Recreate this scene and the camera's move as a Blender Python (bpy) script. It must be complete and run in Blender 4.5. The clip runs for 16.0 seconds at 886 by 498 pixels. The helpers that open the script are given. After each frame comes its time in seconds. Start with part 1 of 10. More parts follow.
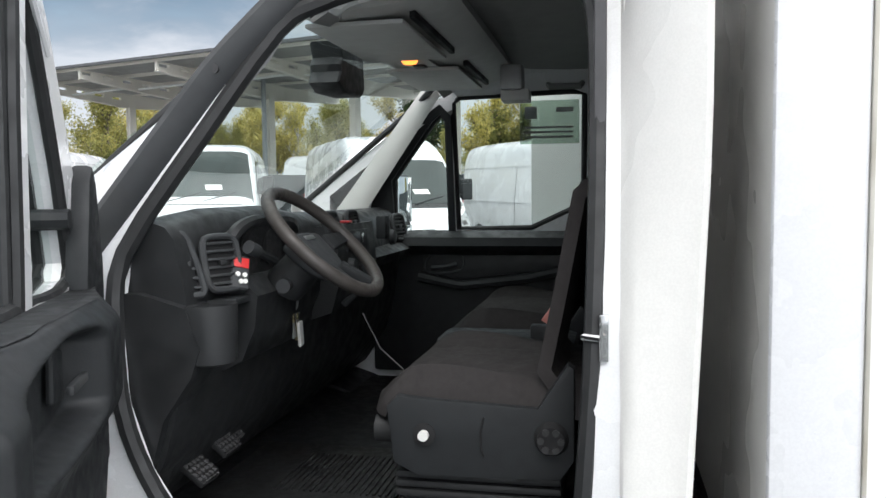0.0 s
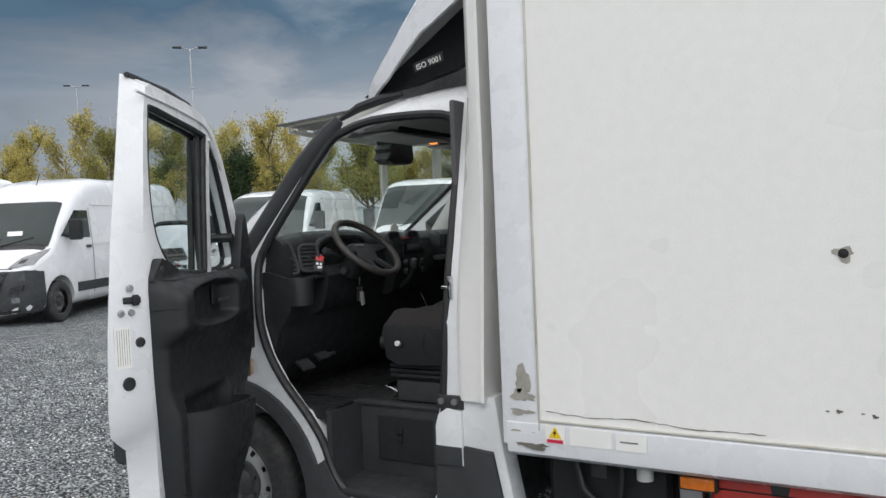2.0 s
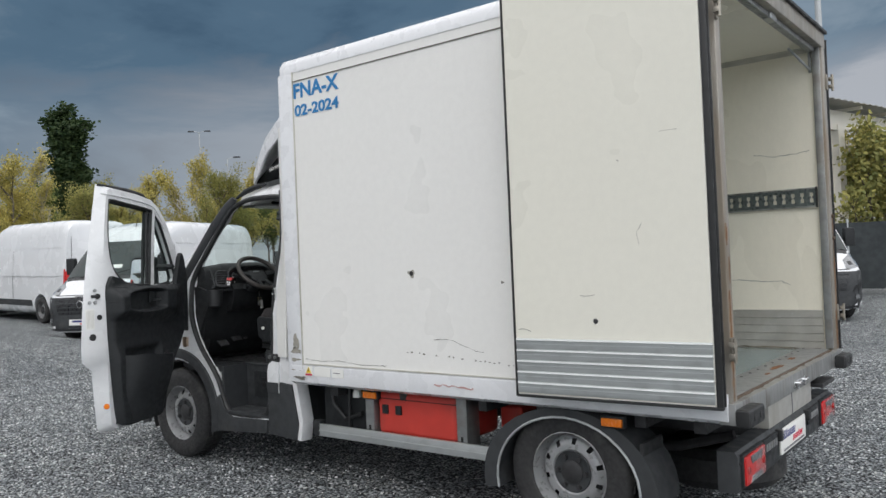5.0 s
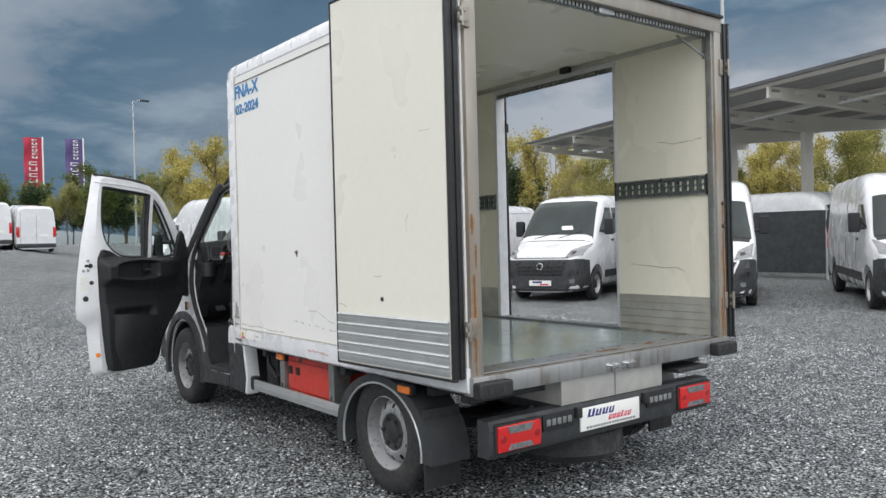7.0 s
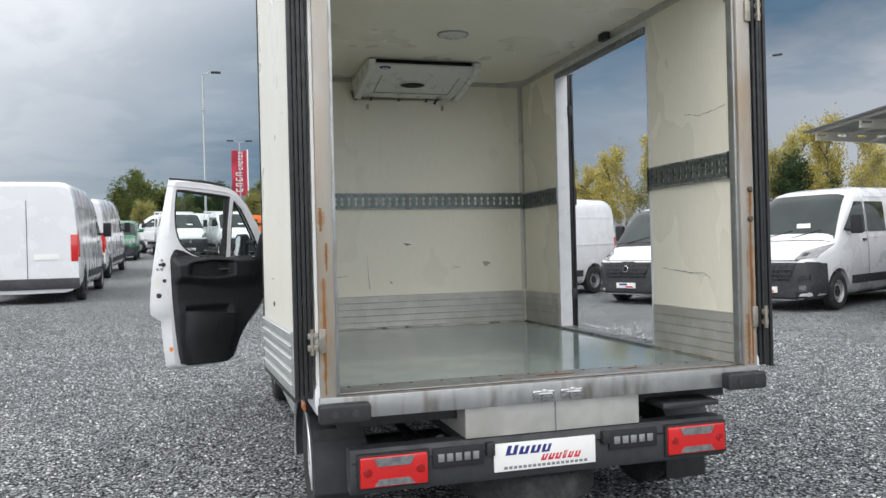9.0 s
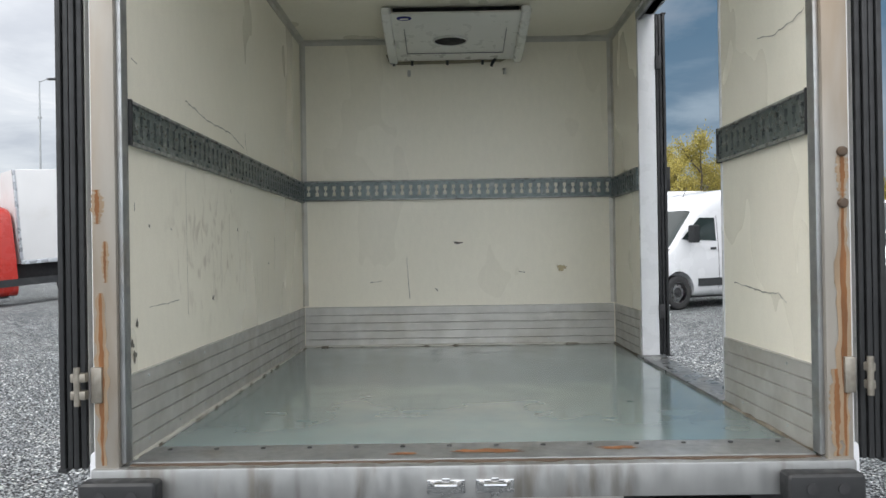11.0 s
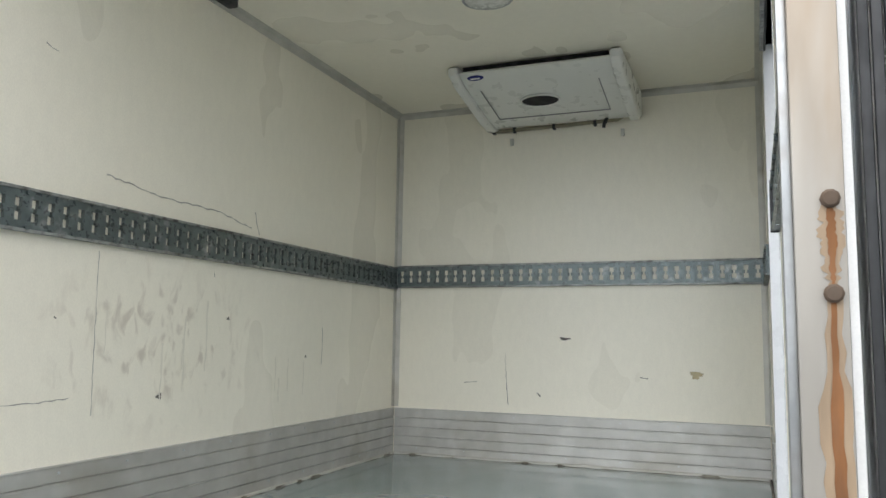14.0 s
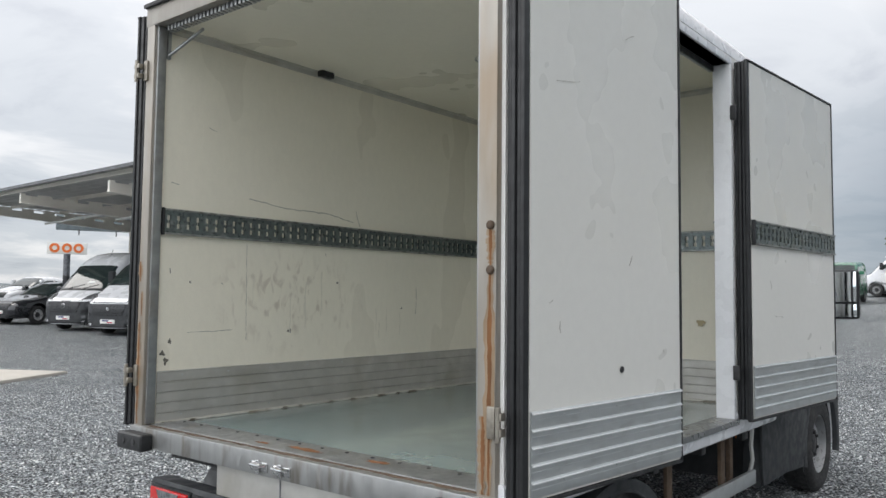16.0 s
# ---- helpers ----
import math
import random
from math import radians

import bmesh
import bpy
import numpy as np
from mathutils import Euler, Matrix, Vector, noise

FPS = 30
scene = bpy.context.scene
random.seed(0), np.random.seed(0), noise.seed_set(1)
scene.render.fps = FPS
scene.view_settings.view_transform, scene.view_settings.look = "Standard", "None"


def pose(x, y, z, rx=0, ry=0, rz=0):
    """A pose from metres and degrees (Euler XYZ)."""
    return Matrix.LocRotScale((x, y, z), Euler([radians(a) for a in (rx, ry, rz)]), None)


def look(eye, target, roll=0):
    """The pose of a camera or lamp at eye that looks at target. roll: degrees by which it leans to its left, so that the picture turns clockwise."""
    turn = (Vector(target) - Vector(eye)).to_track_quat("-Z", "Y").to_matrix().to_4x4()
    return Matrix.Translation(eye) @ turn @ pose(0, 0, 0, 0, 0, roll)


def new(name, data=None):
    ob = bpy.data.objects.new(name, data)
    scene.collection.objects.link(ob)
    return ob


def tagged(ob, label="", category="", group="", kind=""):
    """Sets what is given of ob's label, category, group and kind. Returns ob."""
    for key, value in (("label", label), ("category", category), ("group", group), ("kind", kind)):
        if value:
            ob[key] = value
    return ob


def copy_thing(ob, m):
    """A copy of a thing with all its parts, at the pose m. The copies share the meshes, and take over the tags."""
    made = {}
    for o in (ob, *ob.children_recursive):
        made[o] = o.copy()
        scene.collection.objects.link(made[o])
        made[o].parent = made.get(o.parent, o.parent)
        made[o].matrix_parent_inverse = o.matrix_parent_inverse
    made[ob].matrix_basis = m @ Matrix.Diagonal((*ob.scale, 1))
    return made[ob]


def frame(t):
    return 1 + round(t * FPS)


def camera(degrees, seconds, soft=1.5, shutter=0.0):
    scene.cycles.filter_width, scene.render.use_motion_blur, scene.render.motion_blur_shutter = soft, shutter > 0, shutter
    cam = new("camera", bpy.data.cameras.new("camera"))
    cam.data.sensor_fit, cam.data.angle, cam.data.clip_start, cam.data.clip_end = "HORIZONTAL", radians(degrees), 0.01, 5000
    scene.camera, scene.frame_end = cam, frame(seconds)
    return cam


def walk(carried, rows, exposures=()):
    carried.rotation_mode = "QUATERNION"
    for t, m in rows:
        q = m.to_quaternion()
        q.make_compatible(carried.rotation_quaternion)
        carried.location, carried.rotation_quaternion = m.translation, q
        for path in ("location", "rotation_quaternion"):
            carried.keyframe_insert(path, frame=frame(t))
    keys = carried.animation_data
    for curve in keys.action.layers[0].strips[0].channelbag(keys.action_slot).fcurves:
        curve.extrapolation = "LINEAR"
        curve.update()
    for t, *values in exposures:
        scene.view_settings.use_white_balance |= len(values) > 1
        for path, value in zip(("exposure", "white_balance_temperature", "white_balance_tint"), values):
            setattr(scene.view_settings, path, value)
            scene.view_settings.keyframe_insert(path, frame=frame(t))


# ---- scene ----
cam = camera(59.2, 16.0)
PATH = [
    (0, (0.165, 0.048, 1.571), (-0.244, 2.0, 1.43), -0.6),
    (0.5, (0.548, -0.261, 1.603), (-0.097, 1.627, 1.453), -0.8),
    (1, (0.91, -0.615, 1.573), (0.095, 1.208, 1.45), -2.0),
    (1.5, (1.272, -0.88, 1.552), (0.342, 0.887, 1.442), -2.1),
    (2, (1.68, -1.153, 1.556), (0.679, 0.577, 1.489), -2.4),
    (2.5, (2.117, -1.438, 1.563), (1.074, 0.268, 1.523), -2.6),
    (3, (2.554, -1.616, 1.525), (1.493, 0.079, 1.518), -2.5),
    (3.5, (3.028, -1.854, 1.514), (1.932, -0.181, 1.518), -2.5),
    (4, (3.52, -2.092, 1.481), (2.412, -0.427, 1.499), -2.5),
    (4.5, (4.048, -2.174, 1.452), (2.894, -0.54, 1.486), -2.3),
    (5, (4.544, -2.116, 1.481), (3.311, -0.541, 1.513), -2.4),
    (5.2, (4.748, -2.113, 1.491), (3.49, -0.559, 1.515), -2.5),
    (7.3, (6.55, -0.737, 1.449), (4.895, 0.385, 1.453), -1.9),
    (7.5, (6.657, -0.537, 1.422), (4.959, 0.519, 1.444), -2.3),
    (8, (6.826, -0.015, 1.433), (5.038, 0.881, 1.442), -2.2),
    (8.5, (6.82, 0.466, 1.414), (4.962, 1.205, 1.422), -2.1),
    (8.7, (6.794, 0.685, 1.404), (4.907, 1.348, 1.413), -1.8),
    (10.8, (5.787, 2.335, 1.405), (3.788, 2.389, 1.399), -1.1),
    (11, (5.641, 2.446, 1.402), (3.641, 2.429, 1.411), -0.9),
    (11.5, (5.288, 2.715, 1.435), (3.297, 2.538, 1.49), -0.7),
    (12, (4.939, 2.908, 1.492), (2.961, 2.621, 1.553), -0.4),
    (12.5, (4.612, 3.032, 1.502), (2.653, 2.638, 1.579), -0.2),
    (13, (4.455, 3.166, 1.507), (2.52, 2.679, 1.648), 0.2),
    (13.5, (4.47, 3.265, 1.487), (2.568, 2.684, 1.697), 0.5),
    (14, (4.725, 3.463, 1.446), (2.88, 2.726, 1.679), 0.9),
    (14.5, (4.961, 3.724, 1.432), (3.175, 2.856, 1.672), 1.2),
    (15, (5.16, 4.114, 1.445), (3.431, 3.13, 1.654), 1.0),
    (15.5, (5.335, 4.56, 1.436), (3.68, 3.447, 1.578), 0.7),
    (16, (5.467, 5.066, 1.434), (3.918, 3.807, 1.559), 0.6),
]
EXPOSURES = [(0, 0.54), (0.5, 0.13), (1, 0.0), (1.5, -0.13), (2.5, -0.34), (4, -0.36), (5, -0.33), (7.5, -0.10), (8.5, -0.02), (11, 0.10), (12, 0.03), (13, 0.46), (14, 0.58), (15, 0.14), (16, -0.08)]
walk(cam, [(t, look(eye, target, roll)) for t, eye, target, roll in PATH], EXPOSURES)


# ---- world, sun, exposure ----
def make_world():
    world = bpy.data.worlds.new("sky")
    scene.world = world
    world.use_nodes = True
    nt = world.node_tree
    nt.nodes.clear()
    N, L = nt.nodes.new, nt.links.new
    out, bg = N("ShaderNodeOutputWorld"), N("ShaderNodeBackground")
    L(bg.outputs[0], out.inputs[0])
    coord = N("ShaderNodeTexCoord")
    sky = N("ShaderNodeTexSky")
    sky.sky_type, sky.sun_disc = "NISHITA", False
    sky.sun_elevation, sky.sun_rotation = radians(SUN_ELEV), radians(90 - SUN_AZIM)
    # cloud sheet: direction divided by height gives a flat layer overhead
    sep = N("ShaderNodeSeparateXYZ")
    L(coord.outputs["Generated"], sep.inputs[0])

    def maths(op, a, b=None, clamp=False):
        n = N("ShaderNodeMath")
        n.operation, n.use_clamp = op, clamp
        for i, v in enumerate((a, b)):
            if v is None:
                continue
            if isinstance(v, (int, float)):
                n.inputs[i].default_value = v
            else:
                L(v, n.inputs[i])
        return n.outputs[0]

    def ramp(fac, *stops):
        n = N("ShaderNodeValToRGB")
        n.color_ramp.interpolation = "EASE"
        while len(n.color_ramp.elements) < len(stops):
            n.color_ramp.elements.new(0.5)
        for e, (p, c) in zip(n.color_ramp.elements, stops):
            e.position, e.color = p, (*c, 1)
        L(fac, n.inputs[0])
        return n.outputs[0]

    def mix(fac, a, b):
        n = N("ShaderNodeMix")
        n.data_type = "RGBA"
        if isinstance(fac, (int, float)):
            n.inputs[0].default_value = fac
        else:
            L(fac, n.inputs[0])
        for i, v in ((6, a), (7, b)):
            if isinstance(v, tuple):
                n.inputs[i].default_value = (*v, 1)
            else:
                L(v, n.inputs[i])
        return n.outputs[2]

    height = maths("MAXIMUM", sep.outputs[2], 0.0)
    low = maths("ADD", height, 0.16)
    comb = N("ShaderNodeCombineXYZ")
    L(maths("DIVIDE", sep.outputs[0], low), comb.inputs[0])
    L(maths("DIVIDE", sep.outputs[1], low), comb.inputs[1])

    def clouds(scale, detail, rough, seed):
        n = N("ShaderNodeTexNoise")
        n.inputs["Scale"].default_value, n.inputs["Detail"].default_value = scale, detail
        n.inputs["Roughness"].default_value, n.inputs["Distortion"].default_value = rough, 0.35
        shift = N("ShaderNodeVectorMath")
        shift.operation = "ADD"
        L(comb.outputs[0], shift.inputs[0])
        shift.inputs[1].default_value = (seed, seed * 0.7, 0)
        L(shift.outputs[0], n.inputs["Vector"])
        return n.outputs[0]

    big, fine = clouds(0.55, 4, 0.5, 3.1), clouds(1.5, 6, 0.58, 7.7)
    # the storm stands towards azimuth STORM, the bright broken cloud opposite
    sx, sy = math.cos(radians(STORM)), math.sin(radians(STORM))
    toward = maths("ADD", maths("MULTIPLY", sep.outputs[0], sx), maths("MULTIPLY", sep.outputs[1], sy))
    # gloom: strong low down towards the storm, fading overhead and to the far side
    gloom = maths("ADD", maths("MULTIPLY", maths("SUBTRACT", toward, 0.17), 2.3), maths("MULTIPLY", maths("SUBTRACT", fine, 0.5), 1.6))
    gloom = maths("SUBTRACT", gloom, maths("MULTIPLY", maths("POWER", height, 2.0), 4.5))
    gloom = maths("ADD", gloom, 0.02, clamp=True)
    bright = ramp(maths("ADD", maths("MULTIPLY", fine, 0.75), maths("MULTIPLY", big, 0.3)),
                  (0.36, (0.36, 0.41, 0.49)), (0.52, (0.62, 0.67, 0.73)), (0.66, (0.95, 0.96, 0.98)))
    over = mix(maths("MULTIPLY", maths("POWER", height, 1.2), 1.5, clamp=True), bright, (OVERHEAD, OVERHEAD, OVERHEAD * 1.02))
    dark = ramp(maths("ADD", maths("MULTIPLY", fine, 0.6), maths("MULTIPLY", big, 0.4)),
                (0.36, (0.046, 0.100, 0.168)), (0.50, (0.104, 0.186, 0.275)), (0.64, (0.29, 0.375, 0.46)))
    # the cloud thins and brightens steadily towards azimuth CLEAR
    away = maths("ADD", maths("MULTIPLY", sep.outputs[0], math.cos(radians(CLEAR))), maths("MULTIPLY", sep.outputs[1], math.sin(radians(CLEAR))))
    lift = maths("ADD", maths("MULTIPLY", maths("MAXIMUM", away, 0.0), 1.5), 1.0)
    lifted = N("ShaderNodeVectorMath")
    lifted.operation = "SCALE"
    L(over, lifted.inputs[0])
    L(lift, lifted.inputs["Scale"])
    sheet = mix(gloom, lifted.outputs[0], dark)
    # pale rain haze near the horizon under the storm, with an uneven upper edge
    edge = maths("ADD", height, maths("MULTIPLY", maths("SUBTRACT", fine, 0.5), 0.26))
    haze = maths("SUBTRACT", 1.0, maths("MULTIPLY", maths("MAXIMUM", maths("SUBTRACT", edge, 0.165), 0.0), 11.0), clamp=True)
    # the rain stands towards azimuth RAIN and thins out away from it
    rain = maths("ADD", maths("MULTIPLY", sep.outputs[0], math.cos(radians(RAIN))), maths("MULTIPLY", sep.outputs[1], math.sin(radians(RAIN))))
    rain = maths("ADD", maths("MULTIPLY", maths("SUBTRACT", rain, 0.60), 2.2), 0.25, clamp=True)
    haze = maths("MULTIPLY", haze, rain)
    hazy = mix(maths("MULTIPLY", haze, 0.92), sheet, (0.60, 0.62, 0.665))
    # a little of the clear sky's own colour
    sky_dim = N("ShaderNodeVectorMath")
    sky_dim.operation = "SCALE"
    L(sky.outputs[0], sky_dim.inputs[0])
    sky_dim.inputs["Scale"].default_value = 0.07
    L(mix(0.12, hazy, sky_dim.outputs[0]), bg.inputs[0])
    bg.inputs[1].default_value = SKY
    return world


SUN_ELEV, SUN_AZIM, STORM, CLEAR, SKY, OVERHEAD, RAIN = 50.0, 285.0, 122.0, 345.0, 1.0, 1.6, 105.0
make_world()
sun = new("sun", bpy.data.lights.new("sun", "SUN"))
sun.data.energy, sun.data.angle, sun.data.color = 0.75, radians(25), (1.0, 0.965, 0.91)
sun.matrix_world = look((0, 0, 0), (-math.cos(radians(SUN_AZIM)) * math.cos(radians(SUN_ELEV)),
                                   -math.sin(radians(SUN_AZIM)) * math.cos(radians(SUN_ELEV)), -math.sin(radians(SUN_ELEV))))
scene.view_settings.exposure = 0.0


# ---- materials ----
def srgb(r, g, b):
    return tuple((c / 255 / 12.92) if c <= 10 else ((c / 255 + 0.055) / 1.055) ** 2.4 for c in (r, g, b))


def mat(name, colour, rough=0.5, metal=0.0, var=0.12, scale=8.0, bump=0.0, bump_scale=60.0, stain=None, stain_scale=2.0,
        stain_at=0.62, rand=0.0, smudge=None, coat=0.0, spec=0.5, stretch=(1, 1, 1), rough_var=0.12):
    """A surface with fine grain, broad mottling, optional stains of a second colour, relief and piece-to-piece variation."""
    m = bpy.data.materials.new(name)
    m.use_nodes = True
    nt = m.node_tree
    N, L = nt.nodes.new, nt.links.new
    b = nt.nodes["Principled BSDF"]
    b.inputs["Metallic"].default_value, b.inputs["Specular IOR Level"].default_value = metal, spec
    b.inputs["Coat Weight"].default_value, b.inputs["Coat Roughness"].default_value = coat, 0.08
    tc, mp = N("ShaderNodeTexCoord"), N("ShaderNodeMapping")
    mp.inputs["Scale"].default_value = stretch
    L(tc.outputs["Object"], mp.inputs[0])

    def noise_tex(s, detail=4, dist=0.0):
        n = N("ShaderNodeTexNoise")
        n.inputs["Scale"].default_value, n.inputs["Detail"].default_value, n.inputs["Distortion"].default_value = s, detail, dist
        L(mp.outputs[0], n.inputs["Vector"])
        return n.outputs[0]

    def mapped(v, lo, hi, a=0.3, z=0.7):
        n = N("ShaderNodeMapRange")
        n.interpolation_type = "SMOOTHSTEP"
        L(v, n.inputs[0])
        for i, x in enumerate((a, z, lo, hi)):
            n.inputs[i + 1].default_value = x
        return n.outputs[0]

    def mixed(fac, a, c):
        n = N("ShaderNodeMix")
        n.data_type = "RGBA"
        L(fac, n.inputs[0])
        for i, v in ((6, a), (7, c)):
            if isinstance(v, tuple):
                n.inputs[i].default_value = (*v, 1)
            else:
                L(v, n.inputs[i])
        return n.outputs[2]

    dark, light = tuple(c * (1 - var) for c in colour), tuple(min(1, c * (1 + var * 0.7)) for c in colour)
    col = mixed(mapped(noise_tex(scale), 0, 1, 0.2, 0.8), dark, light)
    broad = noise_tex(scale * 0.17, 3)
    col = mixed(mapped(broad, 0, 0.5, 0.2, 0.8), col, tuple(c * (1 - var * 1.1) for c in colour))
    if stain:
        n = noise_tex(stain_scale, 5, 0.3)
        col = mixed(mapped(n, 0, 0.85, stain_at - 0.10, stain_at + 0.20), col, stain)
    if smudge:
        # hand and load marks: fine upright smears gathered in broad patches
        fine = mapped(noise_tex(smudge[1], 6, 0.6), 0, 1, 0.52, 0.70)
        # smudge = (colour, scale, centre, half spread): a patch that thins out from its centre
        off, wide, far = N("ShaderNodeVectorMath"), N("ShaderNodeVectorMath"), N("ShaderNodeVectorMath")
        off.operation, wide.operation, far.operation = "SUBTRACT", "DIVIDE", "LENGTH"
        L(tc.outputs["Object"], off.inputs[0])
        off.inputs[1].default_value, wide.inputs[1].default_value = smudge[2], smudge[3]
        L(off.outputs[0], wide.inputs[0]), L(wide.outputs[0], far.inputs[0])
        patch = mapped(far.outputs["Value"], 0.9, 0.0, 0.2, 1.0)
        both = N("ShaderNodeMath")
        both.operation, both.use_clamp = "MULTIPLY", True
        L(fine, both.inputs[0]), L(patch, both.inputs[1])
        col = mixed(both.outputs[0], col, smudge[0])
    if var < 0.03:
        # fine grain on plain painted sheets
        grain, hv = N("ShaderNodeMath"), N("ShaderNodeHueSaturation")
        grain.operation = "ADD"
        L(mapped(noise_tex(230, 2), 0.975, 1.025), grain.inputs[0])
        L(mapped(noise_tex(23, 3), -0.012, 0.012), grain.inputs[1])
        L(grain.outputs[0], hv.inputs["Value"])
        L(col, hv.inputs["Color"])
        col = hv.outputs[0]
    if rand:
        oi, hs = N("ShaderNodeObjectInfo"), N("ShaderNodeHueSaturation")
        L(mapped(oi.outputs["Random"], 1 - rand, 1 + rand, 0, 1), hs.inputs["Value"])
        L(col, hs.inputs["Color"])
        col = hs.outputs[0]
    L(col, b.inputs["Base Color"])
    L(mapped(noise_tex(scale * 2.3, 3), max(0.02, rough - rough_var), min(1, rough + rough_var)), b.inputs["Roughness"])
    if bump:
        bp = N("ShaderNodeBump")
        bp.inputs["Strength"].default_value, bp.inputs["Distance"].default_value = bump, 0.01
        L(noise_tex(bump_scale, 5), bp.inputs["Height"])
        L(bp.outputs[0], b.inputs["Normal"])
    return m


def glass(name, tint=(0.86, 0.93, 0.90), rough=0.0):
    """A thin clear pane: mostly transparent, glossy by Fresnel."""
    m = bpy.data.materials.new(name)
    m.use_nodes = True
    nt = m.node_tree
    nt.nodes.clear()
    N, L = nt.nodes.new, nt.links.new
    out, mx, lw = N("ShaderNodeOutputMaterial"), N("ShaderNodeMixShader"), N("ShaderNodeLayerWeight")
    tr, gl = N("ShaderNodeBsdfTransparent"), N("ShaderNodeBsdfGlossy")
    pw, ma = N("ShaderNodeMath"), N("ShaderNodeMath")
    pw.operation, ma.operation = "POWER", "MULTIPLY_ADD"
    pw.inputs[1].default_value = 4.5
    ma.inputs[1].default_value, ma.inputs[2].default_value = 0.85, 0.05
    tr.inputs[0].default_value = (*tint, 1)
    gl.inputs["Roughness"].default_value = rough
    L(lw.outputs["Facing"], pw.inputs[0])
    L(pw.outputs[0], ma.inputs[0])
    L(ma.outputs[0], mx.inputs[0])
    L(tr.outputs[0], mx.inputs[1])
    L(gl.outputs[0], mx.inputs[2])
    L(mx.outputs[0], out.inputs[0])
    return m


def glow(name, colour, strength):
    m = bpy.data.materials.new(name)
    m.use_nodes = True
    b = m.node_tree.nodes["Principled BSDF"]
    b.inputs["Base Color"].default_value = (*colour, 1)
    b.inputs["Emission Color"].default_value = (*colour, 1)
    b.inputs["Emission Strength"].default_value = strength
    return m


# ---- building helpers ----
def part(name, bm, material, parent=None, label="", angle=35.0, smooth=True, at=None):
    """One bmesh as one mesh object, under a thing or a part."""
    me = bpy.data.meshes.new(name)
    bmesh.ops.recalc_face_normals(bm, faces=bm.faces)
    bm.to_mesh(me)
    bm.free()
    return mesh_part(name, me, material, parent, label, angle, smooth, at)


def mesh_part(name, me, material, parent=None, label="", angle=35.0, smooth=True, at=None):
    mats = material if isinstance(material, (list, tuple)) else [material]
    me.materials.clear()
    for m in mats:
        me.materials.append(m)
    if smooth:
        me.shade_smooth()
        me.set_sharp_from_angle(angle=radians(angle))
    ob = new(name, me)
    if parent:
        ob.parent = parent
    if at is not None:
        ob.matrix_basis = at
    if label:
        ob["label"] = label
    return ob


def thing(name, label, category, m=None, group="", kind=""):
    ob = new(name)
    ob.empty_display_size = 0.1
    if m is not None:
        ob.matrix_basis = m
    return tagged(ob, label, category, group, kind)


def add(bm, other, m=None):
    """Puts the geometry of another bmesh into bm."""
    if m is not None:
        bmesh.ops.transform(other, matrix=m, verts=other.verts)
    me = bpy.data.meshes.new("tmp")
    other.to_mesh(me)
    other.free()
    bm.from_mesh(me)
    bpy.data.meshes.remove(me)
    return bm


def box(x0, x1, y0, y1, z0, z1, r=0.0, seg=2, m=None, bm=None):
    b = bmesh.new()
    bmesh.ops.create_cube(b, size=1)
    bmesh.ops.transform(b, matrix=Matrix.LocRotScale(((x0 + x1) / 2, (y0 + y1) / 2, (z0 + z1) / 2), None,
                                                    (abs(x1 - x0), abs(y1 - y0), abs(z1 - z0))), verts=b.verts)
    if r > 0:
        r = min(r, abs(x1 - x0) * 0.49, abs(y1 - y0) * 0.49, abs(z1 - z0) * 0.49)
        bmesh.ops.bevel(b, geom=b.edges[:], offset=r, segments=seg, profile=0.6, affect="EDGES")
    if m is not None:
        bmesh.ops.transform(b, matrix=m, verts=b.verts)
    return b if bm is None else add(bm, b)


def prism(poly, axis, a, b, r=0.0, bm=None, m=None, seg=2):
    """A polygon in the plane across the axis, pushed from a to b. x: (y, z); y: (x, z); z: (x, y)."""
    k = bmesh.new()

    def at(p, d):
        return {"x": (d, p[0], p[1]), "y": (p[0], d, p[1]), "z": (p[0], p[1], d)}[axis]
    lo, hi = [k.verts.new(at(p, a)) for p in poly], [k.verts.new(at(p, b)) for p in poly]
    k.faces.new(lo), k.faces.new(hi)
    n = len(poly)
    for i in range(n):
        k.faces.new((lo[i], lo[(i + 1) % n], hi[(i + 1) % n], hi[i]))
    bmesh.ops.recalc_face_normals(k, faces=k.faces)
    if r > 0:
        caps = [e for e in k.edges if sum(len(f.verts) == n for f in e.link_faces) >= 1] if n != 4 else k.edges[:]
        bmesh.ops.bevel(k, geom=caps, offset=r, segments=seg, profile=0.6, affect="EDGES")
    if m is not None:
        bmesh.ops.transform(k, matrix=m, verts=k.verts)
    return k if bm is None else add(bm, k)


def plate(outer, inner, holes, y0, y1):
    """A slab in the x-z plane with holes right through; its outline may differ at y0 (outer) and y1 (inner, same count)."""
    k = bmesh.new()
    caps = []
    for yy, rim in ((y0, outer), (y1, inner)):
        loops = [[k.verts.new((x, yy, z)) for x, z in poly] for poly in [rim] + holes]
        es = [k.edges.new((lp[i], lp[(i + 1) % len(lp)])) for lp in loops for i in range(len(lp))]
        bmesh.ops.triangle_fill(k, edges=es, use_beauty=True, use_dissolve=False)
        caps.append(loops)
    for a, b in zip(*caps):
        for i in range(len(a)):
            j = (i + 1) % len(a)
            k.faces.new((a[i], a[j], b[j], b[i]))
    return k


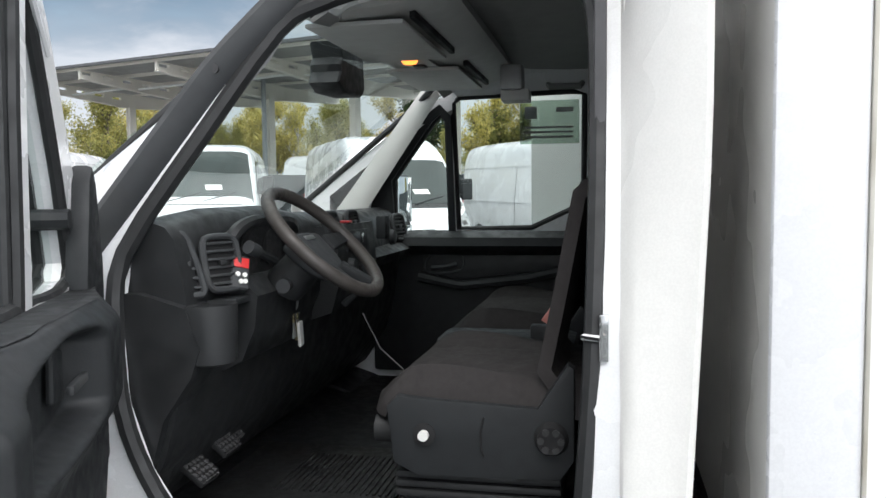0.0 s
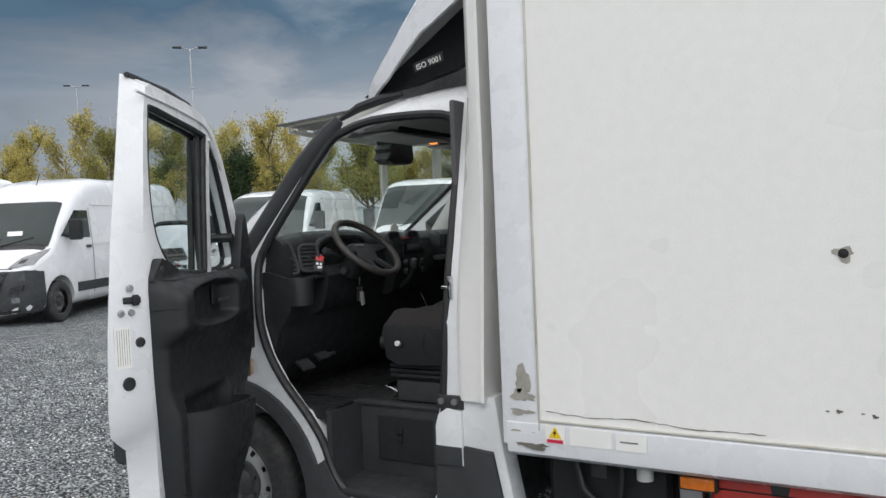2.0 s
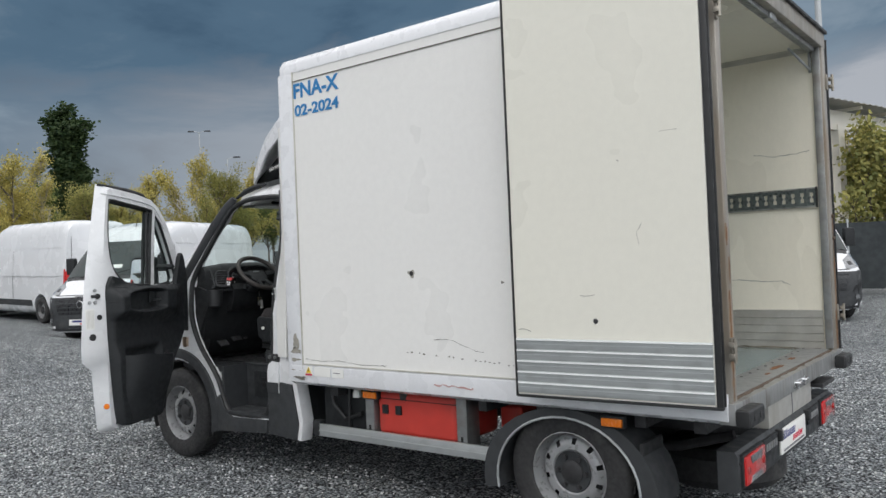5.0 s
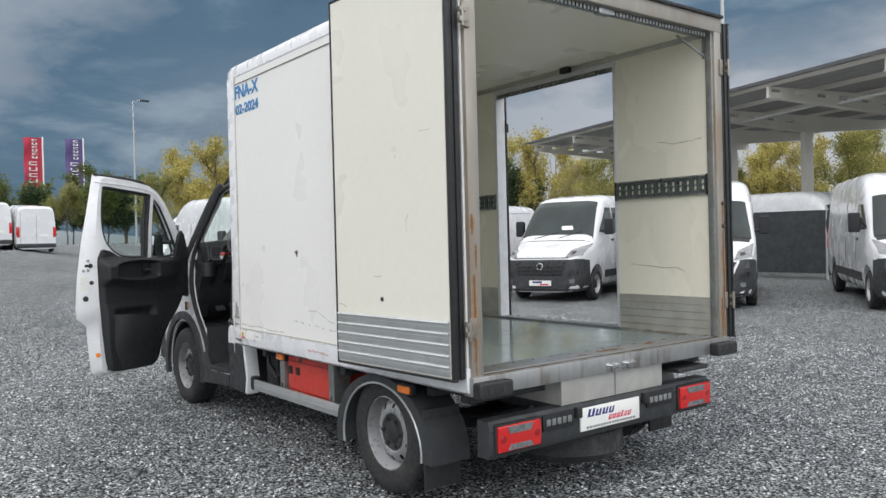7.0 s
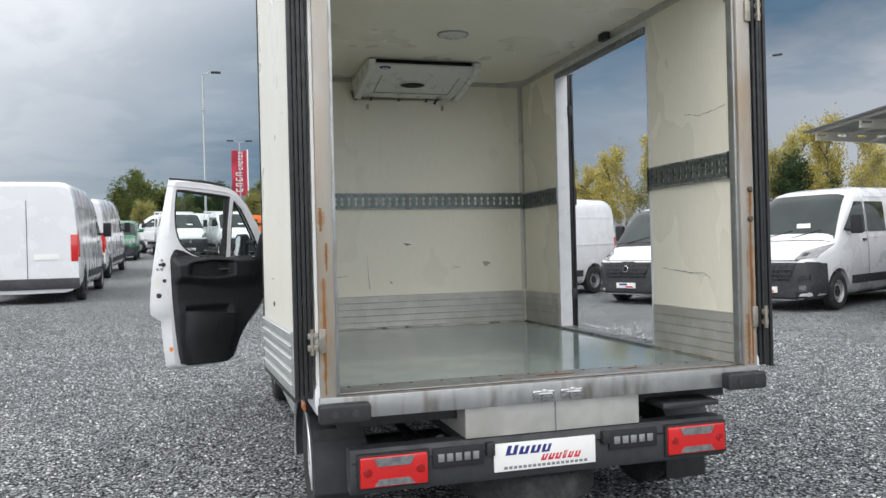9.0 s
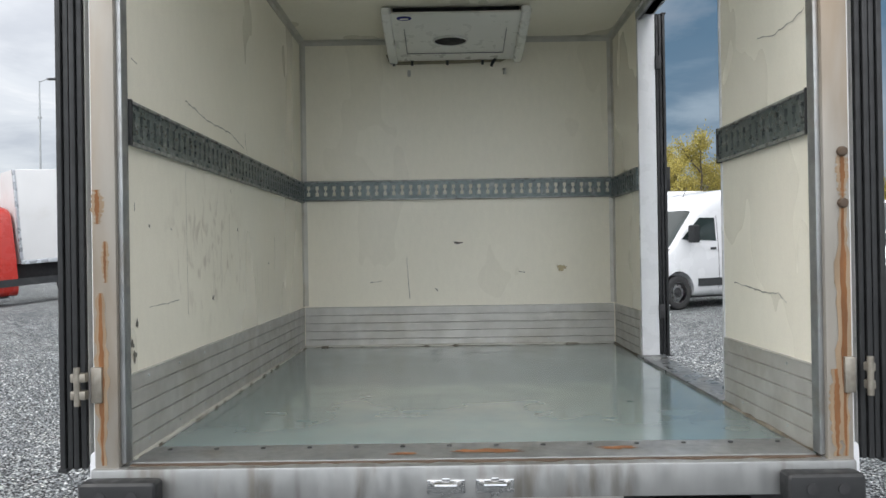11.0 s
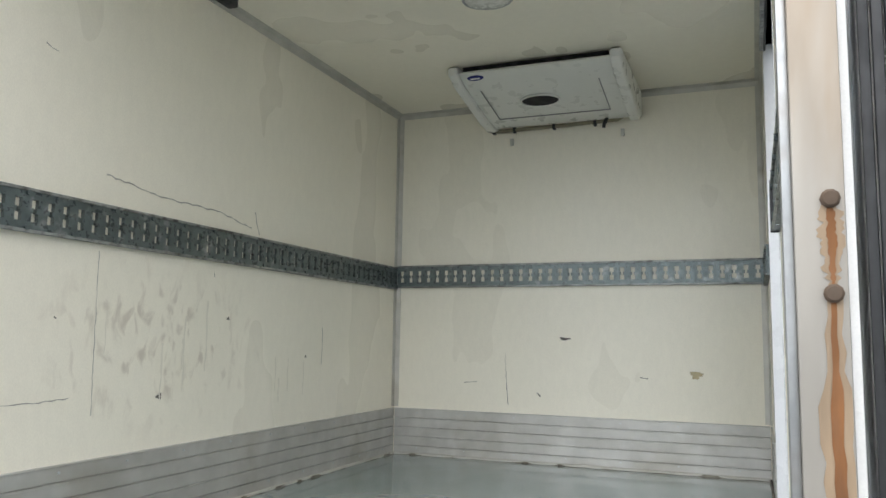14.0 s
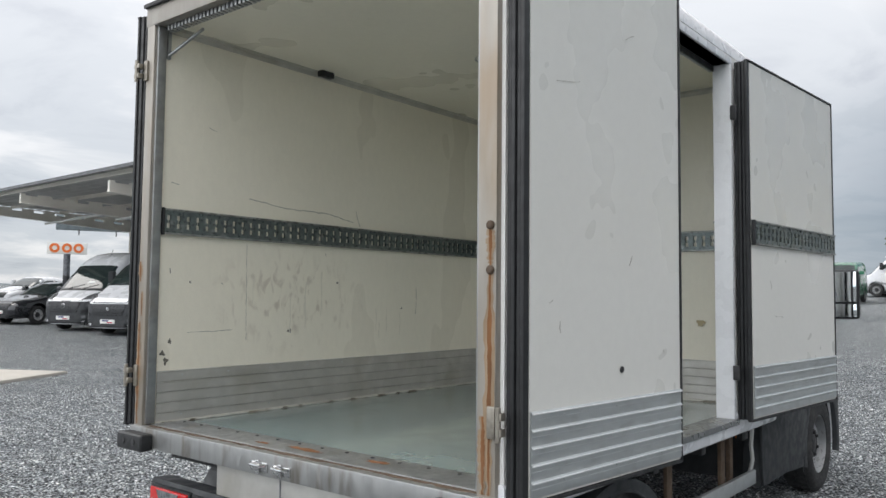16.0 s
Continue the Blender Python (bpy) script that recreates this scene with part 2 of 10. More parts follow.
def cyl(p, q, r, seg=16, r2=None, bm=None, cap=True):
    b = bmesh.new()
    p, q = Vector(p), Vector(q)
    bmesh.ops.create_cone(b, cap_ends=cap, segments=seg, radius1=r, radius2=r if r2 is None else r2, depth=(q - p).length)
    m = Matrix.Translation((p + q) / 2) @ (q - p).to_track_quat("Z", "Y").to_matrix().to_4x4()
    bmesh.ops.transform(b, matrix=m, verts=b.verts)
    return b if bm is None else add(bm, b)


def tube(points, r, seg=8, bm=None, closed=False, flat=1.0):
    """A round bar along a line of points."""
    b = bmesh.new()
    pts = [Vector(p) for p in points]
    n = len(pts)
    rings, side = [], None
    for i, p in enumerate(pts):
        d = (pts[(i + 1) % n] - pts[i - 1]) if closed else (pts[min(i + 1, n - 1)] - pts[max(i - 1, 0)])
        d.normalize()
        if side is None:
            side = d.orthogonal().normalized()
        side = (side - d * side.dot(d)).normalized()
        up = d.cross(side)
        rr = r[i] if isinstance(r, (list, tuple)) else r
        rings.append([b.verts.new(p + (side * math.cos(a) + up * math.sin(a) * flat) * rr) for a in np.linspace(0, 2 * math.pi, seg, endpoint=False)])
    for i in range(n if closed else n - 1):
        u, v = rings[i], rings[(i + 1) % n]
        for j in range(seg):
            b.faces.new((u[j], u[(j + 1) % seg], v[(j + 1) % seg], v[j]))
    if not closed:
        b.faces.new(rings[0][::-1]), b.faces.new(rings[-1])
    return b if bm is None else add(bm, b)


def lathe(profile, seg=32, axis="y", bm=None, m=None, closed=False):
    """(radius, height) pairs turned about an axis."""
    b = bmesh.new()
    rings = []
    for r, h in profile:
        ring = []
        for a in np.linspace(0, 2 * math.pi, seg, endpoint=False):
            c, s = r * math.cos(a), r * math.sin(a)
            ring.append(b.verts.new({"y": (c, h, s), "z": (c, s, h), "x": (h, c, s)}[axis]))
        rings.append(ring)
    n = len(rings)
    for i in range(n if closed else n - 1):
        u, v = rings[i], rings[(i + 1) % n]
        for j in range(seg):
            b.faces.new((u[j], u[(j + 1) % seg], v[(j + 1) % seg], v[j]))
    if not closed:
        for ring in (rings[0], rings[-1]):
            b.faces.new(ring)
    bmesh.ops.recalc_face_normals(b, faces=b.faces)
    if m is not None:
        bmesh.ops.transform(b, matrix=m, verts=b.verts)
    return b if bm is None else add(bm, b)


def loft(rings, cap=True, bm=None):
    b = bmesh.new()
    vs = [[b.verts.new(p) for p in ring] for ring in rings]
    for u, v in zip(vs, vs[1:]):
        n = len(u)
        for j in range(n):
            b.faces.new((u[j], u[(j + 1) % n], v[(j + 1) % n], v[j]))
    if cap:
        b.faces.new(vs[0][::-1]), b.faces.new(vs[-1])
    bmesh.ops.recalc_face_normals(b, faces=b.faces)
    return b if bm is None else add(bm, b)


def sheet(grid, thick=0.0, bm=None):
    """A grid of points as a skin, with a thickness along its normals."""
    b = bmesh.new()
    vs = [[b.verts.new(p) for p in row] for row in grid]
    for u, v in zip(vs, vs[1:]):
        for j in range(len(u) - 1):
            b.faces.new((u[j], u[j + 1], v[j + 1], v[j]))
    bmesh.ops.recalc_face_normals(b, faces=b.faces)
    if thick:
        bmesh.ops.solidify(b, geom=b.faces[:], thickness=thick)
    return b if bm is None else add(bm, b)


def cut(bm, cutters, op="DIFFERENCE"):
    """Boolean of a bmesh with others; gives a new bmesh."""
    def ob_of(k):
        me = bpy.data.meshes.new("tmp")
        bmesh.ops.recalc_face_normals(k, faces=k.faces)
        k.to_mesh(me)
        k.free()
        return new("tmp", me)
    a = ob_of(bm)
    tools = [ob_of(c) for c in cutters]
    for t in tools:
        md = a.modifiers.new("cut", "BOOLEAN")
        md.operation, md.object, md.solver = op, t, "EXACT"
    dg = bpy.context.evaluated_depsgraph_get()
    me = bpy.data.meshes.new_from_object(a.evaluated_get(dg))
    res = bmesh.new()
    res.from_mesh(me)
    bpy.data.meshes.remove(me)
    for o in (a, *tools):
        d = o.data
        bpy.data.objects.remove(o)
        bpy.data.meshes.remove(d)
    return res


def text_part(name, body, size, m, material, parent, label="", align="CENTER", extrude=0.001, bold=0.0):
    """Flat lettering in the built-in font, as a mesh in the x-y plane of m."""
    cu = bpy.data.curves.new("tmp", "FONT")
    cu.offset = bold
    cu.body, cu.size, cu.align_x, cu.align_y, cu.extrude = body, size, align, "CENTER", extrude
    o = new("tmp", cu)
    me = bpy.data.meshes.new_from_object(o.evaluated_get(bpy.context.evaluated_depsgraph_get()))
    bpy.data.objects.remove(o)
    bpy.data.curves.remove(cu)
    return mesh_part(name, me, material, parent, label, smooth=False, at=m)


def lerp(a, b, t):
    return a + (b - a) * t


def curve_at(pairs, x):
    """Smooth interpolation through (x, value) pairs given in rising x."""
    xs, ys = [p[0] for p in pairs], [p[1] for p in pairs]
    return float(np.interp(x, xs, ys))


# ---- the lie of the yard ----
def lie(x, y):
    """The height of the gravel yard: nearly flat at the truck, rising gently away from it."""
    d = math.hypot(x - 2.0, y - 2.5)
    near = min(d, 60.0)

    def step(v, a, b):
        t = max(0.0, min(1.0, (v - a) / (b - a)))
        return t * t * (3 - 2 * t)
    # the yard steps up a little towards the row at its western end
    bank = (0.40 * step(x, -4.0, -11.5) + 0.24 * step(x, -14.0, -30.0)) * step(y + 0.08 * (x + 12.0), 7.0, 3.5) * step(y, -10.0, -5.0)
    return bank - 0.012 - 0.004 * max(-60.0, min(60.0, x)) + 0.00052 * max(0.0, near - 3.0) ** 2 + 0.01 * max(0.0, d - 60.0)


WHITE = mat("white_paint", (0.72, 0.73, 0.74), 0.28, var=0.012, scale=3, coat=0.5, rough_var=0.06)
WHITE_FAR = mat("white_van_paint", (0.69, 0.70, 0.715), 0.25, var=0.03, scale=1.2, coat=0.5, stain=(0.68, 0.68, 0.67), stain_scale=0.7, stain_at=0.68)
SILVER = mat("silver_paint", (0.50, 0.52, 0.55), 0.3, metal=0.55, var=0.04, scale=2, coat=0.4)
BOX_OUT = mat("box_gelcoat", (0.79, 0.785, 0.76), 0.33, var=0.006, scale=0.7, bump=0.02, bump_scale=14)
TRIM_WHITE = mat("white_trim", (0.73, 0.74, 0.76), 0.3, var=0.015, scale=4)
CREAM = mat("cream_liner", (0.84, 0.797, 0.675), 0.34, var=0.012, scale=0.5, stretch=(1.3, 1.3, 0.6), bump=0.025, bump_scale=22)
CREAM_WORN = mat("cream_liner_worn", (0.845, 0.80, 0.675), 0.34, smudge=((0.61, 0.55, 0.45), 16.0, (2.45, 1.48, 1.42), (0.75, 1.0, 0.40)), var=0.012, scale=0.5, stretch=(1.3, 1.3, 0.6), bump=0.025, bump_scale=22)
# cream liner of the right doors; whiter balance of light put into its colour
COOL_CREAM_DOOR = mat("pale_door_liner", (0.68, 0.675, 0.635), 0.32, var=0.006, scale=0.8, bump=0.02, bump_scale=22)
HINGE = mat("dull_hinge_metal", (0.36, 0.33, 0.28), 0.4, metal=0.75, var=0.25, scale=40)
RUST_WASH = mat("brown_rust_wash", (0.30, 0.215, 0.135), 0.6, var=0.25, scale=30, stretch=(1, 1, 0.2))
CREAM_DOOR = mat("cream_door_liner", (0.74, 0.725, 0.645), 0.36, var=0.006, scale=0.8, bump=0.02, bump_scale=22)
ALU = mat("ribbed_aluminium", (0.53, 0.52, 0.485), 0.42, metal=0.4, var=0.16, scale=9, stain=(0.40, 0.38, 0.33), stain_scale=3.5, stain_at=0.58, bump=0.03, bump_scale=50)
ALU_CLEAN = mat("aluminium", (0.56, 0.585, 0.585), 0.38, metal=0.7, var=0.08, scale=7, stain=(0.44, 0.455, 0.45), stain_scale=9, stain_at=0.58, stretch=(1, 2, 2), rough_var=0.06)
# near-white metal that carries the ribs' highlight in its colour
RIB_GLINT = mat("polished_lip", (0.86, 0.87, 0.87), 0.4, metal=0.35, var=0.12, scale=12)
STEEL = mat("galvanised_steel", (0.40, 0.41, 0.41), 0.45, metal=0.85, var=0.2, scale=14, stain=(0.30, 0.27, 0.23), stain_scale=5)
STAINLESS = mat("stainless_post", (0.36, 0.335, 0.295), 0.45, metal=0.4, var=0.18, scale=7, stain=(0.27, 0.20, 0.13), stain_scale=5.5, stain_at=0.60, stretch=(1, 1, 0.22))
RAIL = mat("rail_steel", (0.150, 0.178, 0.176), 0.36, metal=0.6, var=0.3, scale=26, stain=(0.40, 0.41, 0.39), stain_scale=21, stain_at=0.64)
RAIL_RIM = mat("rail_rim", (0.40, 0.41, 0.39), 0.45, metal=0.7, var=0.3, scale=30, stain=(0.07, 0.06, 0.05), stain_scale=26, stain_at=0.52)
SILL_ALU = mat("sill_aluminium", (0.40, 0.405, 0.40), 0.40, metal=0.75, var=0.10, scale=8, stain=(0.21, 0.19, 0.16), stain_scale=7, stain_at=0.56, stretch=(1, 2.2, 0.5))
MOULD = mat("corner_moulding", (0.56, 0.545, 0.49), 0.5, metal=0.2, var=0.16, scale=10, stain=(0.29, 0.25, 0.17), stain_scale=4)
RUST = mat("rust_streak", (0.225, 0.098, 0.036), 0.85, var=0.4, scale=22, stretch=(1, 1, 0.3))
RUSTY = mat("rusty_steel", (0.11, 0.075, 0.05), 0.85, var=0.35, scale=16)
RUBBER = mat("black_rubber", (0.020, 0.021, 0.022), 0.55, var=0.2, scale=10)
TYRE = mat("tyre_rubber", (0.028, 0.028, 0.029), 0.78, var=0.25, scale=20, stain=(0.075, 0.072, 0.066), stain_scale=7, stain_at=0.6, bump=0.1, bump_scale=90)
RIM = mat("silver_wheel", (0.60, 0.61, 0.62), 0.36, metal=0.25, var=0.08, scale=14, stain=(0.42, 0.40, 0.37), stain_scale=9, stain_at=0.66)
HUB = mat("hub_steel", (0.050, 0.050, 0.052), 0.55, metal=0.4, var=0.25, scale=25)
PLASTIC = mat("dark_plastic", (0.021, 0.023, 0.0248), 0.55, spec=0.32, var=0.14, scale=12, bump=0.05, bump_scale=260)
PLASTIC_GREY = mat("grey_plastic", (0.034, 0.037, 0.040), 0.62, var=0.14, scale=7, stain=(0.060, 0.060, 0.058), stain_scale=4, bump=0.04, bump_scale=180)
DASH = mat("dash_plastic", (0.021, 0.0225, 0.024), 0.52, spec=0.45, var=0.12, scale=9, bump=0.06, bump_scale=320, stain=(0.024, 0.024, 0.024), stain_scale=5)
DARK = mat("black_void", (0.010, 0.010, 0.011), 0.7, var=0.2, scale=6)
FABRIC = mat("seat_fabric", (0.036, 0.033, 0.033), 0.92, var=0.2, scale=30, bump=0.25, bump_scale=420, spec=0.25, stain=(0.038, 0.036, 0.036), stain_scale=6, stain_at=0.6)
FABRIC_SIDE = mat("seat_side_fabric", (0.024, 0.024, 0.025), 0.9, var=0.2, scale=30, bump=0.2, bump_scale=420, spec=0.25)
HEADLINER = mat("headliner", (0.30, 0.305, 0.295), 0.9, var=0.06, scale=12, bump=0.1, bump_scale=300, spec=0.2)
HEAD_DARK = mat("dark_headliner", (0.10, 0.10, 0.105), 0.9, var=0.1, scale=12, bump=0.1, bump_scale=300, spec=0.2)
PALE_PLASTIC = mat("pale_grey_plastic", (0.56, 0.56, 0.54), 0.6, var=0.05, scale=9)
MAT_RUBBER = mat("rubber_floor_mat", (0.020, 0.021, 0.022), 0.5, var=0.3, scale=14, stain=(0.034, 0.032, 0.030), stain_scale=6, stain_at=0.6, bump=0.1, bump_scale=80)
CHROME = mat("chrome", (0.62, 0.62, 0.62), 0.14, metal=1.0, var=0.04, scale=10)
MIRROR = mat("mirror_glass", (0.80, 0.83, 0.85), 0.015, metal=1.0, var=0.0, scale=3, rough_var=0.005)
RED_TANK = mat("red_plastic", (0.52, 0.045, 0.032), 0.42, var=0.12, scale=7, stain=(0.36, 0.05, 0.04), stain_scale=4)
RED_LENS = mat("red_lens", (0.55, 0.012, 0.012), 0.12, var=0.1, scale=25, coat=0.8)
CLEAR_LENS = mat("clear_lens", (0.26, 0.27, 0.28), 0.08, metal=0.4, var=0.45, scale=40, coat=0.8)
ORANGE = mat("orange_lens", (0.80, 0.20, 0.012), 0.2, var=0.12, scale=30, coat=0.5)
BLUE = mat("blue_vinyl", (0.012, 0.19, 0.46), 0.4, var=0.06, scale=20)
LABEL = mat("white_label", (0.78, 0.78, 0.75), 0.5, var=0.03, scale=12)
INK = mat("grey_print", (0.20, 0.20, 0.21), 0.6, var=0.1, scale=20)
YELLOW = mat("yellow_sticker", (0.80, 0.56, 0.02), 0.45, var=0.05, scale=20)
BLACK_PRINT = mat("black_print", (0.012, 0.012, 0.014), 0.5, var=0.1, scale=20)
RED_PRINT = mat("red_print", (0.55, 0.02, 0.06), 0.5, var=0.05, scale=20)
NAVY_PRINT = mat("navy_print", (0.02, 0.025, 0.16), 0.5, var=0.05, scale=20)
GRIME = mat("dark_grime", (0.17, 0.16, 0.135), 0.9, var=0.3, scale=25)
SCUFF = mat("scuff", (0.36, 0.345, 0.30), 0.8, var=0.25, scale=30)
LAMP_ON = glow("lit_lamp", (1.0, 0.30, 0.05), 1.7)
GLASS = glass("clear_glass", (0.83, 0.915, 0.88))
GLASS_DOOR = glass("door_glass", (0.84, 0.91, 0.89))
VAN_GLASS = mat("dark_van_glass", (0.026, 0.038, 0.037), 0.04, var=0.5, scale=0.9, coat=0.1, spec=0.45, rough_var=0.01)
BLADE = mat("dark_accent", (0.018, 0.019, 0.021), 0.35, var=0.15, scale=10)


def floor_paint():
    """Grey-blue painted box floor, wet-looking and scuffed."""
    m = mat("painted_floor", (0.20, 0.265, 0.265), 0.15, var=0.16, scale=3.0, stain=(0.30, 0.325, 0.30), stain_scale=1.8, stain_at=0.58, rough_var=0.055, bump=0.02, bump_scale=9, coat=0.4)
    return m


FLOOR = floor_paint()


# ---- the yard ----
def gravel_material():
    m = bpy.data.materials.new("gravel")
    m.use_nodes = True
    nt = m.node_tree
    N, L = nt.nodes.new, nt.links.new
    b = nt.nodes["Principled BSDF"]
    tc = N("ShaderNodeTexCoord")
    b.inputs["Roughness"].default_value = 0.85
    b.inputs["Specular IOR Level"].default_value = 0.3

    def voro(scale, feature="F1"):
        v = N("ShaderNodeTexVoronoi")
        v.feature = feature
        v.inputs["Scale"].default_value = scale
        L(tc.outputs["Object"], v.inputs["Vector"])
        return v

    def noi(scale, detail=4):
        n = N("ShaderNodeTexNoise")
        n.inputs["Scale"].default_value, n.inputs["Detail"].default_value = scale, detail
        L(tc.outputs["Object"], n.inputs["Vector"])
        return n.outputs[0]

    def ramp(fac, *stops):
        n = N("ShaderNodeValToRGB")
        while len(n.color_ramp.elements) < len(stops):
            n.color_ramp.elements.new(0.5)
        for e, (p, c) in zip(n.color_ramp.elements, stops):
            e.position, e.color = p, (*c, 1)
        L(fac, n.inputs[0])
        return n.outputs[0]

    def mul(a, c, f=1.0):
        n = N("ShaderNodeMix")
        n.data_type, n.blend_type = "RGBA", "MULTIPLY"
        n.inputs[0].default_value = f
        L(a, n.inputs[6]), L(c, n.inputs[7])
        return n.outputs[2]
    stone, tiny = voro(52), voro(120)
    sep = N("ShaderNodeSeparateColor")
    L(stone.outputs["Color"], sep.inputs[0])
    each = ramp(sep.outputs[0], (0.0, (0.145, 0.162, 0.172)), (0.45, (0.295, 0.321, 0.333)), (0.82, (0.46, 0.487, 0.497)), (0.95, (0.55, 0.57, 0.57)), (1.0, (0.85, 0.86, 0.84)))
    # shade in the chinks between stones, put into the colour
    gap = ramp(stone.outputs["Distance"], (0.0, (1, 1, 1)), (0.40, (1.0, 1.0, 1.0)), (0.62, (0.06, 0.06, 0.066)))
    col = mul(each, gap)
    sep2 = N("ShaderNodeSeparateColor")
    L(tiny.outputs["Color"], sep2.inputs[0])
    col = mul(col, ramp(sep2.outputs[1], (0.0, (0.68, 0.69, 0.71)), (0.6, (1, 1, 1)), (1.0, (1.32, 1.30, 1.26))))
    col = mul(col, ramp(noi(0.35), (0.35, (0.88, 0.89, 0.90)), (0.65, (1.08, 1.08, 1.07))))
    col = mul(col, ramp(noi(1.7), (0.35, (0.88, 0.88, 0.89)), (0.65, (1.08, 1.07, 1.05))))
    lump = N("ShaderNodeSeparateColor")
    L(voro(17).outputs["Color"], lump.inputs[0])
    col = mul(col, ramp(lump.outputs[0], (0.0, (0.80, 0.81, 0.82)), (0.55, (1.10, 1.10, 1.10)), (1.0, (1.48, 1.47, 1.44))))
    L(col, b.inputs["Base Color"])
    bp = N("ShaderNodeBump")
    bp.inputs["Strength"].default_value, bp.inputs["Distance"].default_value, bp.invert = 0.9, 0.012, True
    add_ = N("ShaderNodeMath")
    L(stone.outputs["Distance"], add_.inputs[0]), L(tiny.outputs["Distance"], add_.inputs[1])
    L(add_.outputs[0], bp.inputs["Height"])
    L(bp.outputs[0], b.inputs["Normal"])
    return m


GRAVEL = gravel_material()


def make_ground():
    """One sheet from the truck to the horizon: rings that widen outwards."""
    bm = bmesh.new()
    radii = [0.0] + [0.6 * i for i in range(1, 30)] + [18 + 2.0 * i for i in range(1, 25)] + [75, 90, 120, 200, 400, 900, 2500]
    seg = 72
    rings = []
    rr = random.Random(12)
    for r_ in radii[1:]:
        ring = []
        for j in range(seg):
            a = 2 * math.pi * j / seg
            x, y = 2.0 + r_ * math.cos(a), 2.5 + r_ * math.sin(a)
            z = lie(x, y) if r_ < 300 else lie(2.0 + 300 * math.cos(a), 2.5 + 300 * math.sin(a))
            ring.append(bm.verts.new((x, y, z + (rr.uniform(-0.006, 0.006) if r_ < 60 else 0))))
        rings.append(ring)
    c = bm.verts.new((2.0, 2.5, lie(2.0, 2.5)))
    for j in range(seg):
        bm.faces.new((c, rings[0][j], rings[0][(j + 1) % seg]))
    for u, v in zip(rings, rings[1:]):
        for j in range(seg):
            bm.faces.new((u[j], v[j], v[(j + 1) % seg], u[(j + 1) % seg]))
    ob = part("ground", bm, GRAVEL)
    return tagged(ob, "grey crushed-stone gravel yard with coarse loose chippings", "ground", kind="structure")


ground_ob = make_ground()


def loose_stones(n, seed):
    """Chippings that lie loose on the yard round the truck, as one object."""
    g = np.random.default_rng(seed)
    x, y = g.uniform(-6, 11, n), g.uniform(-6.5, 9.5, n)
    keep = (np.hypot(x - 2, y - 2.5) < 9.5) & ~((np.abs(x - 1.2) < 1.6) & (np.abs(y - 2.5) < 0.5))
    x, y = x[keep], y[keep]
    z = np.array([lie(a, b) for a, b in zip(x, y)])
    m = len(x)
    octa = np.array([(1, 0, 0), (0, 1, 0), (-1, 0, 0), (0, -1, 0), (0.1, 0, 1), (0, 0.1, -1)], float)
    size = g.uniform(0.006, 0.0125, (m, 1, 1)) * g.uniform(0.6, 1.3, (m, 1, 3)) * np.array([1.15, 0.9, 0.62])
    v = octa[None] * size * g.uniform(0.75, 1.25, (m, 6, 1))
    a, b = g.uniform(0, 6.283, m), g.uniform(-0.6, 0.6, m)
    ca, sa, cb, sb = np.cos(a)[:, None], np.sin(a)[:, None], np.cos(b)[:, None], np.sin(b)[:, None]
    vx, vz = v[..., 0] * cb + v[..., 2] * sb, -v[..., 0] * sb + v[..., 2] * cb
    px_, py_ = vx * ca - v[..., 1] * sa, vx * sa + v[..., 1] * ca
    co = np.stack([px_ + x[:, None], py_ + y[:, None], vz + (z + 0.004)[:, None]], -1).reshape(-1, 3)
    tri_ = np.array([(0, 1, 4), (1, 2, 4), (2, 3, 4), (3, 0, 4), (1, 0, 5), (2, 1, 5), (3, 2, 5), (0, 3, 5)])
    f = (tri_[None] + 6 * np.arange(m)[:, None, None]).reshape(-1, 3)
    me = bpy.data.meshes.new("loose_stones")
    me.from_pydata(co.tolist(), [], f.tolist())
    st = mat("loose_chippings", (0.3, 0.3, 0.3), 0.8, var=0.25, scale=60, spec=0.3)
    nt = st.node_tree
    geo, rmp = nt.nodes.new("ShaderNodeNewGeometry"), nt.nodes.new("ShaderNodeValToRGB")
    for e, (p, c) in zip(rmp.color_ramp.elements, ((0.0, (0.055, 0.062, 0.068)), (1.0, (0.90, 0.92, 0.92)))):
        e.position, e.color = p, (*c, 1)
    mid = rmp.color_ramp.elements.new(0.6)
    mid.color = (0.27, 0.292, 0.305, 1)
    nt.links.new(geo.outputs["Random Per Island"], rmp.inputs[0])
    nt.links.new(rmp.outputs[0], nt.nodes["Principled BSDF"].inputs["Base Color"])
    ob = mesh_part("loose_stones", me, st, smooth=False)
    return tagged(ob, "loose grey stone chippings lying on the yard", "gravel", kind="stuff")


loose_stones(110000, 8)


# ---- the truck: refrigerated box ----
truck = thing("box_truck", "white refrigerated box truck with all its doors standing open on gravel", "truck")
CY = 2.505


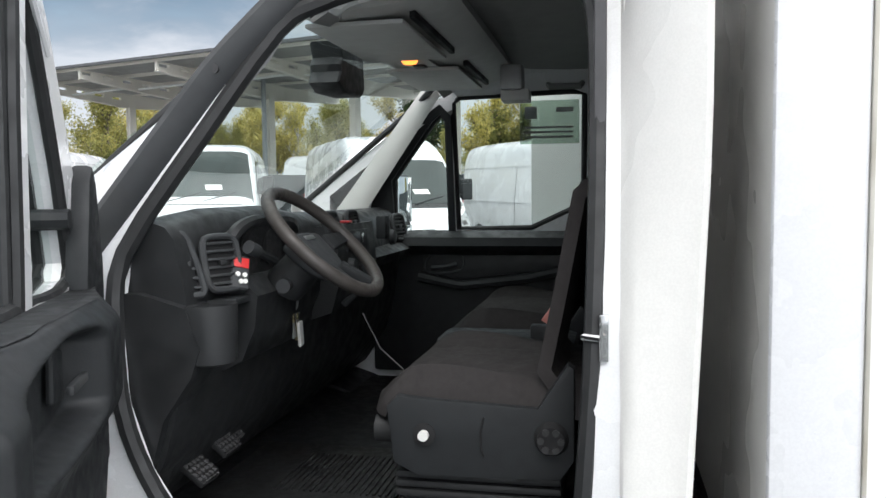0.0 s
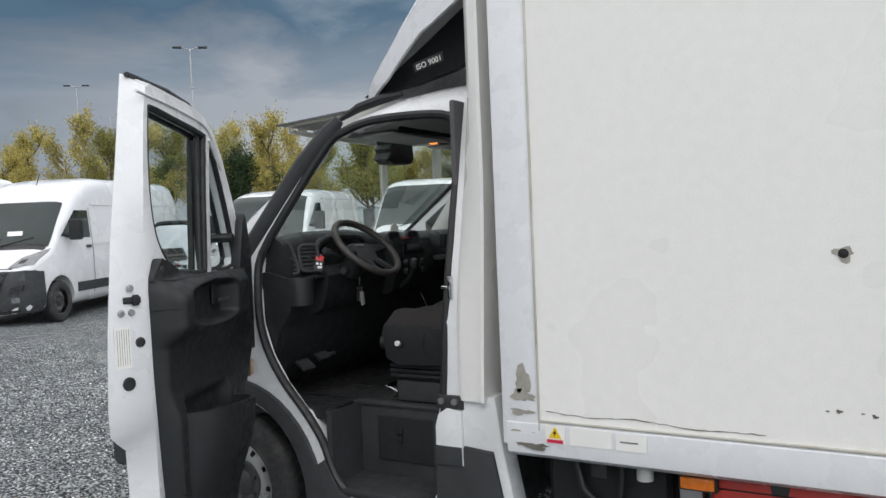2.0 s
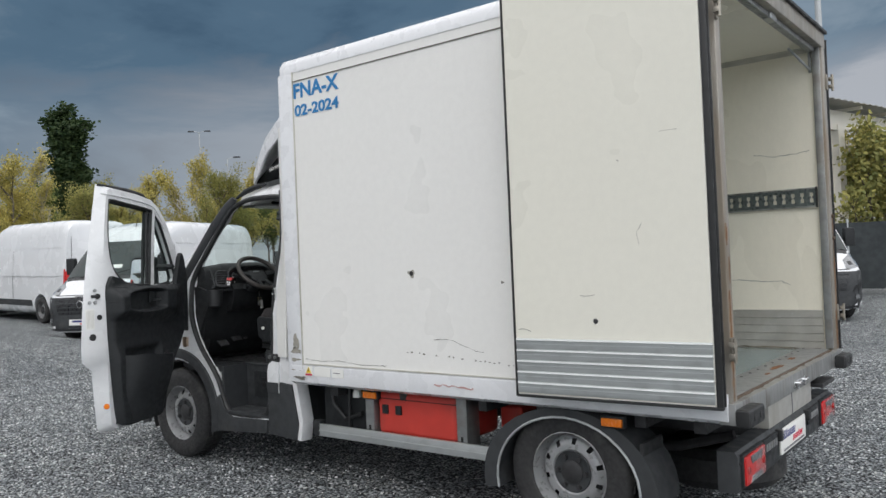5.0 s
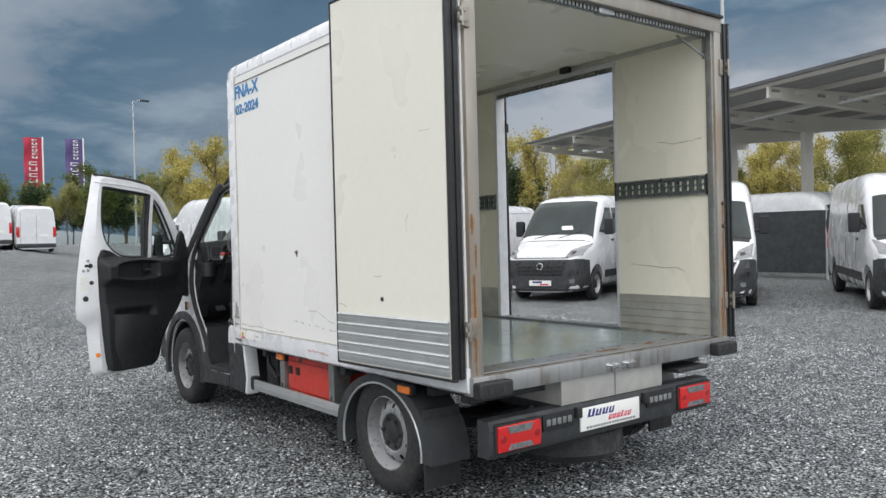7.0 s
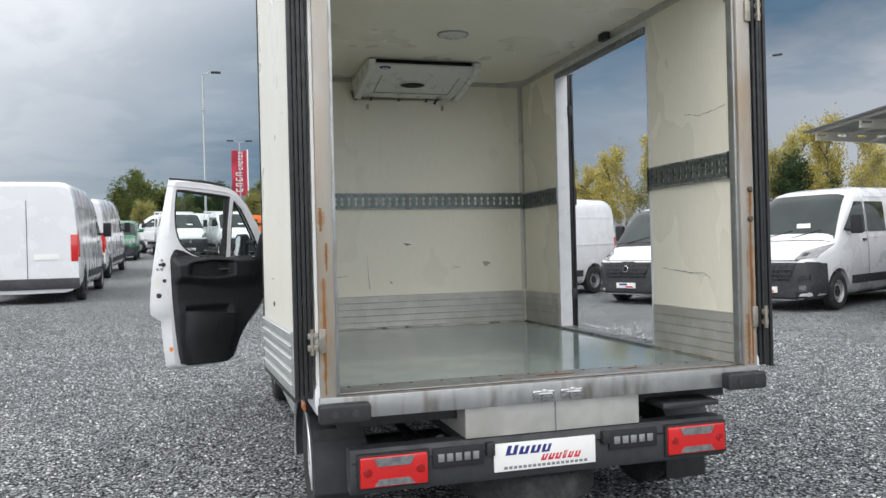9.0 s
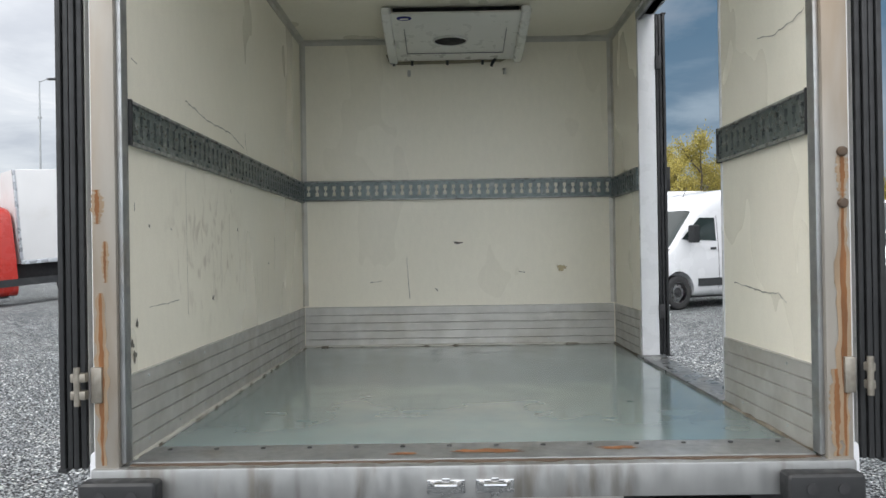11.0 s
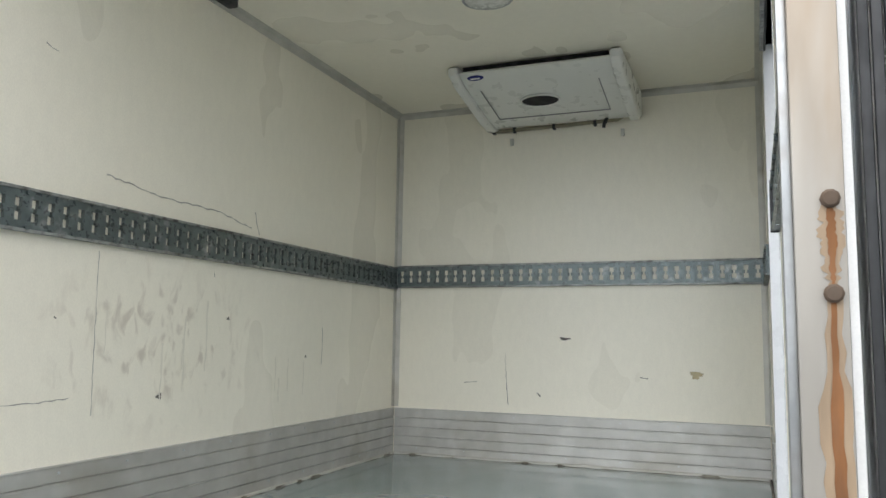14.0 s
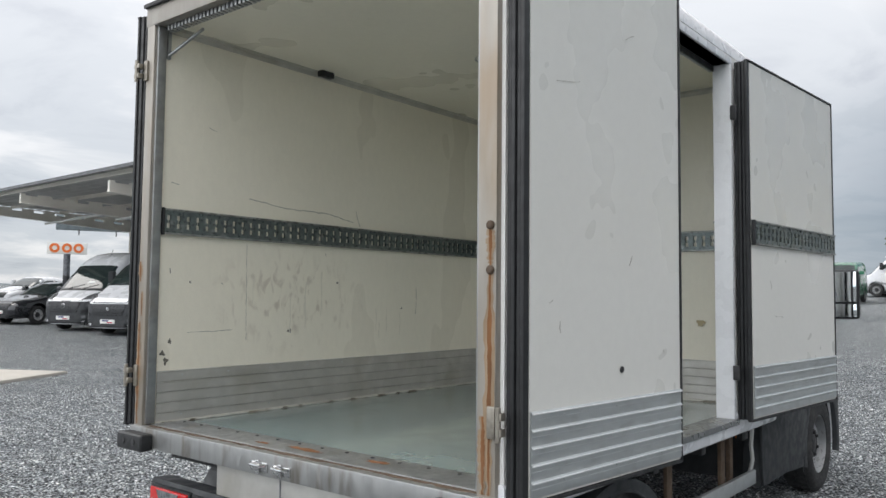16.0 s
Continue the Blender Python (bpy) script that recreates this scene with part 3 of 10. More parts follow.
def ribbed_plate(x0, x1, z0, z1, y, side, axis="y", ribs=5, bead=0.0085):
    """Aluminium kick plate: planks with raised lips, running along x (axis y) or along y (axis x)."""
    step = (z1 - z0) / ribs
    prof = [(0.0, z0)]
    for i in range(ribs):
        a, b = z0 + i * step, z0 + (i + 1) * step
        if bead < 0.009:
            # flat planks with open joints
            shape = ((a, 0.0005), (a + 0.0025, 0.0008), (a + 0.003, 0.006), (a + step * 0.5, 0.0065), (b - 0.008, 0.006), (b - 0.006, bead), (b - 0.002, bead), (b - 0.0005, 0.0008))
        else:
            shape = ((a, 0.004), (a + 0.003, 0.006), (a + step * 0.47, 0.006), (a + step * 0.48, 0.0085), (a + step * 0.52, 0.0085), (a + step * 0.53, 0.006), (b - 0.012, 0.006), (b - 0.010, bead - 0.002), (b - 0.007, bead), (b - 0.001, 0.0065), (b - 0.0005, 0.004))
        for z, d in shape:
            prof.append((d, z))
    prof.append((0.0, z1))
    if axis == "y":
        return loft([[(x, y + side * d, z) for d, z in prof] for x in (x0, x1)])
    return loft([[(y + side * d, x, z) for d, z in prof] for x in (x0, x1)])


def kick_rivets(x0, x1, z0, z1, y, side, parent, axis="y", ribs=5):
    """Small rivet heads along a kick plate, as parts of it."""
    step = (z1 - z0) / ribs
    n = max(2, int((x1 - x0) / 0.28))
    for i in range(n):
        for z in (z0 + step * 0.75, z1 - step * 0.45):
            p = x0 + (i + 0.5) * (x1 - x0) / n
            q = (p, y, z) if axis == "y" else (y, p, z)
            e = (p, y + side * 0.010, z) if axis == "y" else (y + side * 0.010, p, z)
            part("rivet", cyl(q, e, 0.0045, 8), ALU_CLEAN, parent)


def lashing_rail(x0, x1, z0, z1, y, side, axis="y", pitch=0.056):
    """A slotted load rail with bolts along both edges; the slots are real gaps."""
    bm = bmesh.new()
    d = 0.014

    def put(a, b, lo, hi, t0=0.0, t1=d):
        u, v = sorted((y + side * t0, y + side * t1))
        if axis == "y":
            box(a, b, u, v, lo, hi, bm=bm)
        else:
            box(u, v, a, b, lo, hi, bm=bm)
    h = z1 - z0
    put(x0, x1, z0, z0 + h * 0.24)
    put(x0, x1, z1 - h * 0.24, z1)
    n = max(1, int((x1 - x0) / pitch))
    w = (x1 - x0) / n
    for i in range(n + 1):
        c = x0 + i * w
        a, b = max(x0, c - w * 0.29), min(x1, c + w * 0.29)
        put(a, b, z0 + h * 0.24, z1 - h * 0.24)
        for e0, e1 in ((c - w * 0.40, c - w * 0.29), (c + w * 0.29, c + w * 0.40)):
            if e0 >= x0 and e1 <= x1:
                put(e0, e1, z0 + h * 0.44, z1 - h * 0.44)
    for i in range(0, n + 1, 3):
        for z in (z0 + 0.014, z1 - 0.014):
            p = min(x1 - 0.01, max(x0 + 0.01, x0 + i * w))
            q = (p, y + side * d, z) if axis == "y" else (y + side * d, p, z)
            e = (p, y + side * (d + 0.008), z) if axis == "y" else (y + side * (d + 0.008), p, z)
            cyl(q, e, 0.008, 8, bm=bm)
    return bm


def rail_rims(x0, x1, z0, z1, y, side, rail, axis="y"):
    """The worn, turned-up rims along both edges of a load rail."""
    u, v = sorted((y + side * 0.0145, y + side * 0.0205))
    for lo, hi in ((z0 - 0.001, z0 + 0.009), (z1 - 0.009, z1 + 0.001)):
        part("rail_rim", box(x0, x1, u, v, lo, hi, 0.002) if axis == "y" else box(u, v, x0, x1, lo, hi, 0.002), RAIL_RIM, rail, "worn bright rim")


# shell of the box: x 0.45 to 3.40, y 1.395 to 3.615, z 0.70 to 2.90
XF, XR, YL, YR, ZF, ZC = 0.50, 3.335, 1.475, 3.535, 0.79, 2.81
OL, OR_ = 1.395, 3.615
part("box_side_wall", box(0.47, 3.36, OL, YL, 0.80, 2.84), [BOX_OUT], truck, "white insulated side wall, scratched along the bottom")
liner = part("wall_liner", box(XF, XR, YL, YL + 0.004, ZF, ZC), CREAM_WORN, truck, "cream wall liner with scuffs and stains")
right = cut(box(0.47, 3.36, YR, OR_, 0.74, 2.84), [box(1.20, 2.53, YR - 0.1, OR_ + 0.1, 0.795, 2.735)])
part("box_side_wall", right, [BOX_OUT], truck, "white insulated side wall with a side doorway")
part("wall_liner", box(XF, 1.185, YR - 0.004, YR, ZF, ZC), CREAM, truck, "cream wall liner")
part("wall_liner", box(2.545, XR, YR - 0.004, YR, ZF, ZC), CREAM, truck, "cream wall liner with a long scuff")
part("box_front_wall", box(0.44, XF, OL + 0.01, OR_ - 0.01, 0.74, 2.84), BOX_OUT, truck)
part("wall_liner", box(XF, XF + 0.004, YL + 0.004, YR - 0.004, ZF, ZC), CREAM, truck, "cream front liner with small dents")
roof_profile = [(OL - 0.004, 2.785), (OL - 0.002, 2.84), (OL + 0.03, 2.885), (OL + 0.09, 2.905), (OR_ - 0.09, 2.905), (OR_ - 0.03, 2.885), (OR_ + 0.002, 2.84), (OR_ + 0.004, 2.785),
                (OR_ - 0.02, 2.785), (OR_ - 0.06, 2.83), (OL + 0.06, 2.83), (OL + 0.02, 2.785)]
part("box_roof", prism(roof_profile, "x", 0.445, 3.365, 0.012), TRIM_WHITE, truck, "white roof with rounded edges")
part("box_ceiling", box(XF, XR, YL, YR, ZC, ZC + 0.02), CREAM, truck, "cream ceiling panel")
part("box_floor", box(XF, 3.330, YL, YR, 0.70, ZF), FLOOR, truck, "glossy grey-blue painted load floor, worn")
# corner trim at the front and skirt along the bottom
for yo, s in ((OL, -1), (OR_, 1)):
    bm = box(0.428, 0.572, min(yo - s * 0.02, yo + s * 0.006), max(yo - s * 0.02, yo + s * 0.006), 0.74, 2.79, 0.012)
    part("corner_trim", bm, TRIM_WHITE, truck, "white corner trim, chipped near the bottom")
    prof = [(yo + s * 0.0, 0.835), (yo + s * 0.008, 0.825), (yo + s * 0.010, 0.76), (yo + s * 0.002, 0.715), (yo - s * 0.03, 0.695), (yo - s * 0.07, 0.695), (yo - s * 0.07, 0.80), (yo - s * 0.02, 0.835)]
    if s < 0:
        part("skirt_rail", prism(prof, "x", 0.445, 3.37, 0.004), TRIM_WHITE, truck, "white lower rail, dirty at the joints")
    else:
        part("skirt_rail", prism(prof, "x", 0.445, 1.185, 0.004), TRIM_WHITE, truck)
        part("skirt_rail", prism([(y, min(z, 0.772)) for y, z in prof], "x", 1.186, 2.549), TRIM_WHITE, truck)
        part("skirt_rail", prism(prof, "x", 2.55, 3.37, 0.004), TRIM_WHITE, truck)
part("trim_bead", box(0.572, 3.3, OL - 0.006, OL, 2.722, 2.728, 0.002), GRIME, truck)
part("trim_bead", box(0.571, 0.578, OL - 0.009, OL, 0.80, 2.79, 0.002), MOULD, truck)
part("trim_bead", box(0.575, 2.4, OL - 0.009, OL, 0.834, 0.842, 0.002), MOULD, truck)
# soil of the rail and the trim's foot
rng = random.Random(4)


def ragged(points, width, y, s=-1, seed=1, depth=0.003):
    """A thin cracked or scratched line lying on a wall in an x-z plane."""
    r = random.Random(seed)
    bm = bmesh.new()
    up, lo = [], []
    for i in range(len(points) - 1):
        (x0, z0), (x1, z1) = points[i], points[i + 1]
        n = max(2, int(math.hypot(x1 - x0, z1 - z0) / 0.02))
        for k in range(n):
            t = k / n
            l = math.hypot(x1 - x0, z1 - z0)
            nx, nz = -(z1 - z0) / l, (x1 - x0) / l
            j = r.uniform(-1, 1) * width * 1.1
            x, z = lerp(x0, x1, t) + nx * j, lerp(z0, z1, t) + nz * j
            w = width * r.uniform(0.25, 1.0)
            up.append((x + nx * w, y + s * depth, z + nz * w)), lo.append((x - nx * w, y + s * depth, z - nz * w))
    vu, vl = [bm.verts.new(p) for p in up], [bm.verts.new(p) for p in lo]
    for i in range(len(vu) - 1):
        bm.faces.new((vu[i], vu[i + 1], vl[i + 1], vl[i]))
    return bm


def blotch(cx, cz, rx, rz, y, s=-1, seed=1, depth=0.003, axis="y"):
    """An uneven flat patch (a chip, a stain, a dent's mark) on a wall."""
    r = random.Random(seed)
    bm = bmesh.new()
    n = 18
    ph = r.uniform(0, 6)
    vs = []
    for i in range(n):
        a = 2 * math.pi * i / n
        k = 1 + 0.25 * math.sin(3 * a + ph) + r.uniform(-0.25, 0.25)
        u, z, d = cx + rx * k * math.cos(a), cz + rz * k * math.sin(a), y + s * depth
        vs.append(bm.verts.new((u, d, z) if axis == "y" else (d, u, z)))
    bm.faces.new(vs)
    return bm


part("crack", ragged([(0.60, 0.875), (0.75, 0.862), (0.92, 0.872), (1.12, 0.855), (1.35, 0.862)], 0.0022, OL, seed=3), GRIME, truck, "ragged grey crack line")
part("scratch", ragged([(1.705, 1.030), (1.77, 1.036), (1.84, 1.031), (1.93, 0.998), (2.0, 0.978), (2.076, 0.966)], 0.0018, OL, seed=5), GRIME, truck, "long dark scratch")
for i in range(26):
    x = 1.50 + i * 0.031
    if rng.random() < 0.7:
        part("paint_chip", blotch(x, 0.955 - (x - 1.5) * 0.06 + rng.uniform(-0.006, 0.006), rng.uniform(0.003, 0.009), rng.uniform(0.002, 0.006), OL, seed=i), GRIME, truck)
part("dent", lathe([(0.001, 0.0), (0.012, 0.002), (0.017, 0.004)], 14, m=Matrix.Translation((1.552, OL - 0.005, 1.418))), DARK, truck, "small dark puncture")
part("dent", blotch(1.552, 1.418, 0.026, 0.02, OL, seed=2, depth=0.002), SCUFF, truck)
part("dent", blotch(2.195, 1.355, 0.010, 0.007, OL, seed=8), GRIME, truck)
part("chip", blotch(0.515, 0.985, 0.028, 0.05, OL - 0.006, seed=11), SCUFF, truck, "flaked patch on the corner trim")
part("chip", blotch(0.515, 0.925, 0.045, 0.022, OL - 0.006, seed=12), SCUFF, truck)
part("chip", blotch(0.505, 0.865, 0.045, 0.012, OL - 0.006, seed=13), SCUFF, truck)
part("chip", blotch(0.505, 0.775, 0.05, 0.024, OL - 0.006, seed=14), SCUFF, truck)
part("chip", blotch(0.555, 0.745, 0.05, 0.012, OL - 0.008, seed=15), GRIME, truck)
part("scrape", ragged([(1.70, 0.775), (1.85, 0.772), (2.0, 0.765)], 0.006, OL - 0.011, seed=9), mat("pink_scrape", (0.55, 0.33, 0.31), 0.7, var=0.2, scale=30), truck, "pinkish scrape on the lower rail")
# stickers
st = part("warning_sticker", prism([(0.60, 0.762), (0.672, 0.762), (0.672, 0.828), (0.60, 0.828)], "y", OL - 0.0125, OL - 0.0105), LABEL, truck, "yellow electrical hazard triangle sticker")
part("triangle", prism([(0.612, 0.783), (0.660, 0.783), (0.636, 0.824)], "y", OL - 0.0145, OL - 0.0125), YELLOW, st)
part("bolt_sign", prism([(0.640, 0.815), (0.630, 0.800), (0.636, 0.800), (0.632, 0.788), (0.643, 0.804), (0.637, 0.804)], "y", OL - 0.0165, OL - 0.0145), BLACK_PRINT, st)
part("print_bar", box(0.606, 0.666, OL - 0.0145, OL - 0.0125, 0.766, 0.778), RED_PRINT, st)
part("blank_sticker", box(0.69, 0.84, OL - 0.0125, OL - 0.0105, 0.764, 0.826), LABEL, truck)
b2 = part("blank_sticker", box(0.855, 0.96, OL - 0.0125, OL - 0.0105, 0.764, 0.822), LABEL, truck)
part("print_bar", box(0.87, 0.93, OL - 0.0145, OL - 0.0125, 0.792, 0.797), INK, b2)
# lettering
face = Matrix(((1, 0, 0, 0), (0, 0, -1, 0), (0, 1, 0, 0), (0, 0, 0, 1)))
for body, x0, x1, z0, z1, what in (("FNA-X", 0.583, 1.008, 2.608, 2.708, "blue capital letters FNA-X"), ("02-2024", 0.588, 1.004, 2.488, 2.563, "blue date 02-2024")):
    tx = text_part("lettering", body, 0.1, Matrix(), BLUE, truck, what, "LEFT", bold=0.0026)
    lo_x, hi_x = min(v.co.x for v in tx.data.vertices), max(v.co.x for v in tx.data.vertices)
    lo_y, hi_y = min(v.co.y for v in tx.data.vertices), max(v.co.y for v in tx.data.vertices)
    sx, sy = (x1 - x0) / (hi_x - lo_x), (z1 - z0) / (hi_y - lo_y)
    tx.matrix_basis = Matrix.Translation((x0 - lo_x * sx, OL - 0.003, z0 - lo_y * sy)) @ face @ Matrix.Diagonal((sx, sy, 1, 1))

# inside trim
kp = part("kick_plate", ribbed_plate(XF + 0.01, XR - 0.02, ZF, 1.052, YL + 0.004, 1), ALU, truck, "ribbed aluminium kick plate, scuffed")
kick_rivets(XF + 0.01, XR - 0.02, ZF, 1.052, YL + 0.004, 1, kp)
kp = part("kick_plate", ribbed_plate(YL + 0.015, YR - 0.015, ZF, 1.052, XF + 0.004, 1, "x"), ALU, truck, "ribbed aluminium kick plate, scuffed")
kick_rivets(YL + 0.015, YR - 0.015, ZF, 1.052, XF + 0.004, 1, kp, "x")
kp = part("kick_plate", ribbed_plate(XF + 0.02, 1.18, ZF, 1.052, YR - 0.004, -1), ALU, truck)
kick_rivets(XF + 0.02, 1.18, ZF, 1.052, YR - 0.004, -1, kp)
kp = part("kick_plate", ribbed_plate(2.55, XR - 0.02, ZF, 1.052, YR - 0.004, -1), ALU, truck)
kick_rivets(2.55, XR - 0.02, ZF, 1.052, YR - 0.004, -1, kp)
for x0, x1, y, s in ((XF + 0.02, 3.310, YL + 0.004, 1), (XF + 0.02, 1.18, YR - 0.004, -1), (2.548, 3.310, YR - 0.004, -1)):
    lr = part("lashing_rail", lashing_rail(x0, x1, 1.742, 1.872, y, s), RAIL, truck, "slotted steel load rail, dull green-grey")
    rail_rims(x0, x1, 1.742, 1.872, y, s, lr)
lr = part("lashing_rail", lashing_rail(YL + 0.02, YR - 0.02, 1.752, 1.882, XF + 0.004, 1, "x"), RAIL, truck, "slotted steel load rail with worn shiny edges")
rail_rims(YL + 0.02, YR - 0.02, 1.752, 1.882, XF + 0.004, 1, lr, "x")
for y, x, n in ((YL + 0.004, 3.310, 1), (YR - 0.004, 3.310, -1), (YR - 0.004, 2.540, -1)):
    part("rail_end", box(x - 0.002, x + 0.008, min(y, y + n * 0.022), max(y, y + n * 0.022), 1.738, 1.876, 0.002), RUBBER, truck)


def angle_strip(p, q, n1, n2, w=0.032, t=0.004):
    """An L-shaped corner strip with rivets from p to q; n1, n2 point along its two flanges."""
    p, q, n1, n2 = Vector(p), Vector(q), Vector(n1), Vector(n2)
    bm = bmesh.new()
    ring = [Vector((0, 0, 0)), n1 * w, n1 * w + n2 * t, (n1 + n2) * t * 2.2, n2 * w + n1 * t, n2 * w]
    loft([[e + r for r in ring] for e in (p, q)], bm=bm)
    L = (q - p).length
    for i in range(int(L / 0.3) + 1):
        c = p.lerp(q, min(1, (i + 0.3) * 0.3 / L))
        for a, b in ((n1, n2), (n2, n1)):
            cyl(c + a * w * 0.6, c + a * w * 0.6 + b * (t + 0.003), 0.005, 8, bm=bm)
    return bm


A, B = XF + 0.004, XR - 0.01
for p, q, n1, n2 in (((A, YL + 0.004, 1.06), (A, YL + 0.004, ZC), (1, 0, 0), (0, 1, 0)), ((A, YR - 0.004, 1.06), (A, YR - 0.004, ZC), (1, 0, 0), (0, -1, 0)),
                     ((A, YL + 0.004, ZC), (B, YL + 0.004, ZC), (0, 1, 0), (0, 0, -1)), ((A, YR - 0.004, ZC), (B, YR - 0.004, ZC), (0, -1, 0), (0, 0, -1)),
                     ((A, YL + 0.004, ZC), (A, YR - 0.004, ZC), (1, 0, 0), (0, 0, -1))):
    part("corner_strip", angle_strip(p, q, n1, n2), MOULD, truck, "riveted corner moulding")
part("floor_bead", tube([(A + 0.012, YL + 0.016, ZF + 0.004), (XR - 0.02, YL + 0.016, ZF + 0.004)], 0.009), MOULD, truck)
part("floor_bead", tube([(A + 0.012, YL + 0.016, ZF + 0.004), (A + 0.012, YR - 0.016, ZF + 0.004)], 0.009), MOULD, truck)

# rear portal
for y0, y1, s in ((1.408, 1.478, 1), (3.525, 3.600, -1)):
    post = part("rear_post", box(3.325, 3.387, y0, y1, 0.70, 2.86, 0.006), STAINLESS, truck, "stained metal door post with rust streaks")
    e = y1 if s > 0 else y0
    part("post_lip", box(3.325, 3.372, min(e, e + s * 0.016), max(e, e + s * 0.016), 0.80, 2.80, 0.004), STEEL, post)
    for i, z in enumerate((1.034, 2.572)):
        c = y0 + 0.012 if s > 0 else y1 - 0.012
        h = part("hinge", box(3.386, 3.399, c - 0.016, c + 0.016, z - 0.052, z + 0.052, 0.004), HINGE, post, "dull metal hinge")
        for dz in (-0.025, 0.025):
            part("hinge_arm", box(3.396, 3.424, c - s * 0.05 - 0.014, c - s * 0.05 + 0.030 * (1 if s > 0 else 0.3), z + dz - 0.013, z + dz + 0.013, 0.005), HINGE, h)
        part("hinge_pin", cyl((3.420, c - s * 0.045, z - 0.055), (3.420, c - s * 0.045, z + 0.055), 0.009, 12), HINGE, h)
part("rear_header", box(3.325, 3.390, 1.402, 3.606, 2.80, 2.905, 0.008), STAINLESS, truck, "metal header over the rear doorway")
part("rain_gutter", box(3.355, 3.408, 1.40, 3.61, 2.895, 2.915, 0.004), RUBBER, truck)
part("rear_sill", box(3.325, 3.402, 1.402, 3.600, 0.695, 0.791, 0.006), SILL_ALU, truck, "brushed metal rear sill")
thr = part("threshold_plate", box(3.16, 3.345, 1.49, 3.51, 0.790, 0.797, 0.002), STEEL, truck, "worn threshold plate with rust along its edge")
r = random.Random(7)
inner = [(3.335 + r.uniform(-0.006, 0.006), 1.5 + i * 0.0336, 0.7925) for i in range(61)]
outer = [(3.368 + r.uniform(-0.010, 0.010), 1.5 + i * 0.0336, 0.7925) for i in range(61)]
rb = sheet([inner, outer], 0.003)
part("rust_strip", rb, RUSTY, thr, "rusted sill edge")
for cx, cy, rx, ry, sd in ((3.27, 2.55, 0.022, 0.12, 1), (3.25, 2.95, 0.018, 0.06, 2), (3.29, 2.30, 0.014, 0.04, 3)):
    k = bmesh.new()
    rr = random.Random(sd)
    vs = [k.verts.new((cx + rx * (1 + rr.uniform(-0.4, 0.4)) * math.cos(a), cy + ry * (1 + rr.uniform(-0.4, 0.4)) * math.sin(a), 0.7985)) for a in np.linspace(0, 6.28, 18, endpoint=False)]
    k.faces.new(vs)
    part("rust_stain", k, RUST, thr)
for i in range(14):
    part("screw", cyl((3.20, 1.56 + i * 0.146, 0.796), (3.20, 1.56 + i * 0.146, 0.800), 0.008, 8), HUB, thr)
for y0, y1 in ((1.392, 1.612), (3.376, 3.594)):
    bmf = box(3.398, 3.468, y0, y1, 0.688, 0.770, 0.018, 3)
    bf = part("rubber_buffer", bmf, RUBBER, truck, "black rubber dock buffer")
    for c in (0.3, 0.7):
        part("buffer_bolt", cyl((3.464, lerp(y0, y1, c), 0.73), (3.471, lerp(y0, y1, c), 0.73), 0.016, 12), HUB, bf)
for c in (2.425, 2.565):
    lk = part("door_keeper", box(3.40, 3.408, c - 0.055, c + 0.055, 0.712, 0.752, 0.006), CHROME, truck, "bright steel door bar keeper")
    part("keeper_loop", tube([(3.406, c - 0.04, 0.742), (3.428, c - 0.03, 0.742), (3.428, c + 0.03, 0.742), (3.406, c + 0.04, 0.742)], 0.007), CHROME, lk)
    part("keeper_plate", box(3.407, 3.418, c - 0.012, c + 0.012, 0.705, 0.760, 0.004), CHROME, lk)
# rust runs on the posts
for y, z0, z1, w, sd in ((1.432, 0.80, 1.30, 0.011, 1), (1.425, 1.50, 1.60, 0.010, 2), (1.446, 1.33, 1.45, 0.006, 3), (3.576, 0.80, 1.52, 0.013, 4), (3.578, 1.53, 1.67, 0.010, 5), (3.552, 0.80, 1.05, 0.012, 6)):
    for spread, lift, paint in ((2.1, 0.0012, RUST_WASH), (0.75, 0.0024, RUST)):
        k = bmesh.new()
        rr = random.Random(sd)
        n = 26
        def edge(sign):
            return [k.verts.new((3.387 + lift + sd * 0.00015, min(y + sign * w * spread * (0.35 + 0.5 * math.sin(math.pi * min(1, (i + 2) / n)) + rr.uniform(-0.3, 0.25)), 3.597), lerp(z1, z0, i / n))) for i in range(n + 1)]
        lft, rgt = edge(-1), edge(1)
        for i in range(n):
            k.faces.new((lft[i], lft[i + 1], rgt[i + 1], rgt[i]))
        part("rust_run", k, paint, truck, "brown rust streak")
for z in (1.675, 1.527):
    b = lathe([(0.015, 0.0), (0.015, 0.008), (0.011, 0.012), (0.001, 0.013)], 10, "x", m=Matrix.Translation((3.387, 3.578, z)))
    part("rusty_bolt", b, RUSTY, truck, "rusty bolt head")

# opened doors of the box


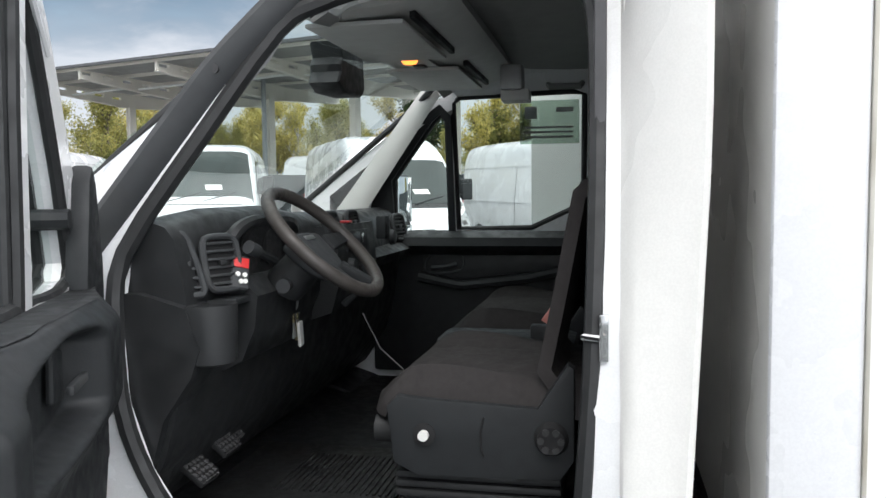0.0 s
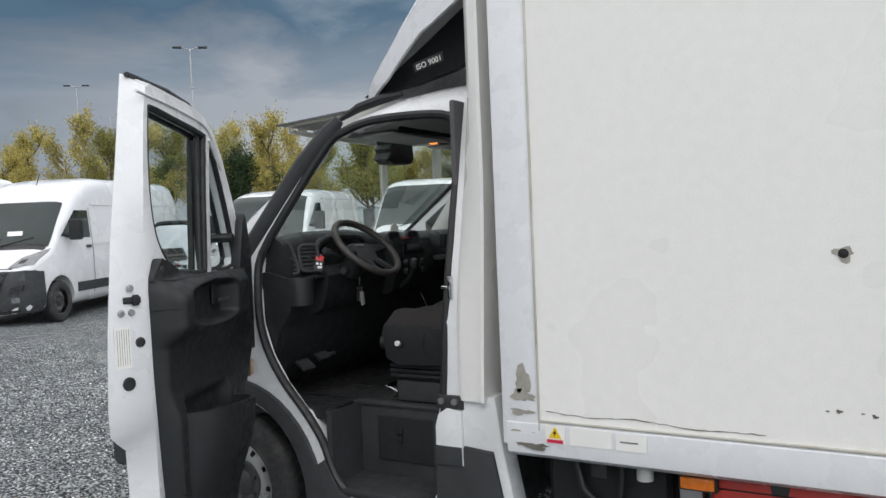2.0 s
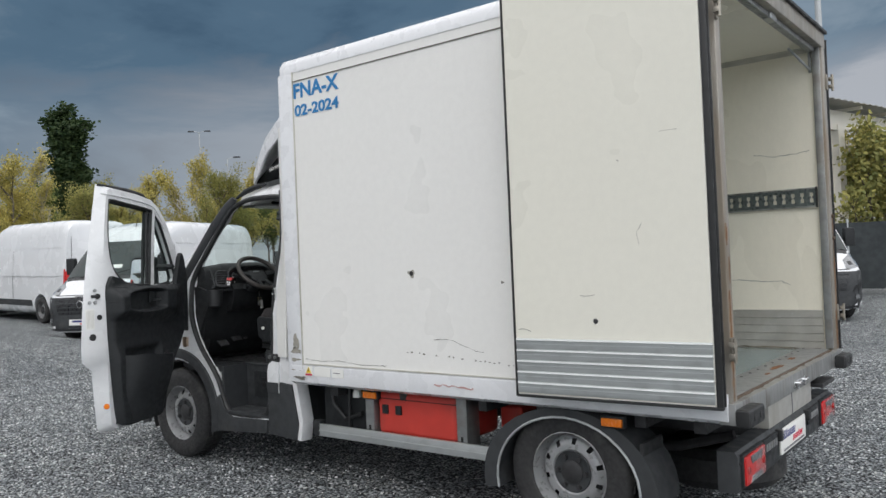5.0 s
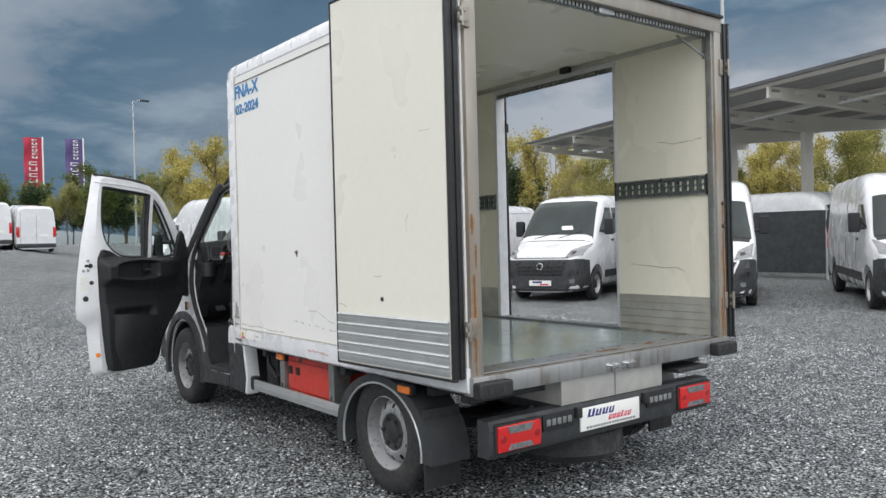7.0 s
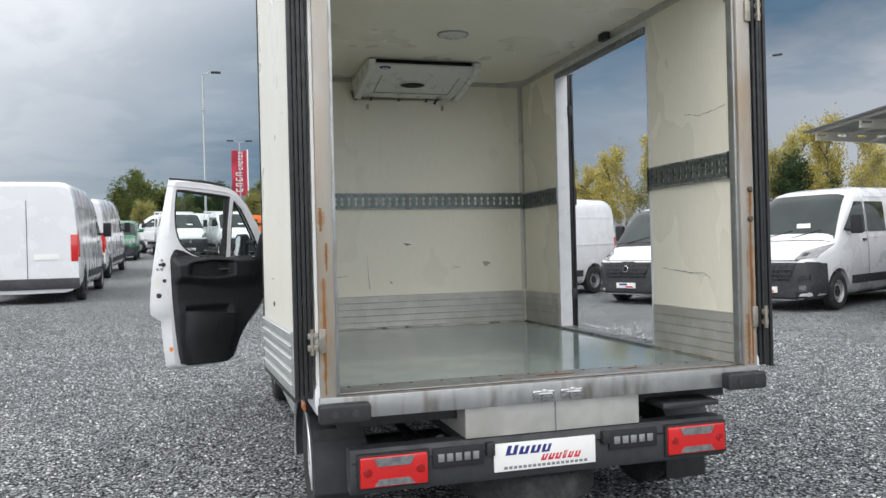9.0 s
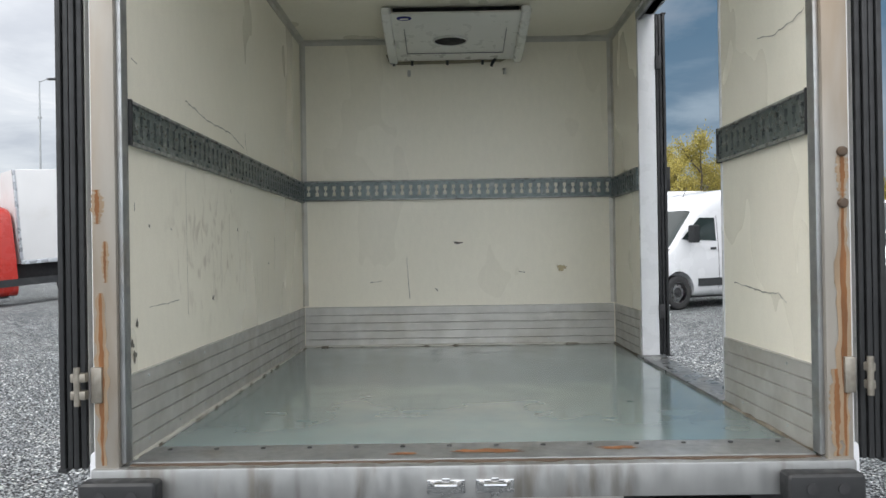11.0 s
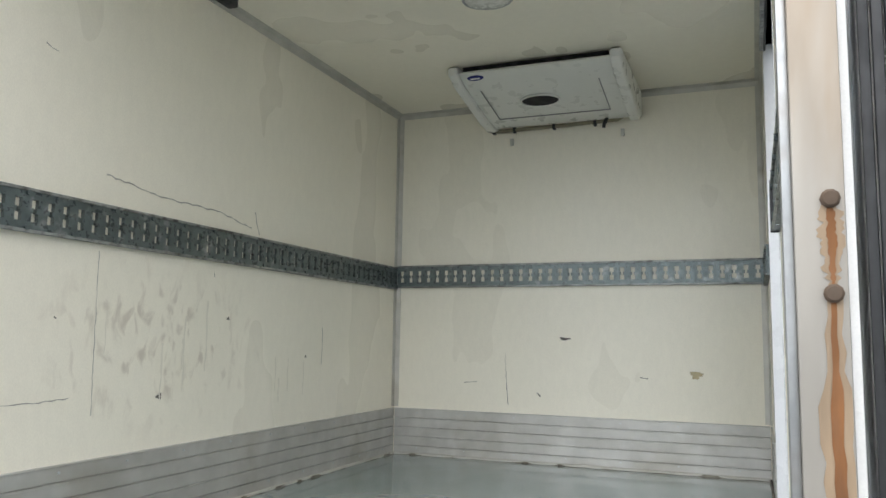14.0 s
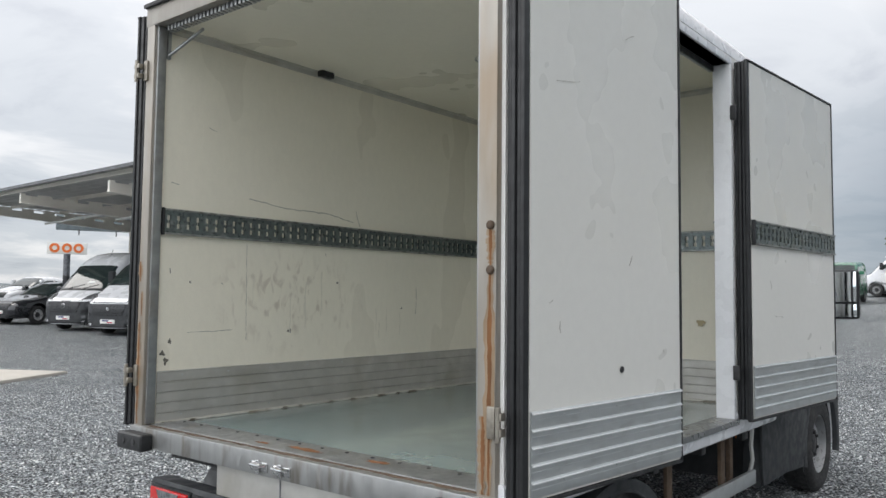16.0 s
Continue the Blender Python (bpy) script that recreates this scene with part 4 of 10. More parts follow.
def box_door(name, label, p, q, z0, z1, side, rail=False, thick=0.075, liner_mat=CREAM_DOOR):
    """An insulated door swung back along the side: p is its hinge end, q its free end (x, y of the face that shows)."""
    p, q = Vector((*p, 0)), Vector((*q, 0))
    w = (q - p).length
    ang = math.atan2(q.y - p.y, q.x - p.x)
    m = Matrix.Translation(p) @ Matrix.Rotation(ang, 4, "Z")
    d = part(name, box(0.0, w, *sorted((-side * 0.004, -side * thick)), z0, z1, 0.006), BOX_OUT, truck, label, at=m)
    part("door_liner", box(0.002, w - 0.004, *sorted((0, -side * 0.004)), z0 + 0.004, z1 - 0.004), liner_mat, d)
    kp = part("kick_plate", ribbed_plate(0.004, w - 0.006, z0 + 0.012, z0 + 0.285, 0.0, side, bead=0.011), ALU_CLEAN, d, "ribbed aluminium kick plate")
    kick_rivets(0.02, w - 0.006, z0 + 0.012, z0 + 0.285, 0.0, side, kp)
    # added pale strips: the highlight along each rib, painted as colour
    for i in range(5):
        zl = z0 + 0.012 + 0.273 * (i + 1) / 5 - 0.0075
        part("rib_lip", box(0.006, w - 0.008, *sorted((side * 0.008, side * 0.0145)), zl - 0.0022, zl + 0.0022, 0.001), RIB_GLINT, kp, "thin pale strip standing in for the rib's highlight")
    # ribbed rubber seal round the hinge edge
    for i in range(4):
        a = 0.004 + i * 0.0195
        yy = sorted((side * (0.004 - a), side * (0.004 - a - 0.0165)))
        k = box(-0.030 + 0.006 * (i % 2), 0.0, *yy, z0 - 0.004, z1 + 0.006, 0.006)
        part("door_seal", k, RUBBER, d, "black rubber seal lip")
    e = box(-0.03, w, *sorted((side * 0.006, -side * 0.02)), z0 - 0.012, z0, 0.003)
    box(-0.03, w + 0.006, *sorted((side * 0.006, -side * 0.02)), z1, z1 + 0.010, 0.003, bm=e)
    box(w, w + 0.008, *sorted((side * 0.006, -side * 0.03)), z0 - 0.01, z1 + 0.008, 0.003, bm=e)
    part("edge_seal", e, RUBBER, d)
    if rail:
        part("lashing_rail", lashing_rail(0.01, w - 0.01, 1.742, 1.872, 0.0, side), RAIL, d, "slotted steel load rail")
        rail_rims(0.01, w - 0.01, 1.742, 1.872, 0.0, side, d)
        part("rail_end", box(0.0, 0.012, *sorted((0, side * 0.022)), 1.738, 1.876, 0.002), RUBBER, d)
    return d


dl = box_door("rear_door", "cream inner side of the rear door folded back", (3.353, 1.302), (2.362, 1.242), 0.79, 2.87, 1)
dr = box_door("rear_door", "cream inner side of the rear door folded back", (3.353, 3.706), (2.362, 3.798), 0.79, 2.87, -1, liner_mat=COOL_CREAM_DOOR)
ds = box_door("side_door", "cream inner side of the side door folded back", (1.135, 3.702), (-0.175, 3.818), 0.80, 2.75, -1, rail=True, liner_mat=COOL_CREAM_DOOR)


# faint upright rub marks on the left liner, between the kick plate and the rail
RUB = mat("faint_rub", (0.74, 0.70, 0.59), 0.5, var=0.05, scale=30, stretch=(1, 1, 0.3))
r = random.Random(31)
for i in range(9):
    x, z, h, w = r.uniform(1.5, 2.75), r.uniform(1.15, 1.45), r.uniform(0.08, 0.28), r.uniform(0.002, 0.007)
    k = bmesh.new()
    n = 10
    lft = [k.verts.new((x - w * r.uniform(0.2, 1) + 0.002 * math.sin(j * 0.9 + i), YL + 0.0078, z + h * j / n)) for j in range(n + 1)]
    rgt = [k.verts.new((x + w * r.uniform(0.2, 1) + 0.002 * math.sin(j * 0.9 + i), YL + 0.0078, z + h * j / n)) for j in range(n + 1)]
    for j in range(n):
        k.faces.new((lft[j], lft[j + 1], rgt[j + 1], rgt[j]))
    part("rub_mark", k, RUB, truck, "faint brownish rub mark")

# grimy sealant along the foot of the kick plates
SEALANT = mat("grimy_sealant", (0.16, 0.135, 0.10), 0.75, var=0.35, scale=18, stain=(0.34, 0.31, 0.26), stain_scale=7, stain_at=0.55)
r = random.Random(17)
for p, q in (((XF + 0.02, YL + 0.016), (XR - 0.04, YL + 0.016)), ((XF + 0.016, YL + 0.02), (XF + 0.016, YR - 0.02)), ((XF + 0.02, YR - 0.016), (1.17, YR - 0.016)), ((2.56, YR - 0.016), (XR - 0.04, YR - 0.016))):
    n = max(8, int(math.dist(p, q) / 0.06))
    part("floor_sealant", tube([(lerp(p[0], q[0], i / n), lerp(p[1], q[1], i / n), ZF + 0.001) for i in range(n + 1)], [r.uniform(0.005, 0.012) for i in range(n + 1)], 6), SEALANT, truck, "grimy brown sealant bead")

# marks on the doors and liners
part("drain_plug", lathe([(0.001, 0.004), (0.010, 0.004), (0.013, 0.0)], 12, m=Matrix.Translation((0.55, 0.003, 1.165))), HUB, dl)
part("drain_plug", lathe([(0.001, -0.004), (0.010, -0.004), (0.013, 0.0)], 12, m=Matrix.Translation((0.545, -0.003, 1.178))), HUB, dr)
for ob, s, marks in ((dl, 1, (([(0.90, 1.112), (0.95, 1.125), (0.985, 1.11)], 0.003), ([(0.30, 1.62), (0.33, 1.58), (0.31, 1.50)], 0.002), ([(0.12, 2.03), (0.22, 2.034)], 0.002), ([(0.55, 1.29), (0.60, 1.286), (0.65, 1.295)], 0.0018), ([(0.40, 1.92), (0.42, 1.918)], 0.004))),
                     (dr, -1, (([(0.10, 1.42), (0.15, 1.44)], 0.002), ([(0.16, 1.36), (0.17, 1.30)], 0.003), ([(0.14, 2.17), (0.30, 2.20)], 0.002), ([(0.60, 1.56), (0.63, 1.62)], 0.003), ([(0.58, 2.42), (0.66, 2.46)], 0.002), ([(0.85, 1.24), (0.87, 1.21)], 0.003), ([(0.08, 2.63), (0.10, 2.60)], 0.004))),
                     (ds, -1, (([(0.25, 1.55), (0.27, 1.48)], 0.004), ([(0.30, 1.35), (0.45, 1.34)], 0.002)))):
    for i, (pts, w) in enumerate(marks):
        part("scratch", ragged(pts, w, 0.0, s, seed=i + 21), SCUFF, ob)

# scuffs inside the box
marks = [([(2.78, 1.975), (2.5, 1.945), (2.2, 1.945), (1.95, 1.905)], 0.003), ([(2.79, 1.72), (2.785, 1.35), (2.78, 1.17)], 0.0018), ([(2.2, 1.70), (2.2, 1.66)], 0.004),
         ([(1.95, 1.98), (1.92, 1.90), (1.90, 1.87)], 0.003), ([(3.05, 2.33), (2.98, 2.31)], 0.003), ([(3.15, 1.24), (3.0, 1.243), (2.85, 1.25)], 0.002), ([(1.35, 1.50), (1.35, 1.30)], 0.003),
         ([(3.27, 2.01), (3.20, 2.0)], 0.003), ([(3.26, 1.57), (3.25, 1.52)], 0.006), ([(3.15, 1.50), (3.13, 1.49)], 0.006), ([(2.95, 1.50), (2.93, 1.492)], 0.005)]
for i, (pts, w) in enumerate(marks):
    part("scuff", ragged(pts, w, YL + 0.004, 1, seed=40 + i), GRIME if w > 0.0035 else SCUFF, truck)
for i, (x, z, a, b) in enumerate(((2.475, 1.232, 0.014, 0.010), (3.29, 1.14, 0.014, 0.012), (3.27, 1.10, 0.012, 0.018), (3.25, 1.20, 0.008, 0.014), (2.1, 1.52, 0.009, 0.006), (1.5, 1.36, 0.007, 0.006))):
    part("dent", blotch(x, z, a, b, YL + 0.004, 1, seed=60 + i), GRIME, truck)
for i, (pts, w) in enumerate((([(2.18, 1.10), (2.17, 1.25), (2.16, 1.40)], 0.002), ([(2.0, 1.22), (1.9, 1.21)], 0.002), ([(2.35, 1.17), (2.38, 1.13)], 0.004), ([(2.9, 1.27), (2.96, 1.265)], 0.003))):
    k = ragged(pts, w, 0.0, 1, seed=80 + i)
    part("scuff", k, GRIME, truck, at=Matrix.Translation((XF + 0.005, 0, 0)) @ Matrix(((0, 1, 0, 0), (1, 0, 0, 0), (0, 0, 1, 0), (0, 0, 0, 1))))
part("dent", blotch(2.50, 1.465, 0.03, 0.007, XF + 0.004, 1, seed=90, axis="x"), GRIME, truck, "small oblong dent")
part("stain", blotch(3.18, 1.29, 0.03, 0.018, XF + 0.004, 1, seed=91, axis="x"), mat("ochre_stain", (0.50, 0.42, 0.26), 0.8, var=0.2, scale=40), truck)
part("scuff", ragged([(2.66, 1.268), (2.80, 1.262), (2.95, 1.247), (3.06, 1.25), (3.14, 1.215)], 0.0035, YR - 0.004, -1, seed=95), SCUFF, truck, "long grey scuff")
part("scuff", ragged([(2.92, 2.13), (3.05, 2.105), (3.2, 2.11), (3.3, 2.125)], 0.003, YR - 0.004, -1, seed=96), SCUFF, truck)
for z, y in ((2.592, 2.197), (2.597, 2.825)):
    part("wall_clip", box(XF + 0.004, XF + 0.02, y - 0.010, y + 0.010, z - 0.028, z + 0.012, 0.003), MOULD, truck)

# side doorway: frame, sill, brush seal
part("doorway_post", box(1.185, 1.215, YR - 0.006, OR_ + 0.012, 0.80, 2.74, 0.003), WHITE, truck, "white doorway post")
part("doorway_post", box(2.525, 2.548, YR - 0.006, OR_ + 0.010, 0.80, 2.74, 0.003), TRIM_WHITE, truck)
part("doorway_head", box(1.185, 2.548, YR - 0.010, OR_ + 0.012, 2.735, 2.77, 0.003), TRIM_WHITE, truck)
part("doorway_sill", box(1.185, 2.55, YR - 0.03, OR_ + 0.03, 0.774, 0.8035, 0.004), mat("worn_sill", (0.20, 0.21, 0.21), 0.35, metal=0.5, var=0.2, scale=8, stain=(0.30, 0.28, 0.24), stain_scale=6), truck, "worn metal doorway sill")
sl = part("door_head_seal", box(1.225, 2.53, YR - 0.0035, YR + 0.004, 2.702, 2.735), RUBBER, truck, "knobbly black seal strip over the doorway")
for i in range(42):
    part("seal_knob", box(1.23 + i * 0.031, 1.25 + i * 0.031, YR - 0.020, YR - 0.004, 2.700, 2.738, 0.004), STEEL, sl)
for z in (1.05, 2.46):
    part("side_hinge", box(1.208, 1.228, OR_ + 0.010, OR_ + 0.045, z - 0.04, z + 0.04, 0.006), HUB, truck)
sl = part("door_head_seal", box(3.302, 3.343, 1.515, 3.515, 2.8065, 2.811), RUBBER, truck, "knobbly black seal strip over the doorway")
for i in range(64):
    part("seal_knob", box(3.300, 3.345, 1.52 + i * 0.031, 1.54 + i * 0.031, 2.772, 2.806, 0.004), STEEL, sl)
for y, s in ((YL, 1), (YR, -1)):
    st = part("door_stay", box(3.30, 3.318, y, y + s * 0.02, 2.64, 2.79, 0.003), STEEL, truck, "steel door stay")
    part("stay_rod", tube([(3.312, y + s * 0.012, 2.655), (3.22, y + s * 0.18, 2.79)], 0.008), STEEL, st)
part("ceiling_latch", box(2.22, 2.32, YL + 0.03, YL + 0.075, 2.775, 2.812, 0.006), HUB, truck, "rusty ceiling latch")
part("ceiling_latch", box(2.05, 2.14, YR - 0.075, YR - 0.03, 2.765, 2.812, 0.006), HUB, truck)
part("ceiling_latch", box(3.31, 3.36, 2.44, 2.56, 2.76, 2.80, 0.008), STEEL, truck, "steel bar latch on the header")
lamp = part("ceiling_lamp", lathe([(0.001, -0.022), (0.06, -0.020), (0.078, -0.010), (0.085, 0.0)], 28, "z", m=Matrix.Translation((1.889, 2.505, ZC)) @ Matrix.Diagonal((1, 1.15, 1, 1))), mat("lamp_lens", (0.66, 0.66, 0.62), 0.25, var=0.05, scale=30), truck, "oval frosted ceiling lamp")
part("lamp_rim", tube([(1.889 + 0.086 * math.cos(a), 2.505 + 0.099 * math.sin(a), ZC - 0.003) for a in np.linspace(0, 2 * math.pi, 28, endpoint=False)], 0.006, closed=True), STEEL, lamp)

# evaporator under the ceiling at the front
UNIT = mat("unit_plastic", (0.72, 0.72, 0.68), 0.35, var=0.03, scale=6)
ev = part("cooling_unit", prism([(0.508, 2.808), (1.12, 2.808), (1.14, 2.775), (1.205, 2.775), (1.215, 2.762), (1.12, 2.725), (0.74, 2.655), (0.60, 2.645), (0.508, 2.68)], "y", 2.13, 2.875, 0.008), UNIT, truck, "white cooling unit hung under the ceiling")
for a, b in ((2.075, 2.13), (2.875, 2.93)):
    part("end_cap", prism([(0.508, 2.808), (1.20, 2.808), (1.235, 2.79), (1.23, 2.755), (1.13, 2.715), (0.72, 2.635), (0.60, 2.625), (0.508, 2.66)], "y", a, b, 0.018, seg=3), UNIT, ev)
k = box(1.125, 1.145, 2.14, 2.865, 2.776, 2.806)
part("air_outlet", k, DARK, ev, "dark air outlet slot")
k = bmesh.new()
for i in range(3):
    box(1.14, 1.19, 2.14, 2.865, 2.780 + i * 0.010, 2.783 + i * 0.010, bm=k)
part("outlet_vane", k, RUBBER, ev)
dirv = Vector((0.74 - 1.12, 0, 2.655 - 2.725)).normalized()
nrm = Vector((dirv.z, 0, -dirv.x)) * (1 if dirv.x > 0 else -1)
tilt = Matrix.Translation((0.92, 2.47, 2.6845)) @ Matrix.Rotation(math.atan2(0.07, 0.38) * -1, 4, "Y")
part("fan_opening", lathe([(0.001, -0.004), (0.085, -0.004), (0.098, -0.001)], 28, "z", m=tilt @ Matrix.Diagonal((0.62, 1, 1, 1))), DARK, ev, "round fan opening")
part("fan_rim", tube([tilt @ Vector((0.063 * math.cos(a), 0.102 * math.sin(a), -0.003)) for a in np.linspace(0, 2 * math.pi, 28, endpoint=False)], 0.006, closed=True), UNIT, ev)
for yy in (2.20, 2.80):
    part("panel_seam", box(-0.17, 0.16, yy - 2.47 - 0.002, yy - 2.47 + 0.002, -0.004, 0.0), INK, ev, at=tilt)
part("panel_seam", box(-0.172, -0.168, 2.20 - 2.47, 2.80 - 2.47, -0.004, 0.0), INK, ev, at=tilt)
bd = part("badge", lathe([(0.001, -0.005), (0.040, -0.005), (0.044, 0.0)], 24, "z", m=Matrix.Translation((1.178, 2.205, 2.748)) @ Matrix.Rotation(radians(-21), 4, "Y") @ Matrix.Diagonal((0.42, 1, 1, 1))), NAVY_PRINT, ev, "dark blue oval badge")
part("badge_mark", box(-0.004, 0.004, -0.024, 0.024, -0.0075, -0.005), LABEL, bd, at=Matrix.Translation((1.178, 2.205, 2.748)) @ Matrix.Rotation(radians(-21), 4, "Y"))
part("drain_pipe", tube([(0.56, 2.06, 2.70), (0.545, 2.075, 2.66), (0.54, 2.12, 2.645), (0.54, 2.5, 2.648), (0.54, 2.80, 2.655), (0.545, 2.86, 2.68), (0.55, 2.87, 2.72)], 0.011), mat("brass_pipe", (0.30, 0.27, 0.19), 0.5, metal=0.4, var=0.2, scale=20), ev, "thin drain pipe")
for yy in (2.10, 2.22, 2.45, 2.68):
    part("pipe_clip", box(0.525, 0.556, yy - 0.008, yy + 0.008, 2.630, 2.664, 0.003), HUB, ev)
part("pipe_joint", box(0.53, 0.58, 2.075, 2.105, 2.64, 2.70, 0.006), HUB, ev)
part("drain_stub", tube([(0.62, 2.76, 2.648), (0.60, 2.74, 2.62), (0.59, 2.735, 2.605)], 0.010), RUBBER, ev)

# ---- the truck: chassis and running gear ----
for y in (2.10, 2.91):
    part("chassis_beam", box(-1.3, 3.26, y - 0.035, y + 0.035, 0.50, 0.66, 0.008), HUB, truck, "dark chassis beam")
for x in (0.75, 1.35, 1.95, 2.9, 3.2):
    part("cross_member", box(x - 0.03, x + 0.03, 1.50, 3.51, 0.62, 0.697, 0.006), HUB, truck)
part("underfloor", box(0.46, 3.34, 1.47, 3.54, 0.695, 0.705), HUB, truck)
part("gearbox", box(-1.5, 0.5, 2.25, 2.78, 0.28, 0.62, 0.09, 3), HUB, truck)
part("driveshaft", cyl((0.5, CY, 0.44), (2.4, CY, 0.37), 0.045, 14), HUB, truck)
part("rear_axle", cyl((2.50, 1.72, 0.345), (2.50, 3.29, 0.345), 0.065, 16), HUB, truck)
part("differential", lathe([(0.02, -0.17), (0.12, -0.13), (0.17, 0.0), (0.12, 0.13), (0.02, 0.17)], 20, "x", m=Matrix.Translation((2.50, CY, 0.345))), HUB, truck)
for y in (1.98, 3.03):
    part("leaf_spring", tube([(1.78, y, 0.52), (2.1, y, 0.43), (2.5, y, 0.41), (2.9, y, 0.43), (3.2, y, 0.52)], 0.03, flat=0.7), HUB, truck)
part("silencer", cyl((1.9, 2.62, 0.36), (2.2, 2.62, 0.36), 0.10, 18), STEEL, truck)
part("exhaust_pipe", tube([(0.4, 2.62, 0.36), (1.9, 2.62, 0.36)], 0.028), RUSTY, truck)
bb = part("battery_box", box(0.50, 0.98, 1.62, 2.05, 0.36, 0.66, 0.05, 3), PLASTIC, truck, "black plastic battery box")
part("hose", tube([(0.62, 1.60, 0.69), (0.66, 1.58, 0.55), (0.75, 1.6, 0.45), (0.9, 1.6, 0.5)], 0.016), RUBBER, bb)
part("hose", tube([(0.80, 1.60, 0.69), (0.81, 1.58, 0.60), (0.78, 1.6, 0.40)], 0.012), RUBBER, bb)
part("white_cap", lathe([(0.001, 0.0), (0.03, 0.0), (0.03, 0.03), (0.02, 0.05)], 14, "z", m=Matrix.Translation((0.90, 1.56, 0.615))), LABEL, bb)
# red tool box under the floor
tank = part("tool_box", box(1.13, 1.76, 1.50, 1.95, 0.405, 0.69, 0.05, 4), RED_TANK, truck, "red plastic extinguisher box under the floor")
part("lid_seam", box(1.128, 1.762, 1.497, 1.90, 0.637, 0.641), DARK, tank)
for x in (1.205, 1.315):
    part("lock", box(x - 0.024, x + 0.024, 1.490, 1.505, 0.545, 0.600, 0.004), BLACK_PRINT, tank)
part("tool_box", box(1.86, 2.02, 1.80, 1.98, 0.44, 0.60, 0.03, 3), RED_TANK, truck, "small red box behind the bracket")
for x in (1.07, 1.80):
    br = part("bracket", box(x - 0.035, x + 0.035, 1.495, 1.515, 0.40, 0.70, 0.003), STEEL, truck, "galvanised bracket")
    part("flange", box(x + 0.028, x + 0.038, 1.495, 1.62, 0.40, 0.70, 0.002), STEEL, br)
    part("slot", box(x - 0.008, x + 0.008, 1.493, 1.496, 0.43, 0.46), DARK, br)
sg = part("side_guard", box(0.62, 2.02, 1.462, 1.487, 0.352, 0.432, 0.004), ALU_CLEAN, truck, "aluminium side guard plank")
part("guard_end", box(0.565, 0.64, 1.458, 1.52, 0.345, 0.455, 0.02), PLASTIC, sg)
part("guard_rib", box(0.63, 2.01, 1.458, 1.463, 0.385, 0.392), ALU_CLEAN, sg)
sg = part("side_guard", box(0.62, 2.02, 3.523, 3.548, 0.352, 0.432, 0.004), ALU_CLEAN, truck, "aluminium side guard plank")
for x in (1.07, 1.80):
    part("bracket", box(x - 0.03, x + 0.03, 3.49, 3.512, 0.36, 0.70, 0.003), RUSTY, truck)
part("bracket", box(0.862, 0.915, 3.47, 3.495, 0.36, 0.70, 0.003), RUSTY, truck, "rusty steel bracket")
part("hose", tube([(0.43, 3.47, 0.72), (0.53, 3.50, 0.66), (0.555, 3.50, 0.56), (0.53, 3.50, 0.47), (0.55, 3.48, 0.36)], 0.012), PALE_PLASTIC, truck, "pale grey drain hose")
for x, y, w in ((1.10, 1.478, 0.055), (2.80, 1.405, 0.055), (0.78, 3.51, 0.04)):
    mk = part("side_marker", box(x - w, x + w, y - 0.018, y + 0.018, 0.636, 0.676, 0.006), ORANGE, truck, "orange side marker lamp")
    part("marker_base", box(x - w - 0.008, x + w + 0.008, y - 0.006, y + 0.03, 0.628, 0.686, 0.004), PLASTIC, mk)
part("winch", box(2.36, 2.46, 1.42, 1.50, 0.655, 0.695, 0.008), HUB, truck)


WHEELS = {}


